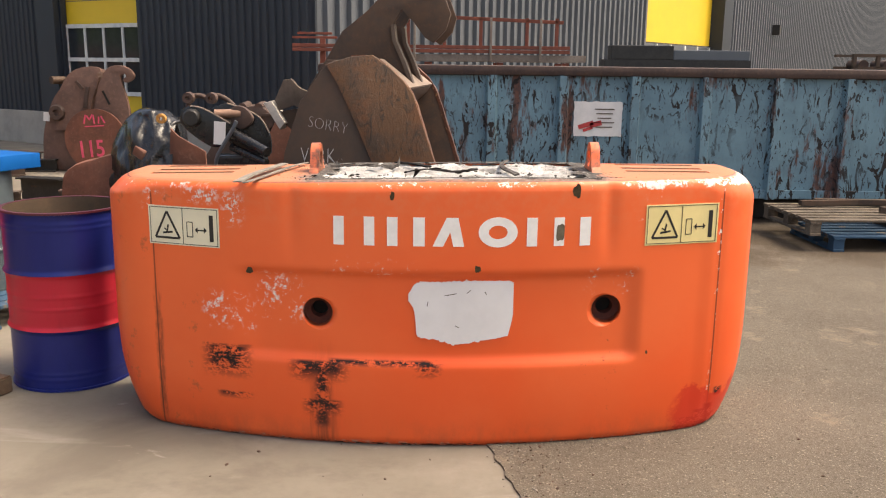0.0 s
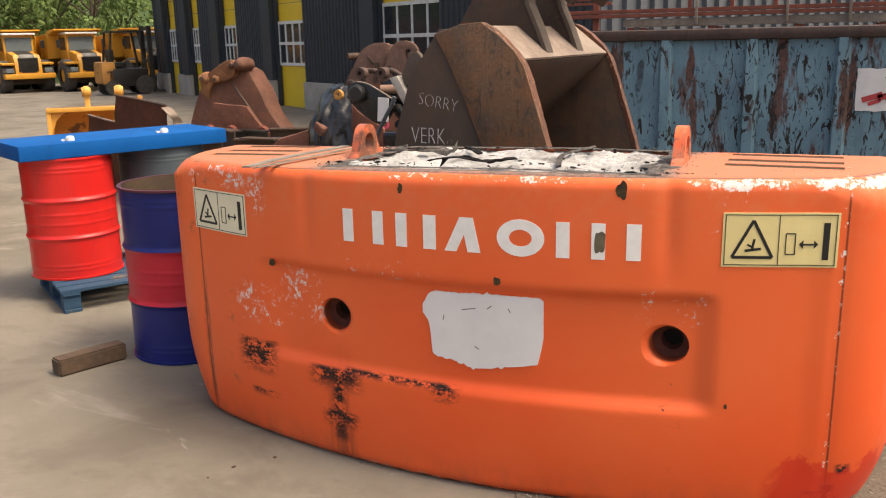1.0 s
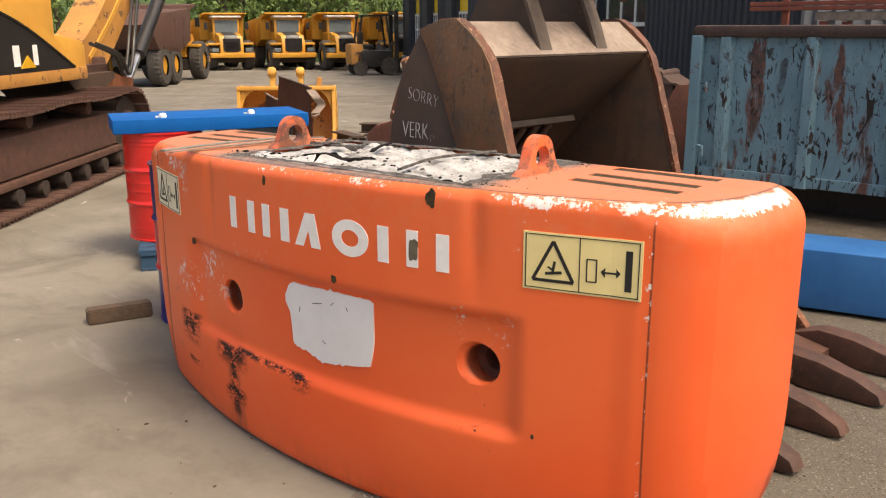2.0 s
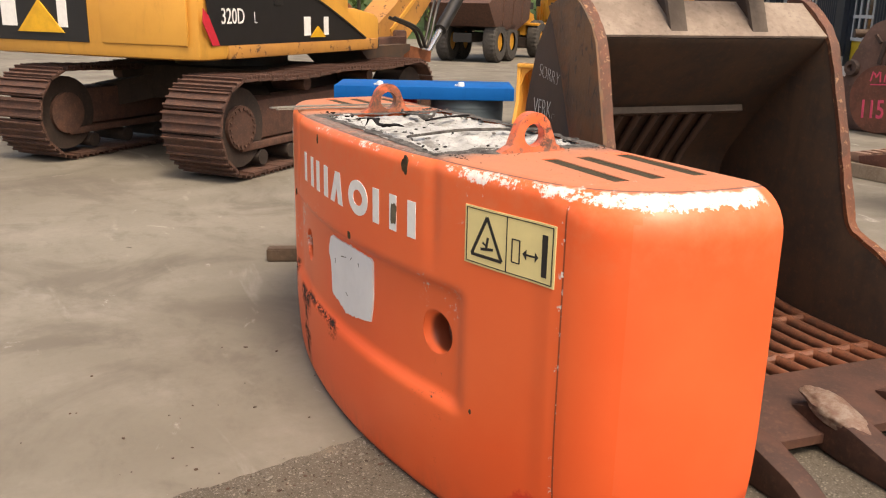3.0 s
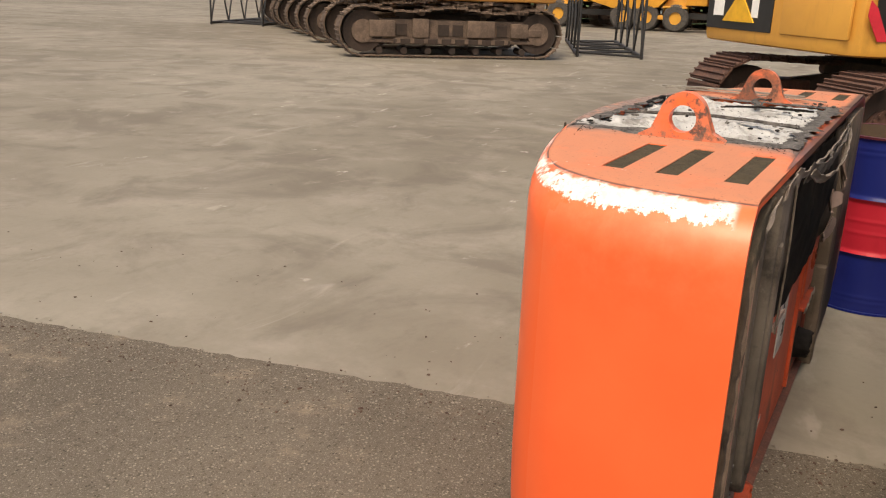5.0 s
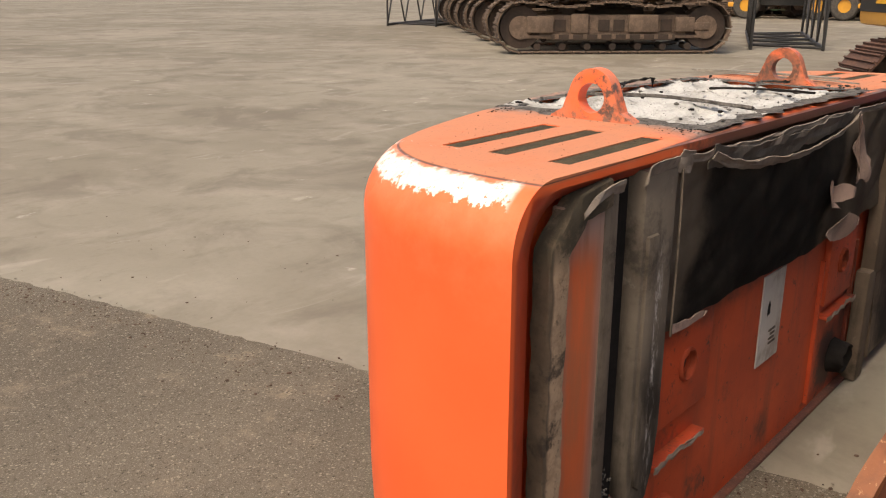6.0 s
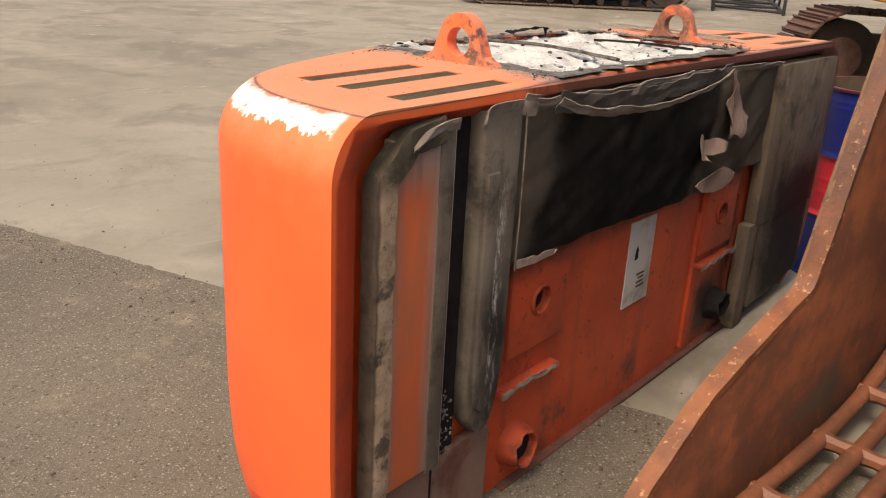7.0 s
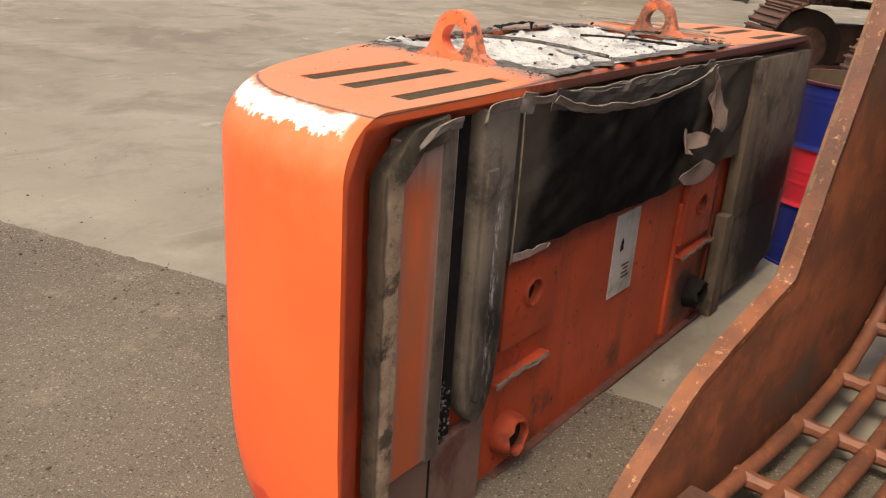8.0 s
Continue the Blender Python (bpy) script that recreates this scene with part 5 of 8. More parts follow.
    prism(bm, [(1.452, 0.95), (1.497, 0.95), (1.500, 0.44), (1.486, 0.37), (1.462, 0.35), (1.446, 0.40)], 4.78, 4.795, 0.010)
    part("raised_fold", bm, PILLAR, pillar, smooth=True)
    part("low_panel", boxes(((1.58, 4.742, 0.13), (0.42, 0.03, 0.27)), bevel=0.006), LOW_PANEL, cw, "brown lower panel with dark rust runs")
    part("panel_joint", boxes(((1.60, 4.7585, 0.14), (0.005, 0.003, 0.24))), SOOT_AND_SHADE, cw)
    bm = bmesh.new()
    for i in range(60):
        p = (1.56 + rng.uniform(-0.018, 0.018), 4.755 + rng.uniform(-0.008, 0.012), rng.uniform(0.26, 0.45))
        bmesh.ops.create_icosphere(bm, subdivisions=1, radius=rng.uniform(0.002, 0.005), matrix=Matrix.Translation(p) @ Matrix.Diagonal((1, 0.7, rng.uniform(0.6, 1.6), 1)))
    tagged(part("foam_dust", bm, TAR, cw), "crumbled foam in the gap", kind="stuff")
    # grey sheet across the upper half, the sooty blanket hung over it
    part("upper_sheet", boxes(((0.28, 4.738, 0.88), (2.16, 0.04, 0.37)), bevel=0.008), GREY_SHEET, cw, "grimy grey sheet across the upper half")
    bm = bmesh.new()
    nx, nz = 84, 34
    grid = []
    for j in range(nz + 1):
        row = []
        v = j / nz
        for i in range(nx + 1):
            u = i / nx
            x = 1.366 - u * 1.625
            low = 0.690 + 0.008 * math.sin(u * 9) - 0.012 * smoothstep(u, 0.3, 0.6) + 0.006 * noise.noise(Vector((x * 14, 0, 0)))
            hi = 1.083 - 0.012 * u
            z = low + (hi - low) * v
            puff = math.sin(math.pi * min(max(u * 1.02, 0), 1)) ** 0.7 * (0.2 + 0.8 * math.sin(math.pi * (0.10 + 0.75 * v)))
            y = 4.766 + 0.030 * puff + 0.012 * noise.fractal(Vector((x * 2.4, z * 7 + x * 3, 0)), 0.8, 2.2, 5)
            y -= 0.010 * math.exp(-((u - 0.52 + 0.5 * (v - 0.3)) / 0.10) ** 2) * (1 - v)
            row.append(bm.verts.new((x, y, z)))
        grid.append(row)
    for a, b in zip(grid, grid[1:]):
        for i in range(nx):
            bm.faces.new((a[i], a[i + 1], b[i + 1], b[i]))
    bmesh.ops.solidify(bm, geom=bm.faces[:], thickness=0.007)
    part("insulation_blanket", bm, SOOTY, cw, "sagging soot-black insulation blanket", smooth=True)
    part("piping", tube(bmesh.new(), smooth_line([(1.369, 4.792, 1.07), (1.371, 4.796, 0.90), (1.369, 4.793, 0.695)], 6), 0.0028, 6), GREY_SHEET, cw, "thin pale piping down the edge of the blanket", smooth=True)
    part("torn_hem", ribbon(bmesh.new(), [(1.36, 4.792, 1.088), (1.24, 4.808, 1.088), (0.95, 4.815, 1.084), (0.70, 4.818, 1.086), (0.50, 4.815, 1.088), (0.10, 4.803, 1.078), (-0.25, 4.79, 1.07)], (0, 0.006, 0.018), 0.003, 0.0035, 4, 10), PALE_SHEET, cw, "torn grey hem of the blanket")
    part("fold", ribbon(bmesh.new(), [(1.265, 4.812, 1.082), (1.17, 4.824, 1.052), (1.05, 4.832, 1.040), (0.85, 4.836, 1.026), (0.62, 4.836, 1.030), (0.42, 4.828, 1.05), (0.28, 4.815, 1.075)], (0, 0.012, 0.020), 0.003, 0.004, 6, 10), PALE_SHEET, cw, "hanging fold of the blanket")
    part("fold", ribbon(bmesh.new(), [(1.26, 4.803, 1.078), (1.05, 4.815, 1.062), (0.80, 4.822, 1.056), (0.5, 4.82, 1.066), (0.29, 4.808, 1.08)], (0, 0.016, 0.050), 0.003, 0.006, 16, 8), SOOTY_FOLD, cw, "dusty slack between the hem and the fold")
    for outline, y, curl, seed in (([(0.29, 1.07), (0.235, 1.00), (0.26, 0.965), (0.245, 0.90), (0.235, 0.85), (0.19, 0.86), (0.125, 0.835), (0.068, 0.90), (0.13, 0.955), (0.20, 1.01), (0.25, 1.075)], 4.812, 0.03, 1),
                                   ([(0.42, 0.885), (0.39, 0.86), (0.33, 0.865), (0.24, 0.84), (0.27, 0.815), (0.37, 0.815), (0.345, 0.79), (0.40, 0.80)], 4.815, 0.03, 2),
                                   ([(0.40, 0.715), (0.30, 0.672), (0.21, 0.660), (0.12, 0.685), (0.11, 0.72), (0.20, 0.745), (0.30, 0.735)], 4.803, 0.025, 3),
                                   ([(1.365, 0.698), (1.31, 0.688), (1.20, 0.692), (1.18, 0.704), (1.26, 0.706), (1.34, 0.716)], 4.789, 0.008, 4)):
        part("torn_flap", flap(bmesh.new(), wobble(outline, 0.004, seed, 3), y, 0.003, curl, seed), PINK_RAG, cw, "torn greyish-pink flap of lining", smooth=True)
    part("far_panel", boxes(((-0.605, 4.762, 0.735), (0.67, 0.05, 0.65)), bevel=0.01), FAR_SHEET, cw, "dark grey panel at the far end", smooth=True)
    bm = prism(bmesh.new(), wobble([(-0.93, 0.42), (-0.93, 0.10), (-0.60, 0.05), (-0.37, 0.055), (-0.33, 0.42)], 0.012, 13, 5), 4.737, 4.782)
    part("far_panel", bm, FAR_SHEET, cw, "ragged lower end of the dark panel")
    part("far_post", boxes(((-0.265, 4.762, 0.22), (0.09, 0.05, 0.43)), bevel=0.008), FAR_SHEET, cw, "grimy upright post", smooth=True)
    for pts, seed in (([(1.735, 4.786, 1.035), (1.70, 4.79, 1.062), (1.66, 4.792, 1.074), (1.60, 4.788, 1.076)], 1), ([(1.512, 4.788, 1.06), (1.505, 4.79, 1.085), (1.46, 4.792, 1.090), (1.385, 4.788, 1.088)], 2), ([(1.378, 4.79, 1.09), (1.36, 4.796, 1.085), (1.335, 4.796, 1.08)], 3)):
        part("crumpled_edge", ribbon(bmesh.new(), pts, (0, 0.008, 0.020 if seed < 3 else 0.04), 0.003, 0.004, seed, 6), PALE_SHEET, cw, "crumpled pale sheet edge")


for _ob in counterweight().children_recursive:
    settle(_ob)


STRIP = rusty("grey_weathered_strip", (0.26, 0.235, 0.20), (0.17, 0.15, 0.125), (0.36, 0.33, 0.29), 0.85, 14, 0.4)


def metal_strip():
    bm = bmesh.new()
    low = TOP - 0.018
    sweep(bm, smooth_line([(-0.238, 4.03, low + 0.008), (-0.232, 4.12, low + 0.010), (-0.222, 4.24, low + 0.012), (-0.190, 4.44, low + 0.014), (-0.160, 4.61, low + 0.016)], 4), 0.034, 0.006, (0.98, 0.12, 0))
    sweep(bm, smooth_line([(-0.212, 4.05, low + 0.002), (-0.180, 4.18, low + 0.006), (-0.140, 4.40, low + 0.010), (-0.105, 4.56, low + 0.013), (-0.075, 4.70, low + 0.012)], 4), 0.022, 0.005, (0.97, 0.16, 0.1))
    for v in bm.verts:
        v.co += Vector((0.004, 0, 0.003)) * noise.noise(v.co * 14)
    ob = part("metal_strip", bm, STRIP)
    tagged(ob, "loose bent metal strips lying on the counterweight", "metal strip")


metal_strip()


# ---- the riddle bucket beside the counterweight ----
SCRAPED = plain("scraped_pale_steel", (0.52, 0.47, 0.41), 0.6, vary=0.3, scale=30)
DUSTY_BAR = rusty("dusty_brown_bar", (0.125, 0.094, 0.072), (0.088, 0.064, 0.048), (0.06, 0.042, 0.032), 0.85, 6, 0.35)

def riddle_bucket():
    b = thing("riddle_bucket", "rusty brown riddle bucket with a barred floor, standing on the ground", "bucket", (-0.008, 5.325, 0.0), -5)
    W = 1.27

    def splay(bm):
        """The near side plate stands outwards in front."""
        for v in bm.verts:
            v.co.y -= 0.082 * max(0.0, v.co.x - 0.36)
        return bm

    side = [(-0.05, 1.575), (0.08, 1.603), (0.19, 1.610), (0.28, 1.545), (0.35, 1.482), (0.40, 1.415), (0.465, 1.22), (0.54, 0.99), (0.61, 0.75), (0.665, 0.58), (0.85, 0.51), (1.08, 0.40), (1.31, 0.20),
            (1.43, 0.06), (1.41, 0.0), (0.40, 0.0), (0.05, 0.03), (-0.18, 0.20), (-0.31, 0.45), (-0.34, 0.80), (-0.29, 1.10), (-0.20, 1.37)]
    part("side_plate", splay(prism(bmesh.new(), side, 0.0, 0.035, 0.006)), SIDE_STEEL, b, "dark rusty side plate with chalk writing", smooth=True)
    part("side_plate", prism(bmesh.new(), side, W - 0.035, W, 0.006), RUST_DARK, b, "dark rusty side plate", smooth=True)
    wear = [(-0.055, 1.565), (0.08, 1.607), (0.195, 1.616), (0.285, 1.552), (0.357, 1.487), (0.408, 1.418), (0.475, 1.22), (0.55, 0.99), (0.62, 0.75), (0.675, 0.575), (0.47, 0.55), (0.22, 0.98), (0.095, 1.28), (0.0, 1.48)]
    part("wear_plate", splay(prism(bmesh.new(), wear, -0.022, 0.0, 0.006)), WEAR_PLATE, b, "scratched rust-brown wear plate", smooth=True)
    for y in (0.012, W - 0.012):
        edge = bmesh.new()
        rows = []
        for (x0, z0), (x1, z1) in zip(side[1:13], side[2:14]):
            k = max(2, round(math.hypot(x1 - x0, z1 - z0) / 0.035))
            rows += [Vector((x0 + (x1 - x0) * i / k, y, z0 + (z1 - z0) * i / k)) for i in range(k)]
        rows = [rows[0]] + [(a + b * 2 + c) / 4 for a, b, c in zip(rows, rows[1:], rows[2:])] + [rows[-1]]
        sweep(edge, rows, 0.050, 0.020)
        bmesh.ops.bevel(edge, geom=[e for e in edge.edges if len(e.link_faces) == 2 and e.calc_face_angle() > 1.2], offset=0.008, segments=2, affect="EDGES")
        for v in edge.verts:
            v.co += Vector((0.5, 1, 0.5)) * 0.003 * noise.noise(v.co * 15) + Vector((1, 0, 1)) * 0.003 * noise.noise(v.co * 32)
        if y < 0.5:
            splay(edge)
        part("cutting_edge", edge, RUST_EDGE, b, "worn bright-rust edge of the side plate", smooth=True)
    # folded box along the top, and the wall under it
    top = [(-0.06, 1.59), (0.18, 1.585), (0.37, 1.435), (0.35, 1.40), (0.01, 1.10), (-0.04, 1.05), (-0.16, 1.16), (-0.17, 1.40)]
    part("top_box", prism(bmesh.new(), top, 0.035, W - 0.035, 0.008), RUST_DARK, b, "folded steel box along the top", smooth=True)
    part("top_skin", prism(bmesh.new(), [(0.185, 1.588), (0.374, 1.44), (0.38, 1.45), (0.19, 1.60)], 0.036, W - 0.036), RUST_PALE, b, "pale dusty top of the box")
    part("lip_bar", prism(bmesh.new(), [(-0.01, 1.090), (0.03, 1.098), (0.04, 1.068), (-0.01, 1.050)], 0.04, W - 0.20), DUSTY_BAR, b, "dusty bar above the riddle")
    ear = [(-0.26, 1.42), (0.20, 1.50), (0.345, 1.46), (0.30, 1.58), (0.245, 1.70), (0.235, 1.78), (0.29, 1.87), (0.36, 1.80), (0.42, 1.72), (0.47, 1.69), (0.54, 1.765), (0.565, 1.85), (0.52, 1.97), (0.42, 2.05), (0.27, 2.04), (0.09, 1.86), (-0.05, 1.75), (-0.13, 1.62)]
    for y in (0.40, 0.84):
        part("ear", prism(bmesh.new(), ear, y, y + 0.045, 0.006), RUST_DARK, b, "hooked mounting ear", smooth=True)
        part("ear_flange", sweep(bmesh.new(), [(x, y + 0.022, z) for x, z in ((0.350, 1.46), (0.305, 1.58), (0.25, 1.70), (0.24, 1.79))], 0.085, 0.02), DUSTY_BAR, b)
    part("pin", rod(bmesh.new(), (0.43, 0.40, 1.96), (0.43, 0.885, 1.96), 0.045, 16), RUST_DARK, b)
    # riddle: bent bars and cross rods
    curve = smooth_line([(0.0, 0, 1.06), (-0.13, 0, 0.91), (-0.25, 0, 0.75), (-0.28, 0, 0.52), (-0.18, 0, 0.30), (0.10, 0, 0.14), (0.50, 0, 0.085), (1.12, 0, 0.10)], 5)
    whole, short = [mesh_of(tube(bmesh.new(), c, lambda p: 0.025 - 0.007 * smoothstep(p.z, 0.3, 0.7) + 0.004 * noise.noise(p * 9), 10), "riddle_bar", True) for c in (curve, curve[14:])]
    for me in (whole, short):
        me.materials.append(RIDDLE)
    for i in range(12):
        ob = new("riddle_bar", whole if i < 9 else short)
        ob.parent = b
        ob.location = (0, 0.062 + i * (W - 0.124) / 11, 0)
    for k in (22, 26, 30, 33):
        p = curve[min(k, len(curve) - 1)]
        bm = tube(bmesh.new(), [(p.x + 0.004 * noise.noise(Vector((i * 1.7, k, 0))), 0.04 + (W - 0.08) * i / 33, p.z - 0.004) for i in range(34)], lambda q: 0.023 + 0.009 * abs(math.cos((q.y - 0.062) / ((W - 0.124) / 11) * math.pi)) ** 6, 8)
        part("cross_rod", bm, RIDDLE, b, smooth=True)
    back = [(p.x - 0.045, W / 2, p.z + 0.005) for p in curve[:23]]
    part("back_plate", sweep(bmesh.new(), back, W - 0.07, 0.02), RUST_DARK, b, "dark steel sheet behind the upper bars", smooth=True)
    part("lip", prism(bmesh.new(), [(1.05, 0.075), (1.10, 0.125), (1.30, 0.125), (1.52, 0.085), (1.52, 0.05), (1.05, 0.04)], 0.0, W, 0.008), RUST_LIP, b, "thick rust-brown lip plate", smooth=True)
    for i, y in enumerate((0.035, 0.44, 0.85, W - 0.035)):
        bm = prism(bmesh.new(), [(1.34, 0.03), (1.34, 0.125), (1.46, 0.165), (1.62, 0.155), (1.78, 0.115), (1.88, 0.07), (1.90, 0.03), (1.86, 0.012), (1.60, 0.010)], y - 0.06, y + 0.06, 0.02)
        for v in bm.verts:
            taper = 1 - 0.25 * smoothstep(v.co.x, 1.6, 1.92)
            v.co.y = y + (v.co.y - y) * taper
        part("tooth", bm, RUST_LIP, b, "worn blunt tooth", smooth=True)
    bm = bmesh.new()
    bmesh.ops.create_icosphere(bm, subdivisions=4, radius=1.0)
    for v in bm.verts:
        v.co *= 1 + 0.22 * noise.noise(v.co * 1.5 + Vector((4, 0, 0))) + 0.10 * noise.noise(v.co * 4.1)
    bmesh.ops.transform(bm, matrix=pose(1.51, 0.44, 0.150, 0, 12, 0) @ Matrix.Diagonal((0.17, 0.070, 0.040, 1)), verts=bm.verts)
    part("adapter", bm, WORN_STEEL, b, "lumpy scraped tooth adapter", smooth=True)
    part("back_bracket", prism(bmesh.new(), wobble([(-0.415, 1.365), (-0.360, 1.476), (-0.320, 1.488), (-0.262, 1.430), (-0.15, 1.40), (-0.15, 1.27), (-0.300, 1.335), (-0.385, 1.312)], 0.003, 5, 3), 0.27, 0.305, 0.006), DUSTY_BAR, b, "grey-brown hooked plate on the back", smooth=True)
    part("bracket_bar", prism(bmesh.new(), [(-0.470, 1.349), (-0.424, 1.363), (-0.350, 1.241), (-0.380, 1.203)], 0.24, 0.36, 0.006), SCRAPED, b, "pale scraped bar of the hooked plate", smooth=True)
    part("bracket_web", prism(bmesh.new(), [(-0.40, 1.30), (-0.36, 1.225), (-0.20, 1.10), (-0.16, 1.24), (-0.24, 1.33)], 0.30, 0.33, 0.004), RUST_DARK, b)
    # chalk writing
    for text, x, z, size, width, tilt in (("SORRY", -0.162, 1.240, 0.088, 0.215, 10), ("VERK", -0.205, 1.052, 0.118, 0.190, 2), ("ocht", -0.008, 1.040, 0.085, 0.130, 3)):
        bm = words(text, size, 0.001, -0.0032)
        wide = max(v.co.x for v in bm.verts)
        for v in bm.verts:
            v.co.x *= width / wide
            v.co.y += 0.004 * noise.noise(Vector((v.co.x * 30, 0, z)))
        bmesh.ops.transform(bm, matrix=pose(x, -0.002, z, 90, tilt, 0), verts=bm.verts)
        part("chalk_writing", bm, CHALK, b, "white chalk writing")


riddle_bucket()


# ---- drums, board, pallets ----
def drum(label, at, body, band=None, r=0.292, h=0.877, open_top=True):
    d = thing("oil_drum", label, "drum", at, group="drums")
    def prof(z0, z1):
        out = []
        for i in range(41):
            z = z0 + (z1 - z0) * i / 40
            rr = r - 0.010
            for zc in (h * 0.345, h * 0.655):
                rr += 0.011 * math.exp(-((z - zc) / 0.012) ** 2)
            for zc in (0.06, 0.085, h - 0.085, h - 0.06, h * 0.5 + 0.03, h * 0.5 - 0.03):
                rr += 0.0025 * math.exp(-((z - zc) / 0.007) ** 2)
            out.append((rr, z))
        return out
    cuts = [0.012, h * 0.345, h * 0.655, h - 0.012]
    for i in range(3):
        part("drum_wall", lathe(bmesh.new(), prof(cuts[i], cuts[i + 1]), 48), band if band and i == 1 else body, d, smooth=True)
    for z in (0.0, h - 0.014):
        bm = lathe(bmesh.new(), [(r - 0.012, z), (r - 0.001, z + 0.002), (r - 0.001, z + 0.012), (r - 0.012, z + 0.014), (r - 0.02, z + 0.012), (r - 0.02, z + 0.002), (r - 0.012, z)], 48)
        part("drum_rim", bm, DRUM_RIM if (band and z > 0) else body, d, smooth=True)
    if open_top:
        part("drum_inside", lathe(bmesh.new(), [(0.001, 0.03), (r - 0.022, 0.03), (r - 0.022, h - 0.004)], 48), DRUM_IN, d, "dirty brown drum inside", smooth=True)
    else:
        part("drum_lid", lathe(bmesh.new(), [(0.001, h - 0.02), (r - 0.02, h - 0.02)], 48), body, d)
    return d


drum("open dark blue steel drum with a red middle band", (-1.316, 4.912, 0.0), DRUM_BLUE, DRUM_RED)


def pallet(label, at, rz, wood, boards=7, size=(1.2, 0.8)):
    p = thing("pallet", label, "pallet", at, rz, group="pallets")
    L, D = size
    for i in range(boards):
        y = -D / 2 + 0.05 + i * (D - 0.1) / (boards - 1)
        part("deck_board", boxes(((0, y, 0.132), (L, 0.095, 0.02)), bevel=0.003), wood, p)
    for x in (-L / 2 + 0.06, 0, L / 2 - 0.06):
        part("cross_board", boxes(((x, 0, 0.112), (0.10, D, 0.02)), bevel=0.003), wood, p)
        for y in (-D / 2 + 0.06, 0, D / 2 - 0.06):
            part("block", boxes(((x, y, 0.062), (0.10, 0.10, 0.08)), bevel=0.004), wood, p)
        part("foot_board", boxes(((x, 0, 0.011), (0.10, D, 0.022)), bevel=0.003), wood, p)
    return p


BX, BY, BZ = -2.62, 5.10, 64.5   # near corner of the board and its direction
_u, _v = Vector((math.cos(radians(BZ)), math.sin(radians(BZ)))), Vector((-math.sin(radians(BZ)), math.cos(radians(BZ))))


def beside_board(s, w):
    return BX + _u.x * s + _v.x * w, BY + _u.y * s + _v.y * w


pallet("blue-painted wooden pallet under the drums", (-2.42, 5.80, 0), 57.5, BLUE_WOOD)
x_, y_ = beside_board(0.335, 0.25)
drum("bright red steel drum on a blue pallet", (x_, y_, 0.143), DRUM_BRIGHT, r=0.280, h=0.750, open_top=False)
x_, y_ = beside_board(0.98, 0.30)
drum("faded grey-blue steel drum on a blue pallet", (x_, y_, 0.143), DRUM_GREY, r=0.288, h=0.750, open_top=False)


def blue_board():
    t = thing("blue_board", "bright blue board laid across two drums", "board", (BX, BY, 0.894), BZ)
    part("board", boxes(((0.66, 0.29, 0.046), (1.32, 0.58, 0.092)), bevel=0.006), BLUE_BOARD, t, smooth=True)
    for x in (0.33, 0.93):
        bm = bmesh.new()
        lathe(bm, [(0.026, 0.092), (0.026, 0.108), (0.020, 0.120), (0.001, 0.124)], 16, (x, 0.10, 0))
        box(bm, (x - 0.022, 0.115, 0.097), (0.05, 0.022, 0.010))
        part("bolt_cap", bm, PAPER, t, "small white bolt cap", smooth=True)


blue_board()


def timber():
    bm = bmesh.new()
    bar(bm, (-1.665, 4.335, 0.042), (-1.545, 4.655, 0.042), 0.09, 0.084)
    bmesh.ops.bevel(bm, geom=bm.edges[:], offset=0.008, segments=2, affect="EDGES")
    tagged(part("timber", bm, WOOD_DARK), "old brown squared timber lying on the concrete", "timber")


timber()


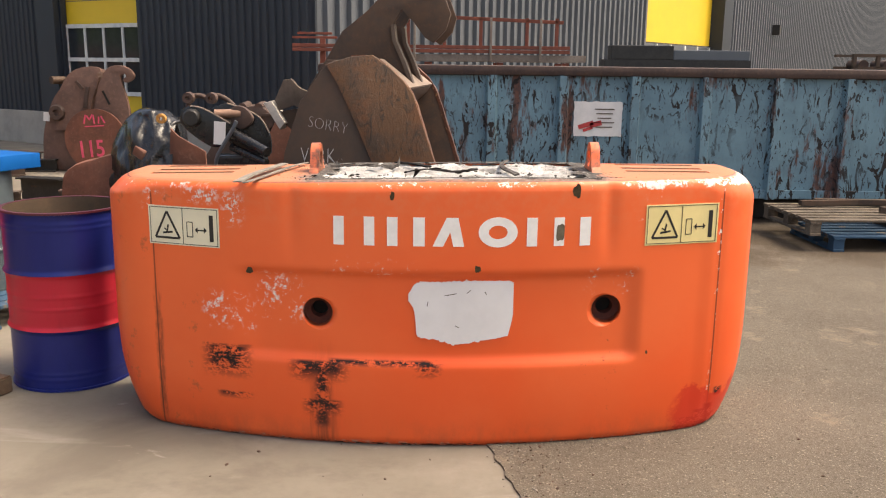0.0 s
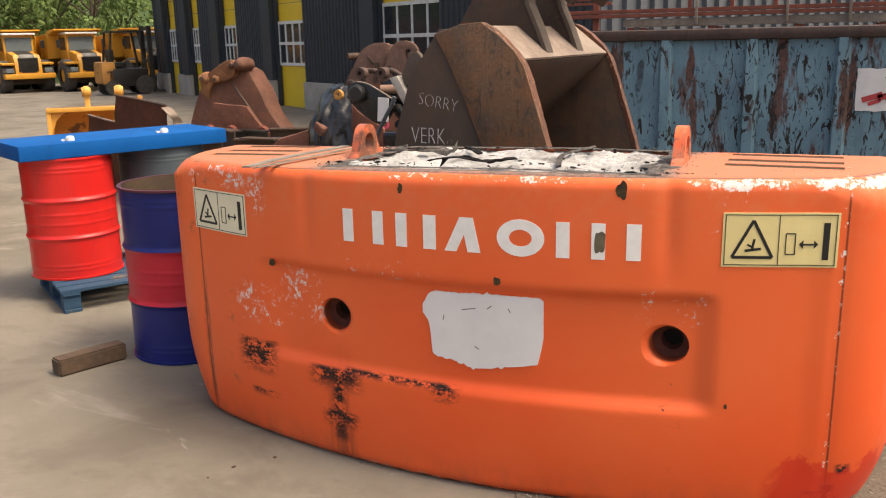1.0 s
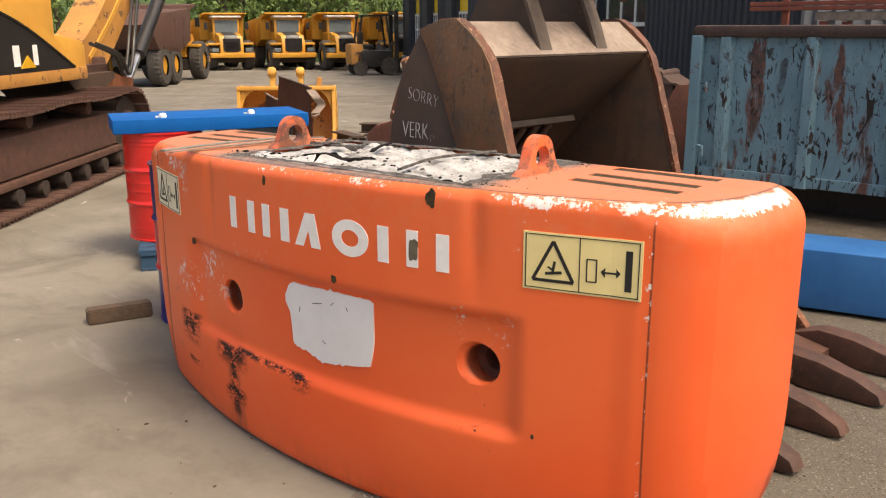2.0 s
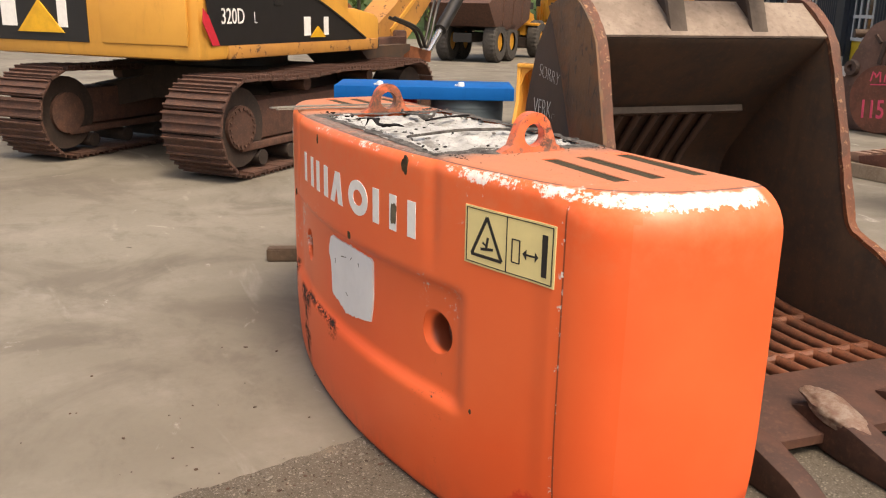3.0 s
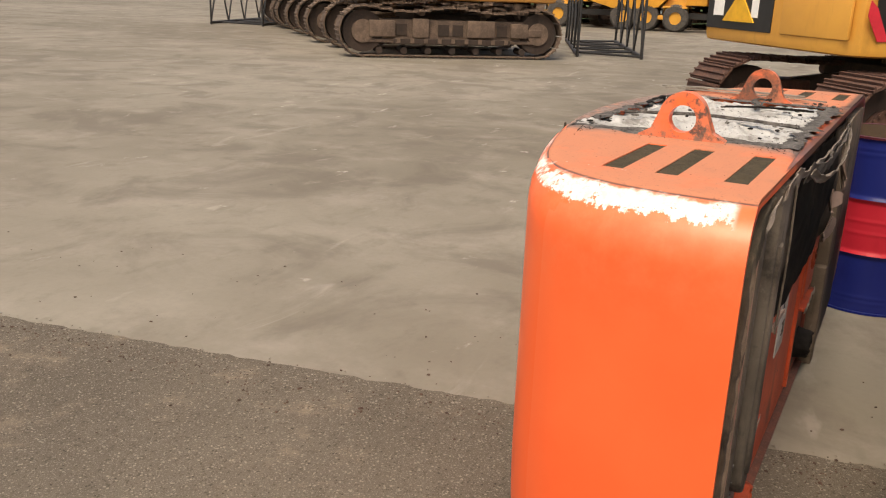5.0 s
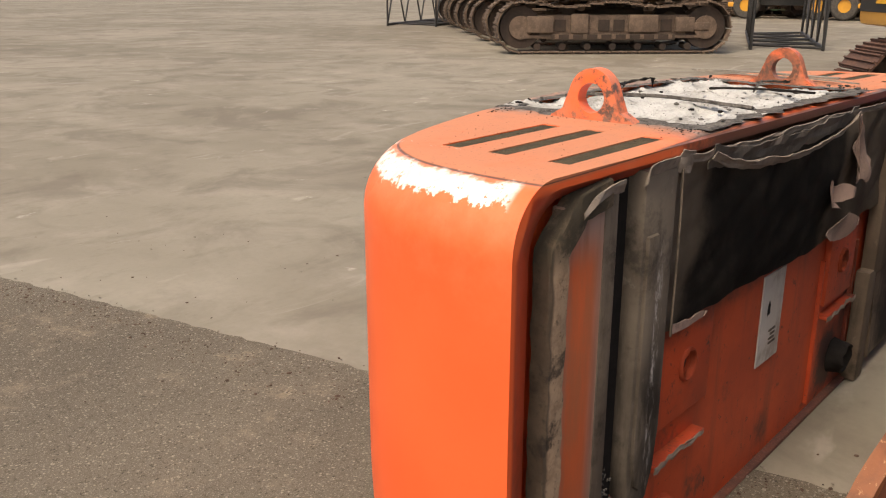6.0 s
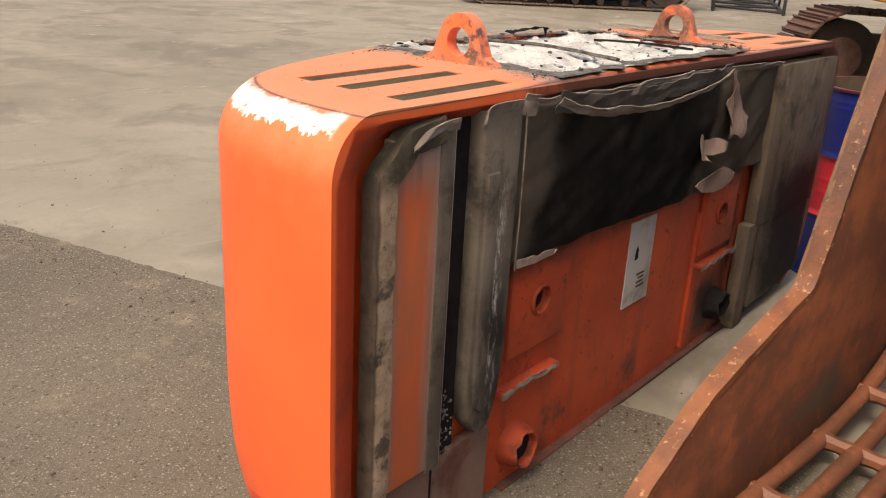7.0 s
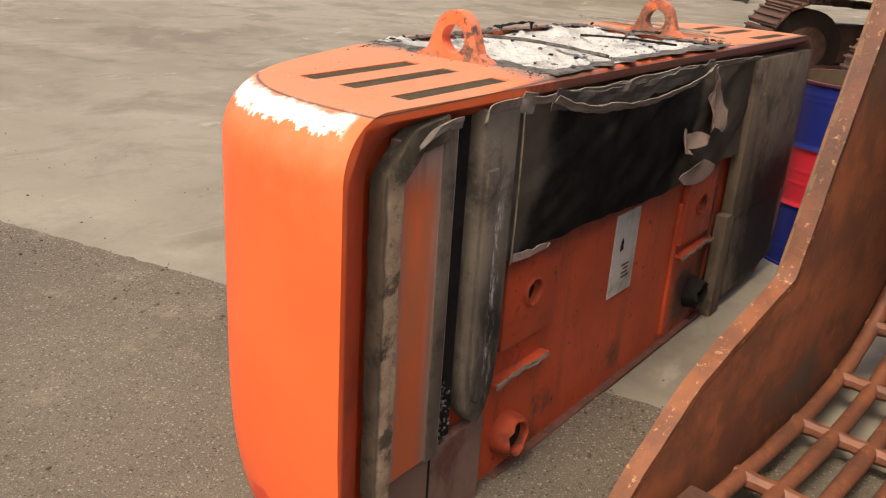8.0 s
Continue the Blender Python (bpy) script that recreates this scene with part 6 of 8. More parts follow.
# ---- the container and what lies by it ----
def container():
    c = thing("open_container", "scraped blue steel open container with a rusty pipe rim", "container", (0, 0, 0))
    X0, X1, Y0, Y1, Z0, Z1 = -0.69, 6.6, 9.6, 12.0, 0.26, 1.50
    part("front_wall", boxes((((X0 + X1) / 2, Y0 + 0.03, (Z0 + Z1) / 2), (X1 - X0, 0.05, Z1 - Z0))), CONT_BLUE, c, "blue steel wall with black scrapes and rust")
    part("back_wall", boxes((((X0 + X1) / 2, Y1, (Z0 + Z1) / 2), (X1 - X0, 0.05, Z1 - Z0))), CONT_BLUE, c)
    part("end_wall", boxes(((X0 + 0.025, (Y0 + Y1) / 2, (Z0 + Z1) / 2), (0.05, Y1 - Y0 - 0.02, Z1 - Z0))), CONT_BLUE, c)
    part("end_wall", boxes(((X1 - 0.025, (Y0 + Y1) / 2, (Z0 + Z1) / 2), (0.05, Y1 - Y0 - 0.02, Z1 - Z0))), CONT_BLUE, c)
    part("floor_plate", boxes((((X0 + X1) / 2, (Y0 + Y1) / 2, Z0 + 0.03), (X1 - X0 - 0.1, Y1 - Y0 - 0.1, 0.06))), DARK_STEEL, c)
    for y in (Y0 + 0.4, Y1 - 0.4):
        part("skid", boxes((((X0 + X1) / 2, y, Z0 / 2), (X1 - X0 - 0.3, 0.16, Z0)), bevel=0.01), DARK_STEEL, c)
    part("rim_pipe", boxes((((X0 + X1) / 2, Y0 + 0.01, Z1 + 0.035), (X1 - X0 + 0.05, 0.13, 0.10)), bevel=0.035), RIM_BROWN, c, "rusty brown rim tube", smooth=True)
    part("rim_pipe", boxes((((X0 + X1) / 2, Y1, Z1 + 0.035), (X1 - X0 + 0.05, 0.13, 0.10)), bevel=0.035), RIM_BROWN, c, smooth=True)
    x = -0.41
    while x < X1 - 0.1:
        bm = prism(bmesh.new(), [(x - 0.065, Y0 + 0.006), (x - 0.04, Y0 - 0.06), (x + 0.04, Y0 - 0.06), (x + 0.065, Y0 + 0.006)], Z0, Z1 - 0.01, axes="xy")
        part("stiffener", bm, CONT_BLUE, c)
        x += 0.724
    part("corner_post", boxes(((X0 + 0.02, Y0 - 0.01, (Z0 + Z1) / 2), (0.10, 0.10, Z1 - Z0)), bevel=0.01), CONT_PALE, c, "paler blue corner post")
    part("sill", boxes((((X0 + X1) / 2, Y0 - 0.005, Z0 + 0.05), (X1 - X0, 0.05, 0.09)), bevel=0.008), CONT_BLUE, c)
    for z in (0.55, 1.1):
        part("hook", tube(bmesh.new(), [(X0 + 0.10, Y0 - 0.08, z), (X0 + 0.16, Y0 - 0.12, z), (X0 + 0.16, Y0 - 0.12, z - 0.08)], 0.012), CONT_BLUE, c)
    # crumpled paper sign
    bm = bmesh.new()
    bmesh.ops.create_grid(bm, x_segments=26, y_segments=18, size=0.5, matrix=pose(2.125, Y0 - 0.005, 1.06, 90, 0, 0) @ Matrix.Diagonal((0.49, 0.35, 1, 1)))
    for v in bm.verts:
        v.co.x += 0.010 * noise.noise(Vector((v.co.z * 14, 0, 3)))
        v.co.z += 0.010 * noise.noise(Vector((v.co.x * 14, 0, 7)))
        v.co.y -= 0.006 * abs(noise.noise(v.co * 9))
    bmesh.ops.solidify(bm, geom=bm.faces[:], thickness=0.002)
    s = part("paper_sign", bm, PAPER, c, "torn faded paper sign with red print", smooth=True)
    red = plain("red_print", (0.50, 0.05, 0.05), 0.7)
    for i, (dx, dz, w, h, r) in enumerate(((-0.12, -0.06, 0.16, 0.045, -18), (-0.02, -0.05, 0.12, 0.05, -14), (-0.10, -0.10, 0.10, 0.03, -20))):
        part("print_shape", boxes(((2.125 + dx, Y0 - 0.0125, 1.06 + dz), (w, 0.003, h), (0, r, 0))), red, s, "plain red printed shape")
    for i in range(5):
        part("print_bar", boxes(((2.19, Y0 - 0.0125, 1.06 + 0.10 - i * 0.045), (0.20 - 0.03 * (i % 3), 0.003, 0.010))), GREY_SHEET, s)


container()
pallet("weathered grey wooden pallet stacked on another", (4.75, 8.72, 0.144), 3, WOOD, size=(2.0, 1.0))
pallet("dark blue wooden pallet on the asphalt", (4.72, 8.62, 0.008), 2, BLUE_WOOD, size=(1.5, 0.9))


def loose_beams():
    for i, (a, b, w) in enumerate((((4.2, 9.1, 0.32), (6.2, 8.8, 0.34), 0.07), ((4.0, 8.95, 0.32), (6.0, 9.25, 0.32), 0.06), ((4.6, 8.6, 0.32), (6.4, 8.35, 0.32), 0.06))):
        tagged(part("steel_beam", bar(bmesh.new(), a, b, w, 0.05), RUST_DARK), "rusty steel beam lying on the pallet", "beam", group="beams on the pallet")


loose_beams()


def frame_rack():
    r = thing("steel_rack", "red oxide steel frames stacked behind the container", "rack", (0.062, 12.72, 0))
    k = 0.889
    def put(name, c, size, mat, rot=(0, 0, 0), label=""):
        part(name, boxes(((c[0] * k, c[1] * k, c[2]), size, rot), bevel=0.004), mat, r, label)
    for x in (-0.8, 0.3, 1.4, 2.4):
        for y in (0.0, 0.9):
            put("rack_leg", (x, y, 0.815), (0.09, 0.09, 1.63), RED_OXIDE)
    for y in (0.0, 0.9):
        put("pale_beam", (0.9, y, 1.685), (3.2, 0.125, 0.09), RUST_PALE, label="pale beam under the frames")
    for z in (1.773, 1.827):
        put("frame_beam", (0.35, -0.05, z), (3.73, 0.09, 0.045), RED_OXIDE)
    for x in (0.0, 0.55, 1.1, 1.8, 2.25):
        put("frame_post", (x, -0.02, 2.02), (0.045, 0.045, 0.39), RED_OXIDE)
    put("frame_rail", (1.1, -0.02, 2.20), (2.22, 0.045, 0.045), RED_OXIDE, (0, 2, 0))
    for x in (0.1, 1.25, 2.0):
        put("tie_post", (x, -0.10, 1.933), (0.031, 0.027, 0.55), RUST_PALE)
    for z, l in ((1.933, 0.9), (1.987, 0.7)):
        put("loose_bar", (-1.42, 0.0, z), (l * 0.67, 0.045, 0.031), RED_OXIDE)
    put("loose_bar_support", (-1.3, 0.0, 0.96), (0.07, 0.07, 1.92), RED_OXIDE)
    d = thing("dark_beam_stack", "dark steel beams stacked behind the container", "beams", (3.9, 13.6, 0))
    part("beam", boxes(((0, 0, 0.85), (2.1, 0.4, 1.7))), DARK_STEEL, d)
    part("beam", boxes(((-0.5, 0, 1.80), (0.9, 0.3, 0.2)), bevel=0.01), DARK_STEEL, d)
    part("beam", boxes(((0.5, 0, 1.77), (1.1, 0.3, 0.14)), bevel=0.01), CLADDING_LIGHT, d)


frame_rack()


def crate_stack():
    c = thing("crate_stack", "dark steel crates stacked behind the container", "crates", (6.75, 13.3, 0))
    part("stand", boxes(((0, 0, 0.80), (1.0, 0.6, 1.60)), bevel=0.01), DARK_STEEL, c)
    for z in (1.62, 1.79):
        part("crate_rail", boxes(((0, -0.28, z), (1.05, 0.05, 0.035)), ((0, 0.28, z), (1.05, 0.05, 0.035))), RUST_DARK, c)
    for x in (-0.50, -0.17, 0.17, 0.50):
        part("crate_post", boxes(((x, -0.28, 1.70), (0.05, 0.05, 0.16))), RUST_DARK, c)
    for x in (-0.32, 0.02, 0.34):
        part("crate_filling", rod(bmesh.new(), (x, -0.2, 1.66), (x, 0.2, 1.66), 0.07, 14), RIM_BROWN, c, smooth=True)


crate_stack()


# ---- workshop ----
def cladding(bm, s0, s1, z0, z1, pitch=0.20, depth=0.035):
    """Corrugated cladding along local x, facing local +y."""
    n = max(1, round((s1 - s0) / pitch))
    p = (s1 - s0) / n
    xs = []
    for i in range(n):
        a = s0 + i * p
        xs += [(a, 0.0), (a + p * 0.45, 0.0), (a + p * 0.55, depth), (a + p * 0.9, depth)]
    xs.append((s1, 0.0))
    lo = [bm.verts.new((x, y, z0)) for x, y in xs]
    hi = [bm.verts.new((x, y, z1)) for x, y in xs]
    for i in range(len(xs) - 1):
        bm.faces.new((lo[i], lo[i + 1], hi[i + 1], hi[i]))
    return bm


def workshop_door(w, s0, s1, zt, z1, name="yellow_door"):
    """A yellow sectional door with a band of glazing, set back in its opening."""
    d = part(name, boxes((((s0 + s1) / 2, -0.16, zt / 2), (s1 - s0, 0.05, zt))), YELLOW_DOOR, w, "yellow workshop door with a white glazed band")
    z0 = 1.02
    part("glazing", boxes((((s0 + s1) / 2, -0.125, (z0 + z1) / 2), (s1 - s0 - 0.04, 0.02, z1 - z0))), GLASS, d, "dark panes")
    for z in (z0, (z0 + z1) / 2, z1):
        part("glazing_bar", boxes((((s0 + s1) / 2, -0.10, z), (s1 - s0 - 0.02, 0.03, 0.07))), WHITE_BAR, d)
    for i in range(5):
        x = s0 + 0.04 + (s1 - s0 - 0.08) * i / 4
        part("glazing_bar", boxes(((x, -0.105, (z0 + z1) / 2), (0.045, 0.03, z1 - z0))), WHITE_BAR, d)
    for i in range(1, 4):
        part("panel_joint", boxes((((s0 + s1) / 2, -0.133, z1 + i * 0.45), (s1 - s0, 0.006, 0.012))), CLADDING_LIGHT, d)
    for x in (s0 + 0.02, s1 - 0.02):
        part("door_jamb", boxes(((x, -0.06, zt / 2), (0.05, 0.12, zt)), bevel=0.006), CLADDING, d)


def workshop():
    C, H, END, PL = (-1.389, 14.05, 0), 6.2, 20.75, 0.63
    # along the wall: near jamb, far jamb, height of the glazing
    doors = [(3.95, 6.15, 2.22), (9.50, 11.15, 2.00), (13.55, 14.75, 1.98), (16.45, 17.35, 1.98), (18.55, 19.55, 1.98)]
    w = thing("workshop", "anthracite corrugated workshop with yellow doors", "building", C, 148.1)
    part("roof", boxes(((END / 2, -12, H + 0.1), (END + 0.6, 24.4, 0.2))), CLADDING, w)
    part("gable", boxes(((END - 0.15, -12.3, H / 2), (0.30, 23.9, H))), CLADDING, w, "plain dark end wall")
    s = 0.0
    for s0, s1, zg in doors + [(END, END, 0.0)]:
        part("wall_core", boxes((((s + s0) / 2, -0.16, H / 2), (s0 - s, 0.30, H))), CLADDING, w)
        pier = 0.55 if s > 0 else 0.05
        if s0 - s > pier + 0.3:
            part("wall_cladding", cladding(bmesh.new(), s + pier, s0, PL, H, 0.16, 0.03), CLADDING, w, "anthracite corrugated cladding, darkened for its shaded face")
        if s > 0:
            part("pier", boxes(((s + pier / 2, 0.06, H / 2 + PL / 2), (pier, 0.12, H - PL)), bevel=0.01), CLADDING, w, "smooth dark pier")
        part("plinth", boxes((((s + s0) / 2, 0.03, PL / 2), (s0 - s, 0.12, PL)), bevel=0.01), PLINTH, w, "pale concrete plinth")
        if s1 > s0:
            workshop_door(w, s0, s1, 3.8, zg)
            part("lintel", boxes((((s0 + s1) / 2, -0.10, (H + 3.8) / 2), (s1 - s0, 0.30, H - 3.8))), CLADDING, w)
        s = s1
    g = thing("workshop_wing", "grey corrugated workshop wall with a yellow door", "building", C, 54.2)
    # local x runs away from the corner, the outside lies at local -y
    runs = [(0.05, 12.2), (18.5, 80.0)]
    for a, b in runs:
        part("wall_core", boxes((((a + b) / 2, 0.16, H / 2), (b - a, 0.30, H))), CLADDING_LIGHT, g)
        bm = cladding(bmesh.new(), a, b, 0.3, H, 0.27, 0.07)
        for v in bm.verts:
            v.co.y = -v.co.y
        part("wall_cladding", bm, CLADDING_LIGHT, g, "grey corrugated cladding, lightened for its sunlit face")
    part("door_surround", boxes(((15.35, 0.18, 5.3), (6.3, 0.30, 1.8))), CLADDING, g)
    d = part("yellow_door", boxes(((15.05, 0.22, 3.37), (5.35, 0.06, 2.14))), YELLOW_DOOR, g, "tall yellow workshop door")
    part("glazing", boxes(((15.05, 0.22, 1.13), (5.35, 0.06, 2.26))), CLADDING_LIGHT, g)
    for i in range(6):
        part("glazing_bar", boxes(((12.42 + i * 1.05, 0.17, 1.13), (0.08, 0.05, 2.26))), WHITE_BAR, g)
    part("pier", boxes(((18.12, 0.0, H / 2), (0.8, 0.45, H))), CLADDING, g)
    part("wall_lamp", boxes(((23.6, -0.2, 3.02), (0.18, 0.27, 0.36))), DARK_STEEL, g)


workshop()


# ---- excavators ----
def track(parent, length, r, width, x, steel, shoes=46, bolts=False, slack=0.03):
    """One crawler: shoes round a long loop in the local yz plane, its frame, wheels. y points forward."""
    half = length / 2 - r
    n = shoes
    per = 4 * half + 2 * math.pi * r
    shoe = bmesh.new()
    p = per / n
    box(shoe, (0, 0, 0.0), (width, p * 0.93, 0.022))
    for q in (-0.36, 0.0, 0.36):
        box(shoe, (0, q * p, 0.022), (width, 0.016, 0.028))
    me = mesh_of(shoe, "track_shoe")
    me.materials.append(steel)
    for i in range(n):
        s = (i + 0.5) * p
        if s < 2 * half:
            y, z, a = -half + s, 0.012, 180.0
        elif s < 2 * half + math.pi * r:
            u = (s - 2 * half) / r
            y, z, a = half + r * math.sin(u), r - r * math.cos(u) + 0.012, 180 + math.degrees(u)
        elif s < 4 * half + math.pi * r:
            d = s - 2 * half - math.pi * r
            sag = slack * math.sin(d / (2 * half) * math.pi * 2) ** 2
            y, z, a = half - d, 2 * r + 0.012 - sag, 0.0
        else:
            u = (s - 4 * half - math.pi * r) / r
            y, z, a = -half - r * math.sin(u), r + r * math.cos(u) + 0.012, math.degrees(u)
        ob = new("track_shoe", me)
        ob.parent = parent
        ob.matrix_basis = pose(x, y, z + 0.035, a, 0, 0)
    bm = boxes(((x, 0, r + 0.08), (width * 0.55, 2 * half + 0.1, r * 0.85)), ((x, 0, r - 0.15), (width * 0.66, 2 * half, 0.07)), bevel=0.018)
    part("track_frame", bm, steel, parent, smooth=True)
    for y in (-half, half):
        bm = rod(bmesh.new(), (x - width * 0.28, y, r + 0.04), (x + width * 0.28, y, r + 0.04), r * 0.86, 28)
        part("sprocket", bm, UNDERSIDE, parent, smooth=True)
        bm = rod(bmesh.new(), (x - width * 0.34, y, r + 0.04), (x + width * 0.34, y, r + 0.04), r * 0.48, 24)
        part("hub", bm, steel, parent, smooth=True)
        if bolts:
            head = mesh_of(rod(bmesh.new(), (-0.012, 0, 0), (0.012, 0, 0), 0.017, 6), "bolt")
            head.materials.append(steel)
            side = 1 if x > 0 else -1
            for k in range(18):
                a = 2 * math.pi * k / 18
                ob = new("bolt", head)
                ob.parent = parent
                ob.location = (x + side * width * 0.345, y + r * 0.41 * math.cos(a), r + 0.04 + r * 0.41 * math.sin(a))
    for i in range(7):
        y = -half * 0.82 + i * half * 1.64 / 6
        part("roller", rod(bmesh.new(), (x - width * 0.33, y, 0.16), (x + width * 0.33, y, 0.15), 0.072, 16), UNDERSIDE, parent, smooth=True)
    for y in (-half * 0.35, half * 0.4):
        part("carrier_roller", rod(bmesh.new(), (x - width * 0.3, y, 2 * r - 0.06), (x + width * 0.3, y, 2 * r - 0.06), 0.07, 12), steel, parent, smooth=True)


def crawler(parent, length=4.1, r=0.43, width=0.62, gauge=2.38, steel=None, shoes=46, bolts=False, xs=None, slack=0.03):
    steel = steel or TRACK_STEEL
    for x in xs or (-gauge / 2, gauge / 2):
        track(parent, length, r, width, x, steel, shoes, bolts, slack)
    part("car_body", boxes(((0, 0, 0.72), (gauge - 0.5, 1.5, 0.36)), bevel=0.05), UNDERSIDE, parent, smooth=True)
    for sx in (-1, 1):
        for sy in (-1, 1):
            part("leg_beam", bar(bmesh.new(), (sx * 0.5, sy * 0.5, 0.70), (sx * (gauge / 2 - 0.15), sy * 1.05, 0.55), 0.35, 0.25), UNDERSIDE, parent)


EX = thing("excavator", "yellow crawler excavator with rusty tracks parked on the concrete", "excavator", (-6.55, 5.20, 0), 40.5)


def yellow_excavator():
    e = EX
    crawler(e, 4.3, 0.42, 0.65, 2.38, bolts=True, xs=(-0.93, 1.19))
    part("swing_ring", rod(bmesh.new(), (0, 0, 0.85), (0, 0, 1.02), 0.62, 32), DARK_STEEL, e, smooth=True)
    # upper structure: local y forward, x to the right
    R, XL, XR = -1.93, -1.600, 1.142
    xm = (XL + XR) / 2
    part("deck", boxes(((xm, 0.1, 1.10), (2.4, 3.2, 0.10)), bevel=0.02), DARK_STEEL, e)
    prof = [(XL, R + 0.30), (XL + 0.06, R + 0.10), (XL + 0.22, R), (XR - 0.22, R), (XR - 0.06, R + 0.07), (XR, R + 0.22), (XR, R + 0.40), (XL, R + 0.40)]
    bm = prism(bmesh.new(), prof, 1.04, 2.15, 0.07, axes="xy")
    cw = part("counterweight_body", bm, CAT_YELLOW, e, "rounded yellow counterweight", smooth=True)
    d0, d1 = XR - 2.52, XR - 1.28
    part("rear_decal", boxes((((d0 + d1) / 2, R - 0.004, 1.47), (d1 - d0, 0.016, 0.60)), bevel=0.006), BLACK_INK, cw, "black rear decal")
    signal = plain("signal_yellow", (0.75, 0.40, 0.02), 0.5)
    for x0, w in ((d0 + 0.24, 0.20), (d1 - 0.30, 0.12)):
        part("maker_mark", boxes(((x0, R - 0.015, 1.52), (w, 0.006, 0.44))), WHITE_INK, cw, "plain white block")
    xt = (d0 + d1) / 2 + 0.03
    part("maker_mark", prism(bmesh.new(), [(xt - 0.30, 1.25), (xt + 0.30, 1.25), (xt, 1.55)], R - 0.026, R - 0.012), signal, cw, "plain yellow triangle")
    part("maker_mark", prism(bmesh.new(), [(xt - 0.10, 1.60), (xt + 0.10, 1.60), (xt + 0.06, 1.72), (xt - 0.06, 1.72)], R - 0.022, R - 0.012), WHITE_INK, cw, "plain white block")
    part("low_panel", boxes(((XR - 0.62, R - 0.002, 1.42), (1.0, 0.03, 0.50)), bevel=0.02), CAT_YELLOW, cw, smooth=True)
    y0 = R + 0.40
    for sgn, x in ((1, XR), (-1, XL)):
        part("lower_skirt", boxes(((x - sgn * 0.17, y0 + 1.43, 1.11), (0.36, 2.86, 0.13)), bevel=0.025), CAT_DIRTY, e, "yellow lower skirt with dents and rust", smooth=True)
        part("side_door", boxes(((x - sgn * 0.20, y0 + 1.10, 1.66), (0.38, 2.20, 0.98)), bevel=0.04), CAT_YELLOW, e, smooth=True)
    part("hood", boxes(((xm, -0.6, 2.24), (2.3, 1.7, 0.42)), bevel=0.06), CAT_YELLOW, e, smooth=True)
    x = XR
    def side(s, z):
        return (s - 1.90, z)
    top = smooth_line([(0.06, 1.78, 0), (0.8, 1.79, 0), (1.35, 1.73, 0), (1.85, 1.60, 0), (2.4, 1.39, 0), (2.92, 1.17, 0)], 4)
    part("side_door", prism(bmesh.new(), [side(2.0, 1.10), side(3.0, 1.10), side(2.98, 1.22), side(2.5, 1.50), side(2.0, 1.70)], x - 0.4, x - 0.002, axes="yz"), CAT_YELLOW, e, smooth=True)
    dec = part("side_decal", prism(bmesh.new(), [side(0.14, 1.175)] + [side(p.x, p.y) for p in top[::-1]], x - 0.006, x + 0.006, axes="yz"), BLACK_INK, e, "black side decal with a curved end")
    part("red_flash", prism(bmesh.new(), [side(0.03, 1.50), side(0.02, 1.38), side(0.14, 1.178), side(0.24, 1.178), side(0.10, 1.44)], x + 0.004, x + 0.010, axes="yz"), plain("red_flash", (0.62, 0.03, 0.05), 0.45), dec, "red flash")
    part("yellow_rim", sweep(bmesh.new(), [(x + 0.006, p.x - 1.90, p.y + 0.012) for p in top], 0.02, 0.018, (1, 0, 0)), DARK_STEEL, e)
    bm = words("320D", 0.20, 0.002)
    bmesh.ops.transform(bm, matrix=pose(x + 0.010, 0.27 - 1.90, 1.365, 90, 0, 90) @ Matrix.Diagonal((0.78, 1.0, 1, 1)), verts=bm.verts)
    part("model_number", bm, WHITE_INK, dec, "white model number")
    bm = words("L", 0.15, 0.002, -0.004)
    bmesh.ops.transform(bm, matrix=pose(x + 0.010, 0.76 - 1.90, 1.365, 90, 0, 90) @ Matrix.Diagonal((0.8, 1.1, 1, 1)), verts=bm.verts)
    part("model_letter", bm, PALE_PATCH, dec)
    for s0, w in ((1.68, 0.12), (2.05, 0.09)):
        part("maker_mark", boxes(((x + 0.010, s0 - 1.90, 1.33), (0.006, w, 0.19))), WHITE_INK, dec, "plain white block")
    part("maker_mark", prism(bmesh.new(), [side(1.73, 1.215), side(2.03, 1.215), side(1.88, 1.33)], x + 0.008, x + 0.018, axes="yz"), signal, dec, "plain yellow triangle")
    lock = part("lock_plate", boxes(((x + 0.008, 1.17 - 1.90, 1.60), (0.014, 0.15, 0.13)), bevel=0.003), DARK_STEEL, e)
    part("lock", boxes(((x + 0.018, 1.17 - 1.90, 1.61), (0.010, 0.06, 0.05)), bevel=0.003), CHROME, lock, "bright lock")
    # front corner box, cab, boom foot
    bm = prism(bmesh.new(), [side(2.50, 1.10), side(3.32, 1.10), side(3.32, 1.40), side(3.20, 1.46), side(2.75, 1.52), side(2.50, 1.52)], x - 0.55, x - 0.03, 0.04, axes="yz")
    part("front_box", bm, CAT_YELLOW, e, "sloped yellow toolbox", smooth=True)
    part("tank", boxes(((x - 0.42, 0.35, 1.95), (0.7, 0.7, 0.75)), bevel=0.05), CAT_YELLOW, e, smooth=True)
    cab = part("cab", boxes(((XL + 0.45, 0.85, 2.0), (0.85, 1.7, 1.75)), bevel=0.08), CAT_YELLOW, e, smooth=True)
    part("cab_window", boxes(((XL + 0.45, 0.9, 2.3), (0.87, 1.4, 0.8))), GLASS, cab)
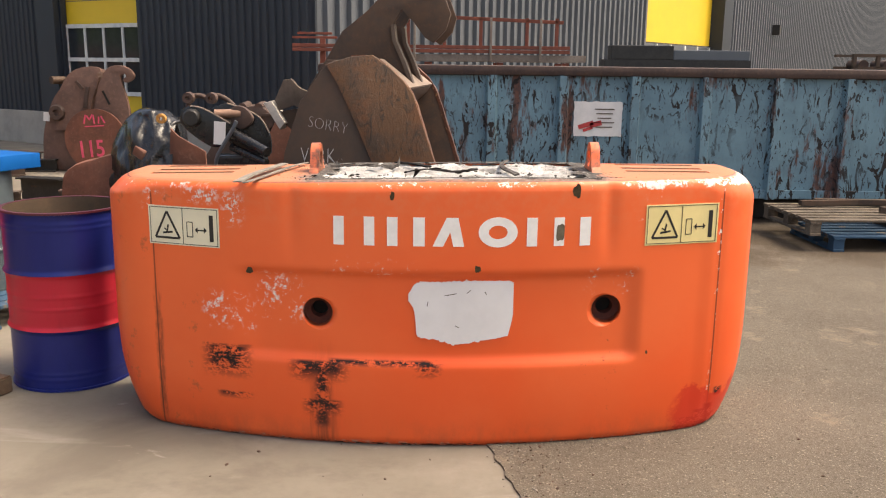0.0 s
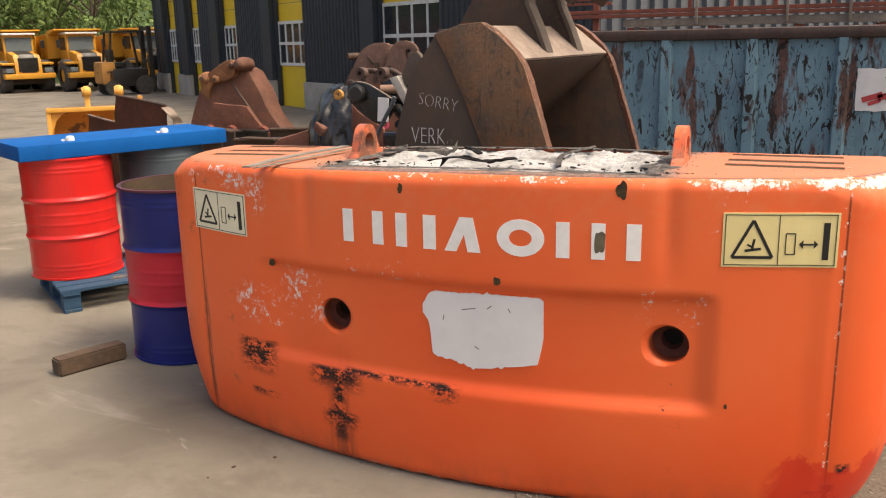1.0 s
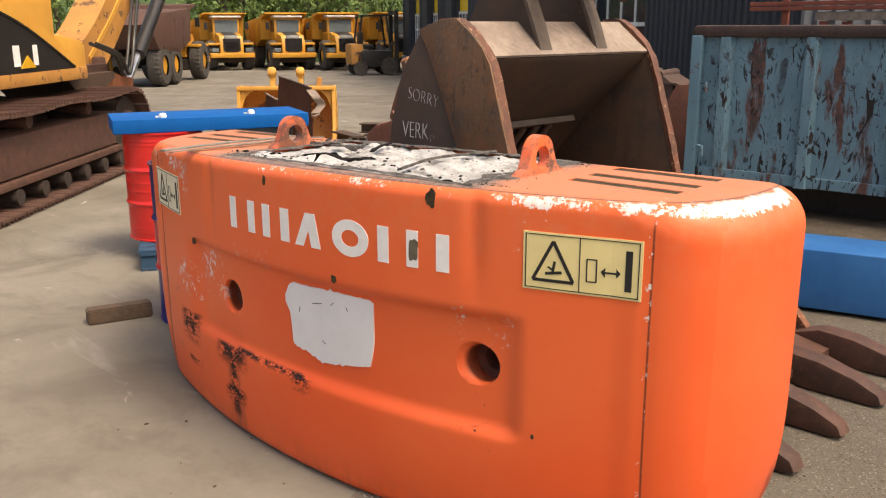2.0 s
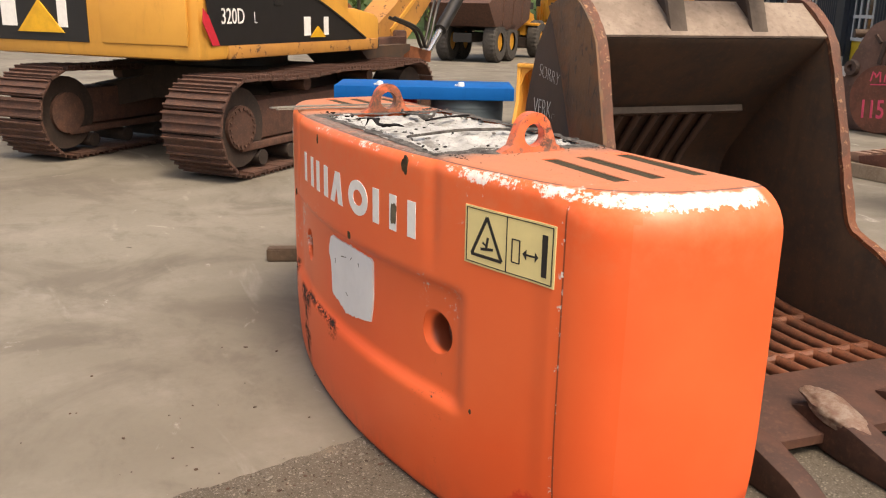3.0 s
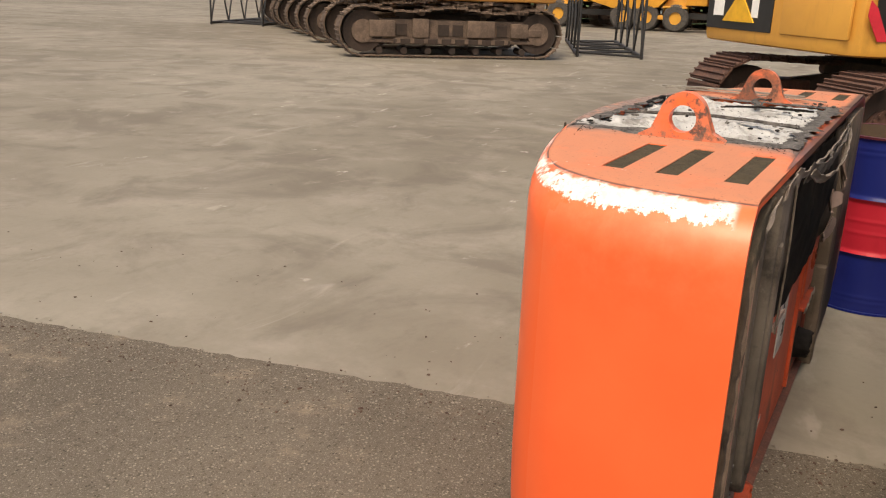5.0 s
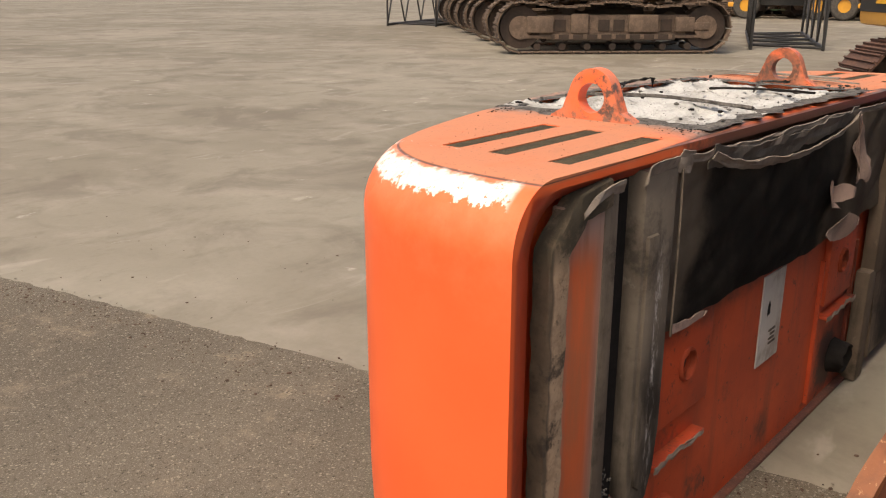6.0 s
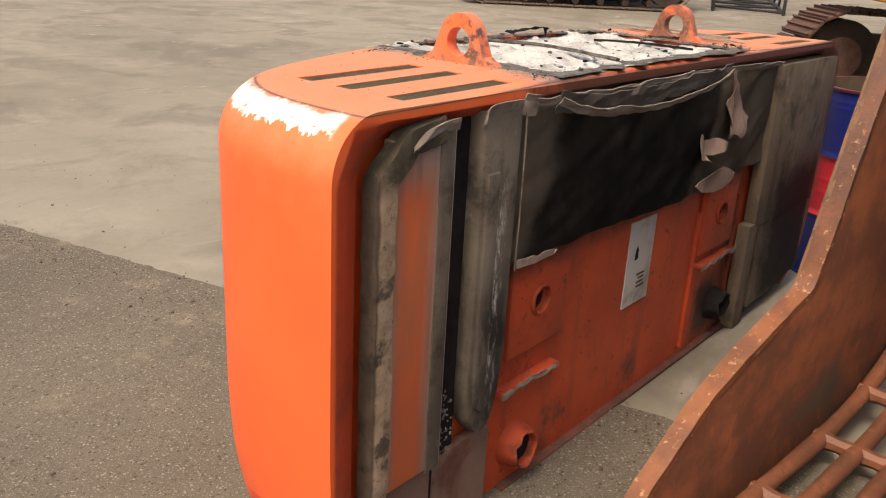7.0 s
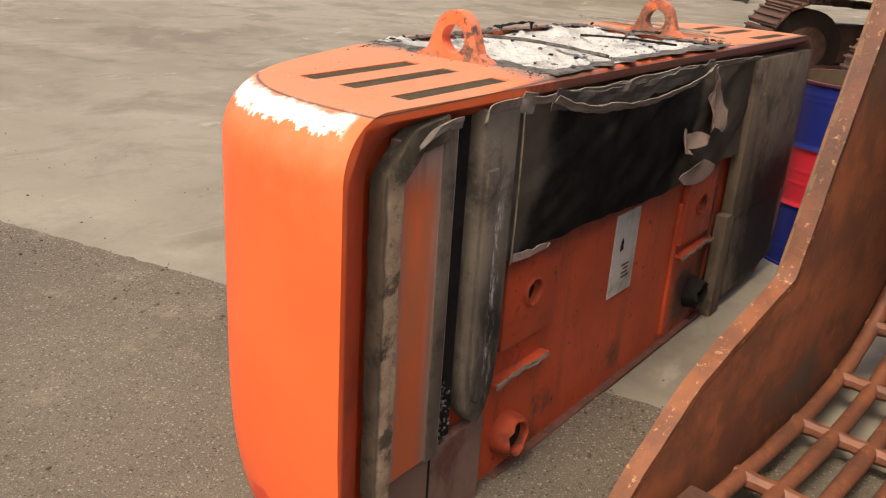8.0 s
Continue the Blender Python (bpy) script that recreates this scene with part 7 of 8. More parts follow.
    part("front_step", prism(bmesh.new(), [(1.2, 1.06), (2.6, 1.06), (2.6, 0.98), (2.0, 0.80), (1.6, 0.80)], 0.1, 0.95, axes="yz"), RUST_DARK, e, "dark rusty front frame")
    for x_ in (-0.25, 0.30):
        part("boom_bracket", prism(bmesh.new(), [(1.1, 1.06), (2.25, 0.95), (2.35, 1.2), (2.1, 1.55), (1.5, 1.75), (1.1, 1.5)], x_ - 0.03, x_ + 0.03, axes="yz"), RUST_BROWN, e)
    bm = boxes(((0.45, 2.45, 0.98), (0.62, 0.9, 0.34)), ((0.45, 2.85, 1.02), (0.5, 0.34, 0.42)), bevel=0.04)
    part("pin_block", bm, TRACK_STEEL, e, "rusty pin block at the boom foot", smooth=True)
    boom = bmesh.new()
    sweep(boom, smooth_line([(0.45, 2.15, 0.95), (0.45, 3.0, 1.38), (0.45, 3.9, 2.0), (0.45, 5.4, 3.1), (0.45, 7.6, 3.6)], 6), 0.40, 0.58, (1, 0, 0))
    bmesh.ops.bevel(boom, geom=[ed for ed in boom.edges if len(ed.link_faces) == 2 and ed.calc_face_angle() > 1.2], offset=0.025, segments=2, affect="EDGES")
    boom_ob = part("boom", boom, CAT_DIRTY, e, "dirty yellow boom", smooth=True)
    part("stiffening_rib", sweep(bmesh.new(), smooth_line([(0.655, 2.6, 1.22), (0.655, 3.5, 1.76), (0.655, 5.0, 2.85)], 5), 0.02, 0.06, (1, 0, 0)), CAT_YELLOW, boom_ob)
    for x_ in (0.12, 0.78):
        part("boom_cylinder", rod(bmesh.new(), (x_, 3.95, 1.22), (x_, 5.3, 2.2), 0.095, 16), DARK_STEEL, boom_ob, "black cylinder barrel", smooth=True)
        part("cylinder_rod", rod(bmesh.new(), (x_, 3.45, 0.86), (x_, 3.95, 1.22), 0.05, 12), CHROME, boom_ob, "bright piston rod")
        part("cylinder_foot", bar(bmesh.new(), (x_, 2.8, 0.95), (x_, 3.5, 0.85), 0.12, 0.16), RUST_BROWN, boom_ob)
    for dx in (0.85, 0.92):
        part("hydraulic_hose", tube(bmesh.new(), smooth_line([(dx, 2.2, 1.40), (dx, 2.9, 1.25), (dx, 3.2, 1.0), (dx, 3.5, 1.5), (dx - 0.15, 4.2, 2.1)], 5), 0.024), DARK_STEEL, boom_ob, smooth=True)


yellow_excavator()


def far_crawler(at, rz, steel, group="far crawlers"):
    f = thing("crawler_machine", "dusty brown crawler machine parked across the yard", "excavator", at, rz, group=group)
    crawler(f, 4.9, 0.50, 0.62, 2.6, steel, 40, slack=0.10)
    for x in (-1.3, 1.3):
        out = 1 if x > 0 else -1
        for y, l, h, z in ((-1.55, 0.55, 0.34, 0.60), (-0.72, 0.36, 0.40, 0.62), (0.62, 0.62, 0.36, 0.62), (1.50, 0.40, 0.30, 0.60)):
            part("frame_block", boxes(((x + out * 0.21, y, z), (0.10, l, h)), bevel=0.03), steel, f, "boxy block on the track frame", smooth=True)
        # no real openings: dark boxes paint their shade on the frame
        for y in (-1.12, -0.20, 0.12, 1.12):
            part("frame_opening", boxes(((x + out * 0.04, y, 0.58), (0.30, 0.24, 0.24)), bevel=0.01), UNDERSIDE, f, "dark box standing for a shaded opening in the track frame")
        part("guard", boxes(((x + out * 0.24, 0.0, 0.34), (0.03, 2.6, 0.12)), bevel=0.01), UNDERSIDE, f, "dark roller guard")
        for k in range(9):
            part("guard_lug", boxes(((x + out * 0.262, -1.2 + 0.3 * k, 0.36), (0.02, 0.08, 0.10))), steel, f)
        part("idler_yoke", boxes(((x + out * 0.20, 1.78, 0.56), (0.06, 0.50, 0.16)), bevel=0.02), steel, f, smooth=True)
    part("upper_body", boxes(((0, 0.1, 1.85), (2.8, 4.6, 1.3)), bevel=0.1), CAT_DIRTY, f, "dirty yellow upper body", smooth=True)
    part("cab", boxes(((-0.9, 1.6, 2.8), (0.9, 1.6, 1.2)), bevel=0.08), CAT_DIRTY, f, smooth=True)
    part("cab_window", boxes(((-0.9, 1.6, 2.9), (0.93, 1.3, 0.7))), GLASS, f)
    return f


_first = far_crawler((-14.46, -5.1, 0), 43.6, TRACK_DUSTY)
for k, (px, py) in enumerate(((-17.4, -8.2), (-20.0, -11.0), (-22.4, -13.6))):
    copy_thing(_first, pose(px, py, 0, 0, 0, 43.5 + 2 * k))


for k in range(9):
    _a = radians(181 + 3.9 * k)
    copy_thing(_first, pose(39 * math.cos(_a), 39 * math.sin(_a), 0, 0, 0, 60 + 5 * (k % 3)))


def lattice_section(at, rz, label, length=6.0, size=1.5):
    f = thing("lattice_section", label, "lattice", at, rz, group="lattice sections")
    h = size
    for y in (0, h):
        for z in (0.06, h):
            part("chord", rod(bmesh.new(), (0, y, z), (length, y, z), 0.045, 8), LATTICE, f)
    n = int(length / 0.75)
    for i in range(n):
        a, b = i * length / n, (i + 1) * length / n
        if i % 2:
            a, b = b, a
        for y in (0, h):
            part("brace", rod(bmesh.new(), (a, y, 0.06), (b, y, h), 0.028, 6), LATTICE, f)
        for z in (0.06, h):
            part("brace", rod(bmesh.new(), (a, 0, z), (b, h, z), 0.028, 6), LATTICE, f)
    for x in (0.0, length):
        for y in (0, h):
            part("end_post", rod(bmesh.new(), (x, y, 0.0), (x, y, h), 0.035, 6), LATTICE, f)
    return f


lattice_section((-17.0, -0.95, 0), 203.5, "dark steel lattice crane section lying on the yard", 6.5, 1.5)
lattice_section((-19.6, -14.6, 0), 200, "dark steel lattice crane section lying on the yard", 6.0, 1.8)


# ---- haulers, far machines ----
def hauler(at, rz, label="yellow articulated hauler with a dump body parked in a row", body_paint=None):
    h = thing("hauler", label, "dump truck", at, rz, group="haulers")
    # local -y is the front
    part("bonnet", prism(bmesh.new(), [(-2.9, 1.1), (-2.9, 1.75), (-2.6, 2.15), (-1.3, 2.35), (-1.3, 1.1)], -0.75, 0.75, 0.08, axes="yz"), TRUCK_YELLOW, h, "rounded yellow bonnet", smooth=True)
    part("hood_panel", prism(bmesh.new(), [(-2.94, 1.15), (-2.94, 1.77), (-2.62, 2.19), (-1.35, 2.39), (-1.35, 2.30), (-2.6, 2.08), (-2.85, 1.15)], -0.42, 0.42, 0.03, axes="yz"), DARK_STEEL, h, "black bonnet panel", smooth=True)
    part("spill_guard", prism(bmesh.new(), [(-1.05, 3.52), (-1.05, 3.60), (0.5, 3.50), (0.6, 3.20), (0.3, 3.20)], -1.40, 1.40, 0.03, axes="yz"), body_paint or TRUCK_YELLOW, h, "yellow spill guard over the cab", smooth=True)
    part("belly", boxes(((0, -1.9, 0.75), (1.9, 1.6, 0.5)), bevel=0.05), UNDERSIDE, h)
    part("grille", boxes(((0, -2.86, 1.6), (1.1, 0.16, 0.8)), bevel=0.05), DARK_STEEL, h, "dark slatted grille")
    part("bumper", boxes(((0, -2.9, 0.95), (2.8, 0.5, 0.30)), bevel=0.06), TRUCK_YELLOW, h, smooth=True)
    for x in (-1.05, 1.05):
        part("mudguard", boxes(((x, -2.0, 1.65), (0.75, 1.7, 0.14)), bevel=0.05), TRUCK_YELLOW, h, smooth=True)
        part("headlight", boxes(((x, -2.94, 1.28), (0.42, 0.12, 0.24)), bevel=0.03), CAB_GLASS, h, "pale headlight cluster")
        part("mirror", boxes(((x * 1.25, -1.4, 2.75), (0.22, 0.08, 0.45)), bevel=0.02), DARK_STEEL, h)
    cab = part("cab", boxes(((0, -0.6, 2.55), (1.7, 1.5, 1.5)), bevel=0.08), TRUCK_YELLOW, h, smooth=True)
    part("windscreen", boxes(((0, -1.33, 2.72), (1.45, 0.08, 0.85)), bevel=0.02), CAB_GLASS, cab, "pale windscreen")
    part("side_window", boxes(((0, -0.6, 2.75), (1.73, 1.1, 0.75)), bevel=0.02), GLASS, cab)
    part("roof", boxes(((0, -0.7, 3.34), (1.85, 1.8, 0.12)), bevel=0.04), TRUCK_WHITE, cab, "pale roof")
    body = [(0.4, 1.9), (0.2, 3.2), (0.5, 3.35), (4.8, 3.1), (6.4, 2.6), (5.4, 1.6), (2.5, 1.35)]
    part("dump_body", prism(bmesh.new(), body, -1.45, 1.45, 0.06, axes="yz"), body_paint or TRUCK_YELLOW, h, "worn dump body", smooth=True)
    for y in (1.6, 3.0, 4.4):
        for x in (-1.47, 1.47):
            part("body_rib", boxes(((x, y, 2.3), (0.06, 0.12, 1.3), (8, 0, 0))), body_paint or TRUCK_YELLOW, h)
    for i in range(6):
        part("grille_slat", boxes(((0, -2.95, 1.28 + 0.13 * i), (1.0, 0.03, 0.05))), DARK_STEEL, h)
    part("chassis", boxes(((0, 2.0, 1.1), (0.9, 7.5, 0.4))), DARK_STEEL, h)
    for y in (-1.9, 2.9, 4.6):
        for x in (-1.15, 1.15):
            bm = lathe(bmesh.new(), [(0.42, -0.30), (0.80, -0.30), (0.90, -0.22), (0.92, 0), (0.90, 0.22), (0.80, 0.30), (0.42, 0.30)], 56)
            for v in bm.verts:
                rr = math.hypot(v.co.x, v.co.y)
                k = round(math.atan2(v.co.y, v.co.x) / (2 * math.pi) * 56)
                if rr > 0.7:
                    f = 1.03 if (k + (1 if v.co.z > 0.01 else 0)) % 2 else 0.97
                    v.co.x, v.co.y = v.co.x * f, v.co.y * f
            bmesh.ops.transform(bm, matrix=pose(x, y, 0.92, 0, 90, 0), verts=bm.verts)
            wheel = part("wheel", bm, TYRE, h, "dusty ribbed tyre", smooth=True)
            part("wheel_rim", rod(bmesh.new(), (x - 0.22, y, 0.92), (x + 0.22, y, 0.92), 0.43, 20), TRUCK_YELLOW, wheel, smooth=True)
    return h


_h = hauler((-25.3, 24.7, 0), 64)
_h.scale = (0.60, 0.58, 0.60)
for px, py, a in ((-27.1, 23.1, 66), (-23.6, 25.9, 64), (-21.8, 27.2, 63), (-28.9, 21.4, 67)):
    copy_thing(_h, pose(px, py, 0, 0, 0, a))
copy_thing(_h, pose(-34.0, -8.5, 0, 0, 0, 8))
copy_thing(_h, pose(-34.5, -3.5, 0, 0, 0, 6))
_r = hauler((-21.5, 17.0, 0), 219, "yellow hauler with a rust-brown dump body seen from behind", TRACK_STEEL)
_r.scale = (0.66, 0.55, 0.64)


def forklift():
    f = thing("forklift", "black forklift with a tall mast parked beside the haulers", "forklift", (-18.95, 24.1, 0), 150)
    # local -y is the front, where the mast stands
    part("body", boxes(((0, 0.55, 0.55), (0.95, 1.3, 0.55)), bevel=0.06), DARK_STEEL, f, "dark body", smooth=True)
    part("counterweight", boxes(((0, 1.15, 0.70), (0.95, 0.45, 0.70)), bevel=0.10), CAT_DIRTY, f, "dirty yellow counterweight", smooth=True)
    for x in (-0.36, 0.36):
        part("mast_rail", boxes(((x, -0.25, 1.10), (0.10, 0.14, 2.10)), bevel=0.01), DARK_STEEL, f)
        part("fork", boxes(((x * 0.8, -0.85, 0.08), (0.11, 1.1, 0.05)), ((x * 0.8, -0.36, 0.32), (0.11, 0.05, 0.50)), bevel=0.008), DARK_STEEL, f)
        for y in (-0.05, 1.10):
            part("guard_post", bar(bmesh.new(), (x, y, 0.80), (x * 0.95, y + (0.15 if y < 0 else -0.15), 1.95), 0.06, 0.06), DARK_STEEL, f)
        for y, r in ((0.05, 0.30), (1.05, 0.24)):
            part("wheel", rod(bmesh.new(), (x * 1.15 - 0.09, y, r), (x * 1.15 + 0.09, y, r), r, 20), TYRE, f, smooth=True)
    for z in (0.35, 1.05, 2.05):
        part("mast_tie", boxes(((0, -0.25, z), (0.72, 0.08, 0.10))), DARK_STEEL, f)
    part("guard_roof", boxes(((0, 0.50, 1.97), (0.85, 1.0, 0.05)), bevel=0.01), DARK_STEEL, f)
    part("seat", boxes(((0, 0.75, 0.95), (0.5, 0.45, 0.15)), ((0, 0.95, 1.2), (0.5, 0.12, 0.45)), bevel=0.03), DARK_STEEL, f, smooth=True)


forklift()


def flatbed():
    f = thing("flatbed_trailer", "blue flatbed trailer parked across the yard", "trailer", (-33.5, 0.6, 0), 98)
    part("bed", boxes(((0, 0, 1.15), (4.4, 2.2, 0.35)), bevel=0.03), BLUE_BEAM, f)
    part("undercarriage", boxes(((0, 0, 0.75), (4.0, 0.9, 0.35))), DARK_STEEL, f)
    for x in (-1.4, 1.2):
        for y in (-0.9, 0.9):
            part("wheel", rod(bmesh.new(), (x, y - 0.15, 0.45), (x, y + 0.15, 0.45), 0.45, 20), TYRE, f, smooth=True)


flatbed()


# ---- scrap buckets behind ----
RUST_OLD = rusty("old_brown_rust", (0.085, 0.048, 0.035), (0.055, 0.032, 0.024), (0.14, 0.078, 0.055), 0.7, 4, 0.3)
BUCKET_BROWN = rusty("pinkish_brown_rust", (0.165, 0.088, 0.064), (0.11, 0.060, 0.044), (0.23, 0.13, 0.095), 0.62, 3, 0.3)
RUST_PINK = rusty("bare_tan_steel", (0.30, 0.17, 0.11), (0.22, 0.12, 0.08), (0.38, 0.24, 0.17), 0.6, 6, 0.2)
RUST_DULL = rusty("dull_brown_rust", (0.165, 0.066, 0.040), (0.115, 0.049, 0.031), (0.23, 0.105, 0.065), 0.8, 4, 0.3)
RUST_RED = rusty("red_brown_rust", (0.19, 0.068, 0.040), (0.125, 0.048, 0.029), (0.25, 0.12, 0.078), 0.8, 4, 0.3)


def ditching_bucket():
    b = thing("ditching_bucket", "wide yellow ditching bucket with its mouth open on the concrete", "bucket", (-6.68, 9.0, 0), 45, group="scrap buckets")
    L, H = 1.26, 0.84
    curve = smooth_line([(0, -0.02, H), (0, 0.26, H - 0.05), (0, 0.46, 0.52), (0, 0.38, 0.18), (0, 0.10, 0.03), (0, -0.25, 0.02)], 5)
    part("back_plate", sweep(bmesh.new(), [(L / 2, p.y, p.z) for p in curve], L - 0.04, 0.025, (1, 0, 0)), CAT_DIRTY, b, "worn ochre inside", smooth=True)
    for x in (0.0, L - 0.045):
        part("side_plate", prism(bmesh.new(), [(-0.04, H), (0.26, H), (0.50, 0.54), (0.42, 0.14), (0.10, 0.0), (-0.27, 0.0), (-0.06, 0.35)], x, x + 0.045, 0.006, axes="yz"), CAT_YELLOW, b, smooth=True)
    part("top_beam", boxes(((L / 2, -0.02, H - 0.02), (L, 0.07, 0.05)), bevel=0.012), CAT_YELLOW, b, smooth=True)
    for x, d in ((0.04, 1), (L - 0.05, -1)):
        corner = [(x, H - 0.04), (x + d * 0.20, H - 0.04), (x + d * 0.13, H - 0.07), (x + d * 0.06, H - 0.14), (x + d * 0.02, H - 0.25), (x, H - 0.30)]
        part("corner_gusset", prism(bmesh.new(), corner if d > 0 else corner[::-1], 0.0, 0.02), CAT_YELLOW, b)
    for x in (0.43, 0.79):
        outline = smooth_line([(0, -0.05, H - 0.02), (0, -0.03, H + 0.10), (0, -0.06, H + 0.17), (0, -0.03, H + 0.24), (0, 0.06, H + 0.24), (0, 0.09, H + 0.16), (0, 0.12, H - 0.02)], 4)
        part("lug", prism(bmesh.new(), [(p.y, p.z) for p in outline], x, x + 0.06, 0.008, axes="yz"), CAT_YELLOW, b, "rounded yellow lug", smooth=True)
        part("lug_boss", rod(bmesh.new(), (x - 0.02, 0.01, H + 0.18), (x + 0.08, 0.01, H + 0.18), 0.055, 16), CAT_YELLOW, b, smooth=True)
    part("stub", boxes(((1.05, 0.10, H + 0.05), (0.06, 0.08, 0.12), (0, 8, 0)), bevel=0.01), CAT_DIRTY, b)


def crumple(bm, amount, size, seed):
    """Dents and folds in a closed mesh."""
    for v in bm.verts:
        q = v.co * size + Vector((seed * 3.1, 0, 0))
        v.co += Vector((noise.noise(q), noise.noise(q + Vector((0, 9, 0))), noise.noise(q + Vector((0, 0, 9))))) * amount
    return bm


def lying_blade_bucket():
    """A wide brown bucket on its back: a thin front wall, and a taller rear wall behind it."""
    ox, oy = -4.7, 8.3
    b = thing("grading_bucket", "brown rusty grading bucket with a bent lip, on the concrete", "bucket", (ox, oy, 0), 0, group="scrap buckets")
    far, near = Vector((-5.85, 8.83, 0)), Vector((-4.17, 8.06, 0))
    u = (near - far).normalized()
    n = Vector((u.y, -u.x, 0))
    away = Vector((ox, oy, 0))

    def slab(rows, thick, side):
        """Rows of points from left to right, bottom row first, thickened sideways."""
        bm = bmesh.new()
        grid = [[bm.verts.new(p - away) for p in row] for row in rows]
        for a, c in zip(grid, grid[1:]):
            for i in range(len(a) - 1):
                bm.faces.new((a[i], a[i + 1], c[i + 1], c[i]))
        bmesh.ops.solidify(bm, geom=bm.faces[:], thickness=thick * side)
        bmesh.ops.recalc_face_normals(bm, faces=bm.faces[:])
        return bm

    def across(a, c, z0, z1, bow, k=12):
        return [a.lerp(c, i / k) + Vector((0, 0, z0 + (z1 - z0) * i / k)) + n * bow * math.sin(math.pi * i / k) + n * 0.010 * noise.noise(Vector((i * 0.9, z0 * 7, 2))) for i in range(k + 1)]

    low = [across(far + n * d, near + n * d, z * 0.80, z * 0.70, 0.0) for d, z in ((-0.10, 0.0), (0.0, 0.35), (0.03, 0.75), (0.0, 1.0))]
    part("front_wall", slab(low, 0.02, 1), RUST_DULL, b, "dull brown front wall", smooth=True)
    lip = [a + n * 0.006 + Vector((0, 0, 0.004)) for a in low[-1]] + [near - away * 0 + u * 0.03 - n * 0.06 + Vector((0, 0, 0.69)), near + u * 0.02 - n * 0.12 + Vector((0, 0, 0.72))]
    part("bent_lip", tube(bmesh.new(), [p - away for p in lip], 0.013, 6), RUST_PALE, b, "pale worn bent lip", smooth=True)
    a, c = Vector((-5.03, 8.36, 0)), Vector((-4.02, 7.98, 0))
    up = [across(a, c, 0.0, 0.0, 0.0), across(a, c, 0.62, 0.62, 0.02), across(a, c, 0.84, 0.80, 0.0), across(a + u * 0.10, c, 1.05, 0.985, -0.02)]
    part("rear_wall", slab(up, 0.03, -1), RUST_DULL, b, "brown rear wall standing taller", smooth=True)
    part("rear_edge", tube(bmesh.new(), [p - away + Vector((0, 0, 0.004)) for p in up[-1]], 0.012, 6), RUST_OLD, b, smooth=True)
    end = [[near + u * 0.02 + n * 0.02, c + u * 0.03 + n * 0.0], [near + u * 0.02 + n * 0.02 + Vector((0, 0, 0.66)), c + u * 0.03 + Vector((0, 0, 0.70))]]
    part("end_wall", slab(end, 0.02, 1), RUST_RED, b, "red-brown end wall", smooth=True)
    hook = smooth_line([c + Vector((0, 0, 0.97)), c + u * 0.06 - n * 0.04 + Vector((0, 0, 0.90)), c + u * 0.02 - n * 0.10 + Vector((0, 0, 0.82)), c + u * 0.05 - n * 0.02 + Vector((0, 0, 0.74))], 5)
    part("torn_corner", sweep(bmesh.new(), [p - away for p in hook], 0.09, 0.012, tuple(n)), RUST_PALE, b, "torn and curled corner", smooth=True)


lying_blade_bucket()
ditching_bucket()


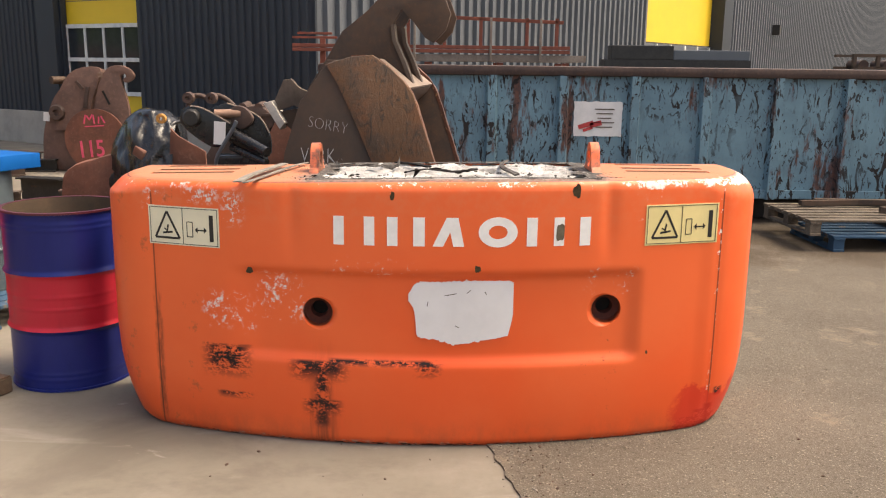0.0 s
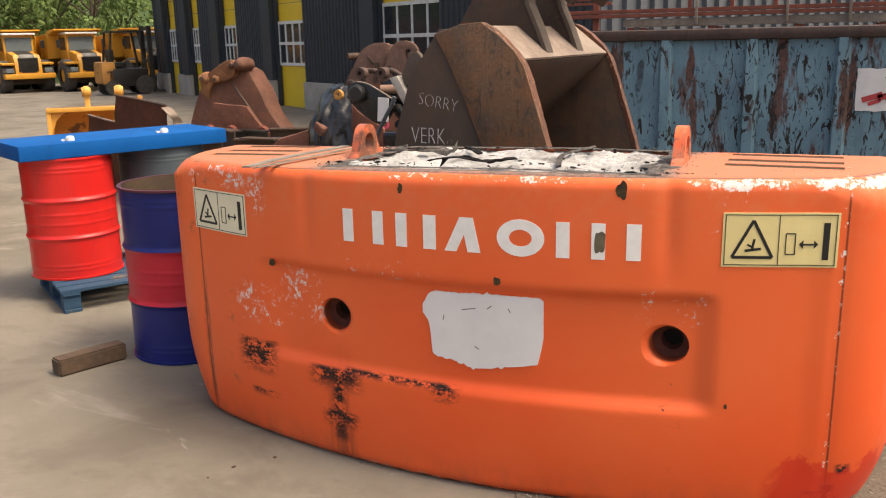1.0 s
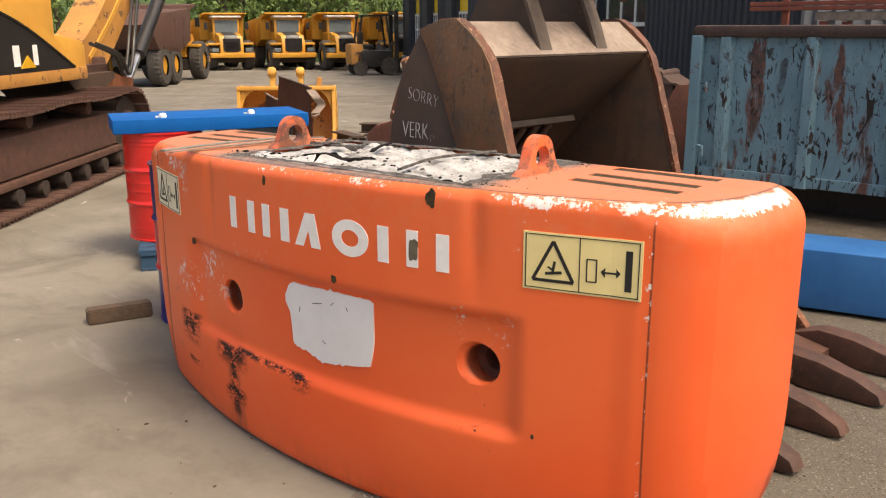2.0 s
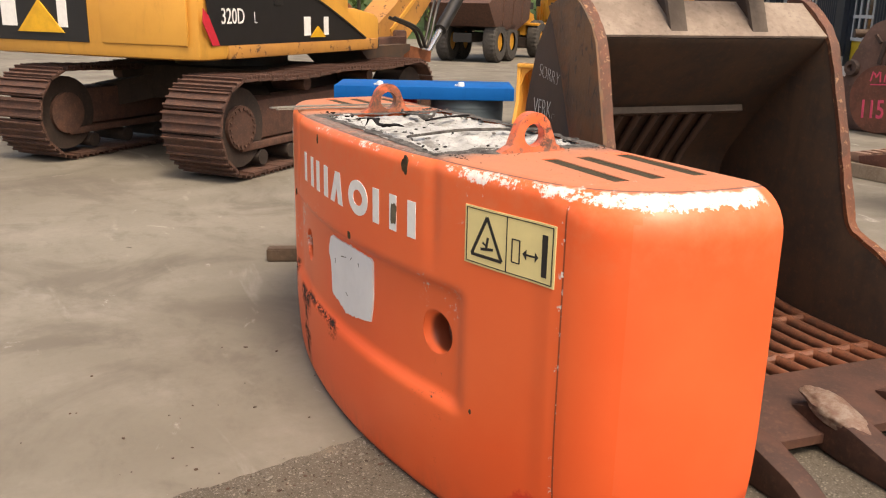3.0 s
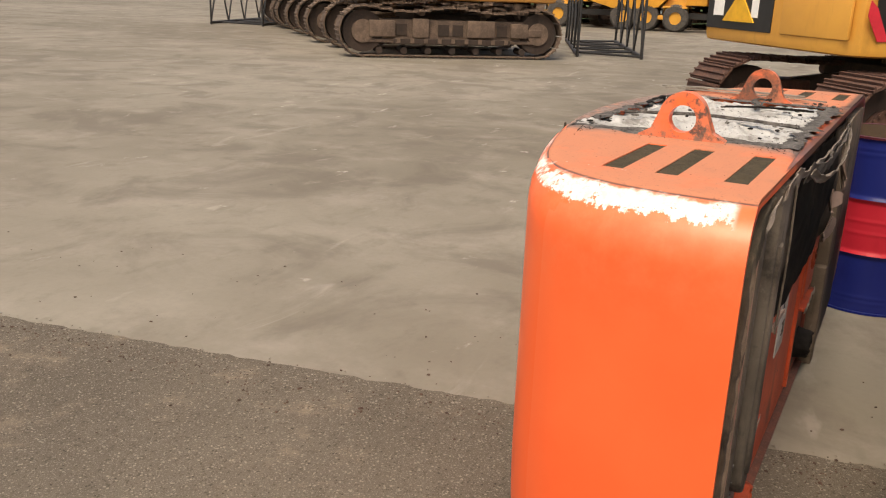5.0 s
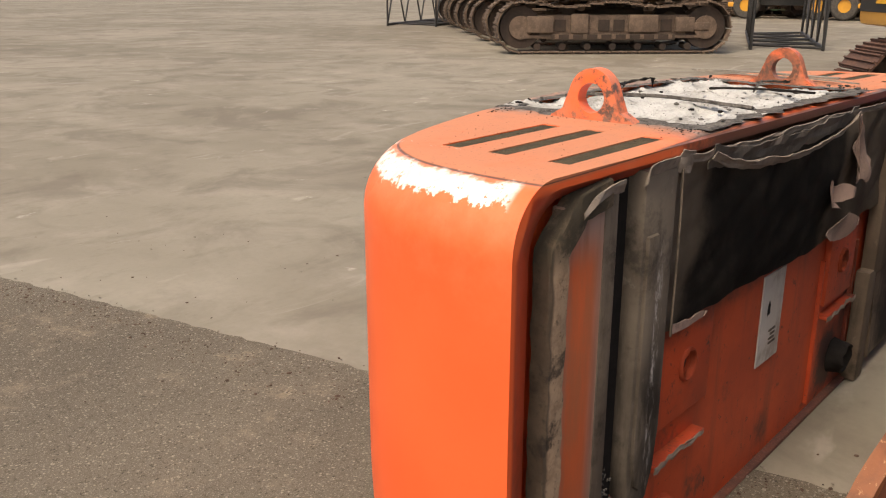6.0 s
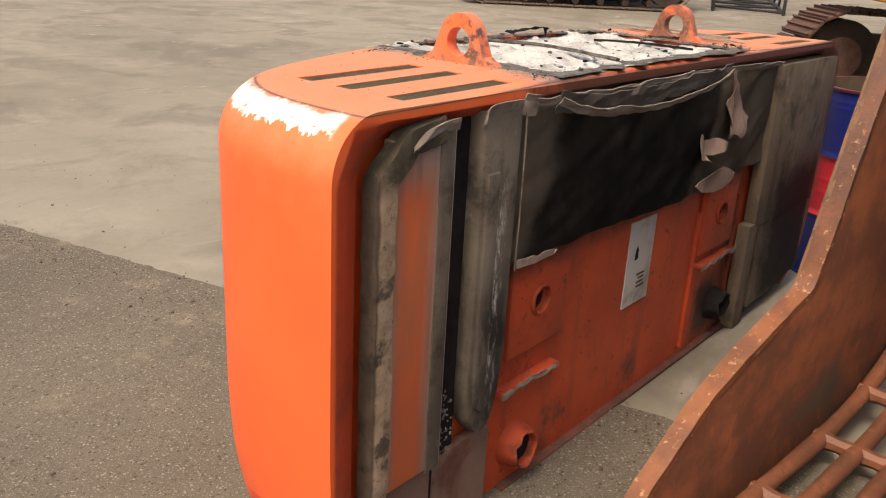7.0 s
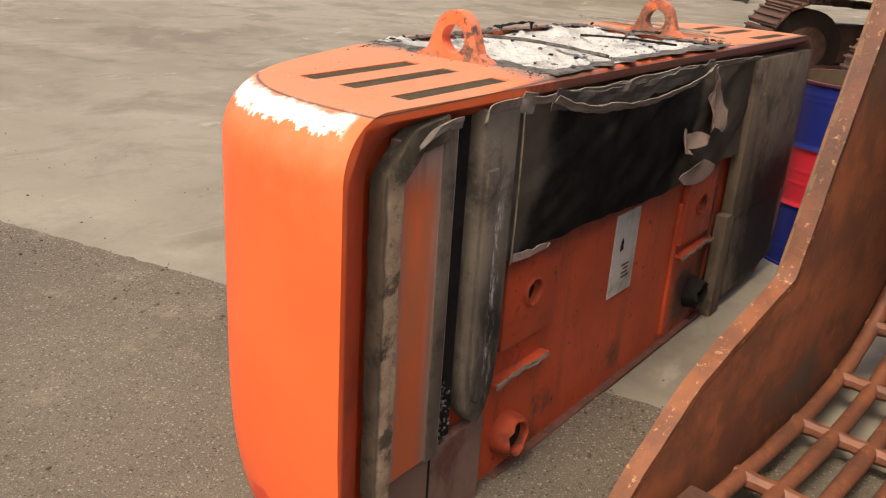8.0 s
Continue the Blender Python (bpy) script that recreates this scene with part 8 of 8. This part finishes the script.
def narrow_bucket():
    """A trenching bucket on its back, its mouth and teeth towards the yard."""
    ox, oy, lift = -1.60, 10.45, 0.146
    b = thing("trenching_bucket", "narrow rust-brown digging bucket with teeth, resting on two timbers", "bucket", (ox, oy, lift), 4, group="scrap buckets")

    def plate(pts, y0, y1, bevel=0.008):
        return prism(bmesh.new(), [(x - ox, z - lift) for x, z in pts], y0, y1, bevel)
    near = [(-1.30, 1.00), (-1.14, 1.02), (-1.08, 0.60), (-1.12, lift), (-1.62, lift), (-2.36, lift), (-2.38, 0.22), (-1.98, 0.29), (-1.79, 0.38), (-1.58, 0.56), (-1.43, 0.75)]
    part("side_plate", plate(near, 0.0, 0.035), RUST_RED, b, "orange-brown rusty side plate", smooth=True)
    far = [(-1.92, 1.03), (-1.14, 1.02), (-1.08, 0.60), (-1.12, lift), (-1.62, lift), (-2.36, lift), (-2.40, 0.22), (-2.16, 0.60)]
    part("side_plate", plate(far, 0.56, 0.595), RUST_OLD, b, "dark rusty side plate", smooth=True)
    shell = smooth_line([(-1.66 - ox, 0.30, 1.00 - lift), (-1.25 - ox, 0.30, 0.98 - lift), (-1.12 - ox, 0.30, 0.60 - lift), (-1.20 - ox, 0.30, 0.22 - lift), (-1.60 - ox, 0.30, 0.03), (-2.40 - ox, 0.30, 0.03)], 5)
    part("shell", sweep(bmesh.new(), shell, 0.54, 0.025), RUST_OLD, b, "dark rusty shell", smooth=True)
    part("weld_seam", bar(bmesh.new(), (-1.36 - ox, -0.002, 0.50 - lift), (-1.56 - ox, -0.002, 0.17 - lift), 0.004, 0.010, (0, 1, 0)), RUST_DULL, b, "pale weld seam")
    part("weld_seam", bar(bmesh.new(), (-1.60 - ox, -0.002, 0.50 - lift), (-1.14 - ox, -0.002, 0.42 - lift), 0.004, 0.008, (0, 1, 0)), RUST_DULL, b, "pale weld seam")
    part("coupler_block", crumple(plate([(-1.76, 0.84), (-1.78, 1.06), (-1.70, 1.10), (-1.50, 1.11), (-1.36, 1.02), (-1.34, 0.90), (-1.42, 0.82)], 0.06, 0.52, 0.03), 0.012, 7, 5), RUST_OLD, b, "brown coupler block", smooth=True)
    for x in (-1.70, -1.52):
        part("lug", rod(bmesh.new(), (x - ox, 0.06, 1.09 - lift), (x - ox, 0.50, 1.10 - lift), 0.048, 16), RUST_OLD, b, "rounded lug", smooth=True)
    for y in (0.06, 0.22, 0.38, 0.54):
        bm = prism(bmesh.new(), [(-2.30 - ox, 0.0), (-2.30 - ox, 0.10), (-2.46 - ox, 0.10), (-2.66 - ox, 0.05), (-2.66 - ox, 0.02)], y - 0.045, y + 0.045, 0.012)
        part("tooth", bm, RUST_PINK, b, "pale worn tooth", smooth=True)


narrow_bucket()
for _y in (10.50, 10.92):
    _bm = boxes(((-1.85, _y, 0.072), (1.9, 0.16, 0.144), (0, 0, 4)), bevel=0.010)
    tagged(part("timber", _bm, WOOD_PALE), "pale squared timber lying under a rusty bucket", "timber", group="bearer timbers")


def scrap_beams():
    """Dark scrap lying between the drums and the buckets."""
    rng = random.Random(14)
    for i in range(22):
        x, y = (rng.uniform(-5.6, -2.9), rng.uniform(8.6, 11.6)) if i < 11 else (rng.uniform(-7.0, -5.6), rng.uniform(11.0, 14.0))
        a = radians(rng.uniform(-25, 35))
        l, h, w = rng.uniform(0.5, 1.3), rng.uniform(0.10, 0.30), rng.uniform(0.10, 0.28)
        d = Vector((math.cos(a), math.sin(a), 0)) * l / 2
        bm = bmesh.new()
        c = Vector((x, y, 0))
        bar(bm, c - d + Vector((0, 0, h - 0.01)), c + d + Vector((0, 0, h - 0.01)), w, 0.02)
        bar(bm, c - d + Vector((0, 0, 0.01)), c + d + Vector((0, 0, 0.01)), w, 0.02)
        bar(bm, c - d + Vector((0, 0, h / 2)), c + d + Vector((0, 0, h / 2)), 0.02, h - 0.02)
        tagged(part("scrap_beam", bm, (DARK_STEEL, RUST_DARK, RUST_OLD)[i % 3]), "dark rusty scrap beam lying on the ground", "beam", group="scrap beams")


def curled_bucket():
    b = thing("digging_bucket", "rounded brown rusty bucket with curled ears and pink marking paint", "bucket", (-4.58, 13.3, 0), 0, group="scrap buckets")

    def plate(pts, y0, y1, bevel, lean=0.0):
        bm = prism(bmesh.new(), [(p.x, p.z) for p in smooth_line([(x, 0, z) for x, z in pts], 4)], y0, y1, bevel)
        for v in bm.verts:
            v.co.y += lean * v.co.z + 0.02 * noise.noise(v.co * 3)
        return bm
    part("body", plate([(-0.76, 0.0), (-0.74, 0.45), (-0.66, 0.78), (-0.54, 1.05), (-0.36, 1.27), (-0.18, 1.42), (0.02, 1.48), (0.20, 1.45), (0.34, 1.34), (0.44, 1.08), (0.50, 0.80), (0.52, 0.0)], 0.10, 0.42, 0.06), BUCKET_BROWN, b, "rounded brown rusty body", smooth=True)
    part("ear", plate([(-0.50, 0.60), (-0.44, 1.02), (-0.36, 1.24), (-0.22, 1.42), (-0.03, 1.50), (0.16, 1.50), (0.22, 1.44), (0.14, 1.20), (0.05, 0.98), (0.0, 0.60)], 0.02, 0.09, 0.012), BUCKET_BROWN, b, "rounded mounting ear", smooth=True)
    part("ear", plate([(0.10, 0.60), (0.14, 1.02), (0.24, 1.34), (0.36, 1.50), (0.52, 1.528), (0.66, 1.48), (0.72, 1.385), (0.66, 1.31), (0.58, 1.29), (0.55, 1.335), (0.60, 1.375), (0.58, 1.41), (0.52, 1.38), (0.54, 1.24), (0.60, 1.04), (0.63, 0.60)], -0.06, 0.02, 0.012), BUCKET_BROWN, b, "mounting ear with a curled hook", smooth=True)
    # bar on the surface, painted black for the shade in a slit
    part("slit", bar(bmesh.new(), (0.26, -0.066, 1.17), (0.35, -0.066, 0.98), 0.028, 0.012, (0, 1, 0)), HOLE_SHADE, b, "near-black bar for the shaded slit in the ear")
    part("rib", bar(bmesh.new(), (0.02, 0.012, 1.22), (-0.04, 0.012, 0.92), 0.05, 0.03, (0, 1, 0)), RUST_OLD, b)
    part("rib", bar(bmesh.new(), (-0.14, 0.012, 1.30), (-0.05, 0.012, 1.20), 0.04, 0.05, (0, 1, 0)), RUST_OLD, b)
    part("bright_scrape", prism(bmesh.new(), blob(0.24, 1.40, 0.035, 0.04, 8), -0.070, -0.062), WORN_STEEL, b, "bright scraped spot", smooth=True)
    part("boss", lathe_at([(0.035, 0.0), (0.05, 0.05), (0.10, 0.05), (0.12, 0.0)], (-0.45, 0.02, 0.85), 20), RUST_OLD, b, smooth=True)
    part("pin", rod(bmesh.new(), (-0.50, 0.02, 1.31), (-0.38, 0.2, 1.31), 0.055, 14), RUST_DARK, b, smooth=True)
    part("paper_tag", boxes(((-0.625, 0.06, 0.79), (0.09, 0.01, 0.13), (0, 6, 0))), PAPER, b, "small white tag")
    bm = rod(bmesh.new(), (0.14, -0.14, 0.48), (0.14, -0.10, 0.48), 0.44, 48)
    part("disc", bm, RUST_RED, b, "round red-brown plate", smooth=True)
    bm = words("115", 0.34, 0.003, 0.004)
    bmesh.ops.transform(bm, matrix=pose(-0.12, -0.143, 0.22, 90, -4, 0) @ Matrix.Diagonal((0.78, 1, 1, 1)), verts=bm.verts)
    part("pink_number", bm, PINK_CHALK, b, "pink marking paint number")
    strokes = ((0.005, 0.77, 0.13, 12), (0.055, 0.79, 0.08, -35), (0.095, 0.80, 0.09, 30), (0.135, 0.77, 0.13, -6), (0.205, 0.76, 0.10, 4), (0.265, 0.77, 0.11, -28))
    for x, z, h, r in strokes:
        part("pink_mark", boxes(((x, -0.142, z), (0.020, 0.006, h), (0, r, 0))), PINK_CHALK, b, "pink marking paint stroke")
    part("pink_mark", boxes(((0.14, -0.142, 0.675), (0.28, 0.006, 0.016), (0, -4, 0))), PINK_CHALK, b, "pink marking paint stroke")


def coupler_bucket():
    b = thing("digging_bucket", "rust-orange bucket with a coupler knuckle on top", "bucket", (-7.5, 13.7, 0), 0, group="scrap buckets")
    body = smooth_line([(x + 7.5, 0, z) for x, z in ((-8.45, 0.0), (-8.39, 0.24), (-8.26, 0.67), (-8.12, 0.95), (-7.95, 1.02), (-7.70, 1.06), (-7.40, 1.14), (-7.20, 1.08), (-7.12, 0.98), (-6.965, 0.774), (-6.80, 0.42), (-6.52, 0.12), (-6.36, 0.0))], 3)
    bm = prism(bmesh.new(), [(p.x, p.z) for p in body], 0.0, 0.42, 0.05)
    for v in bm.verts:
        v.co.y -= 0.06 * noise.noise(v.co * 1.7) + 0.12 * (1 - v.co.z)
    part("body", bm, RUST_DULL, b, "rust-brown bucket body", smooth=True)
    part("coupler_web", crumple(prism(bmesh.new(), [(p.x, p.z) for p in smooth_line([(x + 7.5, 0, z) for x, z in ((-8.14, 0.72), (-8.14, 0.98), (-7.99, 1.06), (-7.72, 1.20), (-7.50, 1.27), (-7.36, 1.20), (-7.42, 1.02), (-7.60, 0.92), (-7.85, 0.88), (-8.0, 0.60))], 4)], -0.10, 0.16, 0.05), 0.03, 5, 3), RUST_ORANGE, b, "orange rusty coupler cast", smooth=True)
    for k, (x, z, r, d) in enumerate(((-8.03, 0.97, 0.105, 0.20), (-7.80, 0.96, 0.085, 0.16), (-7.265, 1.20, 0.115, 0.24), (-7.45, 1.19, 0.08, 0.16))):
        bm = bmesh.new()
        bmesh.ops.create_icosphere(bm, subdivisions=3, radius=1.0)
        for v in bm.verts:
            v.co *= 1 + 0.16 * noise.noise(v.co * 1.6 + Vector((k * 5, 0, 0)))
        bmesh.ops.transform(bm, matrix=Matrix.Translation((x + 7.5, 0.0, z)) @ Matrix.Diagonal((r * 1.1, d, r * 1.05, 1)), verts=bm.verts)
        part("knuckle", bm, RUST_ORANGE if k < 2 else RUST_DULL, b, "rounded coupler knuckle", smooth=True)
        part("knuckle_bore", rod(bmesh.new(), (x + 7.52, -d - 0.004, z), (x + 7.5, -d * 0.5, z), r * 0.36, 14), RUST_OLD, b, smooth=True)
    part("rib", bar(bmesh.new(), (-7.42 + 7.5, -0.13, 0.86), (-6.92 + 7.5, -0.22, 0.30), 0.03, 0.04, (0, 1, 0)), RUST_OLD, b)
    part("front_plate", prism(bmesh.new(), wobble([(-7.74 + 7.5, 0.0), (-7.56 + 7.5, 0.60), (-6.92 + 7.5, 0.545), (-6.55 + 7.5, 0.11), (-6.45 + 7.5, 0.0)], 0.006, 4, 4), -0.52, -0.44, 0.012), RUST_RED, b, "red-brown lower plate", smooth=True)
    for x in (-7.66, -7.22, -6.60):
        bm = lathe(bmesh.new(), [(0.05, 0.0), (0.05, 0.07), (0.11, 0.07), (0.13, 0.0)], 24)
        bmesh.ops.transform(bm, matrix=pose(x + 7.5, -0.52, 0.12, 90, 0, 0), verts=bm.verts)
        part("ring", bm, RED_OXIDE, b, "dull red pin ring", smooth=True)


RUST_ORANGE = rusty("orange_rust", (0.27, 0.120, 0.048), (0.17, 0.072, 0.032), (0.13, 0.055, 0.030), 0.85, 5, 0.4)
curled_bucket()
coupler_bucket()
scrap_beams()


def grapple():
    """Built in world x and z about its foot; its left end stands farther back."""
    ox, oy = -1.15, 6.5
    g = thing("grapple", "greasy black hydraulic grapple with a rusty plate and a paper tag", "grapple", (ox, oy, 0), 0)

    def plate(pts, y0, y1, bevel=0.012, n=4):
        line = smooth_line([(x - ox, 0, z) for x, z in pts], n) if n else [Vector((x - ox, 0, z)) for x, z in pts]
        return prism(bmesh.new(), [(p.x, p.z) for p in line], y0 - oy, y1 - oy, bevel)

    def run(pts, r, n=6, seg=10):
        return tube(bmesh.new(), smooth_line([(x - ox, y - oy, z) for x, y, z in pts], n), r, seg)

    part("foot_frame", boxes(((0.0, 0.15, 0.36), (0.62, 0.30, 0.72)), bevel=0.03), DARK_STEEL, g, smooth=True)
    part("shroud", crumple(plate([(-2.28, 0.0), (-2.27, 0.64), (-2.19, 0.80), (-2.02, 0.865), (-1.74, 0.84), (-1.70, 0.0)], 7.04, 7.16, 0.03), 0.012, 6, 2), RUST_RED, g, "red-brown rusty lower shroud", smooth=True)
    casing = bmesh.new()
    bmesh.ops.create_grid(casing, x_segments=56, y_segments=36, size=0.5)
    for v in casing.verts:
        u, w = v.co.x + 0.5, v.co.y + 0.5
        ridge = 0.92 + 0.325 * math.sin(math.pi * min(1.0, 0.04 + 0.74 * u)) ** 0.62
        x = -1.93 + 0.56 * u + 0.03 * (1 - w)
        z = 0.62 + (ridge - 0.62) * math.sin(w * math.pi / 2)
        y = 7.02 - 0.30 * u + 0.34 * (1 - math.cos(w * math.pi / 2)) - 0.10 * math.sin(math.pi * u)
        fold = 0.034 * math.sin(u * 19 + 4 * w) * (0.3 + 0.7 * w) * (0.4 + noise.noise(Vector((u * 3, w * 3, 1))))
        v.co = Vector((x - ox, y - oy + fold + 0.05 * noise.noise(Vector((u * 5, w * 4, 4))) + 0.02 * noise.noise(Vector((u * 13, w * 11, 7))), z + 0.4 * fold))
    bmesh.ops.solidify(casing, geom=casing.faces[:], thickness=0.02)
    part("casing", casing, OILY, g, "glossy black dented casing", smooth=True)
    part("casing_core", plate([(-1.86, 0.0), (-1.82, 0.95), (-1.68, 1.10), (-1.50, 1.14), (-1.38, 1.06), (-1.34, 0.0)], 7.10, 7.28, 0.02), OILY, g, smooth=True)
    for k in range(3):
        x = -1.53 + 0.044 * k
        part("fluted_hose", run(((x, 6.90, 0.80), (x + 0.005, 6.87, 0.96), (x + 0.02, 6.88, 1.08 - 0.008 * k), (x + 0.06, 6.94, 1.14), (x + 0.09, 7.02, 1.15)), 0.018), OILY, g, "black fluted hose", smooth=True)
    part("coupling", crumple(boxes(((-1.54 - ox, 6.66 - oy, 0.957), (0.085, 0.07, 0.07), (0, 30, 0)), bevel=0.02), 0.012, 14, 3), RUST_DULL, g, "brown rusty coupling", smooth=True)
    part("yellow_cap", lathe_at([(0.014, 0.0), (0.014, 0.03), (0.032, 0.03), (0.035, 0.0)], (-1.370 - ox, 6.66 - oy, 1.192), 18), CAT_DIRTY, g, "small ochre ring cap", smooth=True)
    part("rust_plate", plate([(-1.374, 0.40), (-1.374, 0.945), (-1.360, 1.115), (-1.305, 1.06), (-1.12, 0.955), (-1.10, 0.40)], 6.80, 6.825, 0.005, 0), RUST_RED, g, "flat rust-red plate", smooth=True)
    part("arm", plate([(-1.172, 1.262), (-1.10, 1.292), (-1.03, 1.277), (-0.90, 1.212), (-0.84, 1.176), (-0.90, 1.046), (-0.977, 1.026), (-1.117, 1.117), (-1.178, 1.188)], 6.42, 6.47, 0.010), OILY, g, "black arm plate", smooth=True)
    part("arm_edge", run(((-1.10, 6.42, 1.290), (-1.03, 6.42, 1.279), (-0.95, 6.42, 1.240), (-0.845, 6.42, 1.180)), 0.006, 5, 6), RUST_PALE, g, "worn pale edge")
    part("hub", lathe_at([(0.001, 0.046), (0.044, 0.046), (0.056, 0.036), (0.060, 0.0)], (-1.093 - ox, 6.422 - oy, 1.215), 28), DARK_STEEL, g, smooth=True)
    part("arm", plate([(-1.02, 1.27), (-0.90, 1.305), (-0.78, 1.265), (-0.68, 1.205), (-0.62, 1.10), (-0.63, 0.95), (-0.80, 0.96), (-0.95, 1.10)], 6.58, 6.62, 0.010), OILY, g, "black rear arm plate", smooth=True)
    part("arm_edge", run(((-0.90, 6.58, 1.304), (-0.78, 6.58, 1.266), (-0.68, 6.58, 1.208), (-0.622, 6.58, 1.11)), 0.006, 5, 6), RUST_PALE, g, "worn pale edge")
    part("pin", rod(bmesh.new(), (-0.965 - ox, 6.49 - oy, 1.236), (-0.80 - ox, 6.53 - oy, 1.240), 0.030, 18), RUST_PINK, g, "bare tan pin", smooth=True)
    part("collar", crumple(plate([(-0.885, 1.24), (-0.83, 1.292), (-0.76, 1.275), (-0.715, 1.21), (-0.75, 1.155), (-0.81, 1.14), (-0.86, 1.18)], 6.505, 6.565, 0.012), 0.004, 12, 2), RUST_OLD, g, "dark brown collar plate", smooth=True)
    for (x0, z0), (x1, z1), r in (((-0.86, 1.12), (-0.60, 1.00), 0.034), ((-0.86, 1.02), (-0.60, 0.93), 0.026)):
        part("cylinder", rod(bmesh.new(), (x0 - ox, 6.50 - oy, z0), (x1 - ox, 6.36 - oy, z1), r, 18), OILY, g, "black cylinder", smooth=True)
    part("bent_rod", run(((-0.775, 6.30, 1.205), (-0.800, 6.30, 1.15), (-0.86, 6.31, 1.06), (-0.92, 6.33, 0.955), (-0.95, 6.40, 0.80)), 0.013, 5, 8), CLADDING_LIGHT, g, "grey bent rod", smooth=True)
    part("arm_foot", boxes(((-0.82 - ox, 0.10, 0.48), (0.34, 0.14, 0.96)), bevel=0.02), OILY, g)
    part("paper_tag", boxes(((-0.914 - ox, 6.41 - oy, 1.117), (0.076, 0.005, 0.150), (0, 4, 0))), PAPER, g, "white paper tag")
    part("linkage", run(((-1.18, 6.66, 1.25), (-1.178, 6.66, 1.335), (-1.10, 6.66, 1.348), (-1.03, 6.66, 1.325), (-0.99, 6.66, 1.352), (-0.92, 6.66, 1.325), (-0.85, 6.64, 1.26)), 0.018), RUST_OLD, g, "rusty link", smooth=True)
    for x, z in ((-1.165, 1.335), (-1.01, 1.335)):
        part("link_eye", lathe_at([(0.016, 0.0), (0.016, 0.05), (0.036, 0.05), (0.040, 0.0)], (x - ox, 6.63 - oy, z), 18), RUST_OLD, g, "rusty eye", smooth=True)


grapple()


def blue_beam():
    b = thing("blue_box_beam", "scuffed blue steel box beam lying on the ground", "beam", (1.0, 7.25, 0.0), 12)
    bm = boxes(((0.3, 0.0, 0.2), (1.5, 0.42, 0.34)), bevel=0.012)
    part("beam_body", bm, BLUE_BEAM, b, smooth=True)
    part("beam_foot", boxes(((0.0, 0.0, 0.016), (0.12, 0.4, 0.032))), WOOD_DARK, b)
    part("beam_foot", boxes(((0.7, 0.0, 0.016), (0.12, 0.4, 0.032))), WOOD_DARK, b)
    tagged(part("plank", boxes(((0.2, 8.0, 0.02), (1.6, 0.5, 0.04), (0, 0, 15)), bevel=0.004), WOOD), "grey weathered plank on the asphalt", "plank")


blue_beam()


# ---- hill and trees ----
def hill():
    bm = bmesh.new()
    n, m = 90, 22
    grid = []
    for i in range(n + 1):
        a = radians(85 + 125 * i / n)
        row = []
        for j in range(m + 1):
            u = j / m
            d = 40 + 60 * u
            x, y = d * math.cos(a), d * math.sin(a)
            z = 11 * smoothstep(u, 0.0, 0.8) + (0.8 * noise.fractal(Vector((x, y, 0)) * 0.12, 1, 2, 4)) * min(1, u * 4) - 0.15 * (j == 0)
            row.append(bm.verts.new((x, y, z)))
        grid.append(row)
    for a, b in zip(grid, grid[1:]):
        for j in range(m):
            bm.faces.new((a[j], b[j], b[j + 1], a[j + 1]))
    tagged(part("hillside", bm, GRASS, smooth=True), "green grassy hillside behind the yard", "hill", kind="structure")


hill()


def tree_mesh(seed, h, crown_r):
    rng = random.Random(seed)
    trunk = bmesh.new()
    rod(trunk, (0, 0, 0), (0, 0, h * 0.55), 0.16 * h / 7, 8, 0.07 * h / 7)
    for i in range(7):
        a, z = rng.uniform(0, 6.28), h * rng.uniform(0.25, 0.55)
        rod(trunk, (0, 0, z), (math.cos(a) * crown_r * 0.6, math.sin(a) * crown_r * 0.6, z + h * rng.uniform(0.15, 0.35)), 0.05, 5, 0.02)
    verts, faces = [], []
    clumps = [(rng.gauss(0, crown_r * 0.45), rng.gauss(0, crown_r * 0.45), h * rng.uniform(0.25, 0.98), rng.uniform(0.35, 0.8) * crown_r * 0.5) for _ in range(26)]
    for cx, cy, cz, cr in clumps:
        for _ in range(75):
            d = Vector((rng.gauss(0, 1), rng.gauss(0, 1), rng.gauss(0, 1))).normalized() * cr * rng.uniform(0.6, 1.05)
            c = Vector((cx, cy, cz)) + d
            s = rng.uniform(0.07, 0.16)
            q = Euler((rng.uniform(0, 6.3), rng.uniform(0, 6.3), rng.uniform(0, 6.3))).to_matrix()
            k = len(verts)
            verts += [tuple(c + q @ Vector(p)) for p in ((-s, 0, 0), (0, -s * 0.55, 0), (s, 0, 0.03), (0, s * 0.55, 0))]
            faces.append((k, k + 1, k + 2, k + 3))
    crown = bpy.data.meshes.new("crown")
    crown.from_pydata(verts, [], faces)
    crown.materials.append(LEAF)
    return mesh_of(trunk, "trunk"), crown


def trees():
    rng = random.Random(8)
    kinds = []
    for s, h, r in ((1, 5.5, 2.6), (2, 4.2, 2.4), (3, 7.0, 2.8)):
        tm, cm = tree_mesh(s, h, r)
        tm.materials.append(BARK)
        kinds.append((tm, cm))
    for i in range(70):
        a = radians(rng.uniform(100, 178))
        d = rng.uniform(45, 72) if i % 3 else rng.uniform(42, 48)
        u = (d - 40) / 60
        z = 11 * smoothstep(u, 0.0, 0.8) - 0.4
        t = thing("tree", "leafy green shrub tree on the hillside", "tree", (d * math.cos(a), d * math.sin(a), z), rng.uniform(0, 360), group="hillside trees")
        k = rng.choice(kinds)
        for nm, me in zip(("trunk", "crown"), k):
            o = new(nm, me)
            o.parent = t


trees()
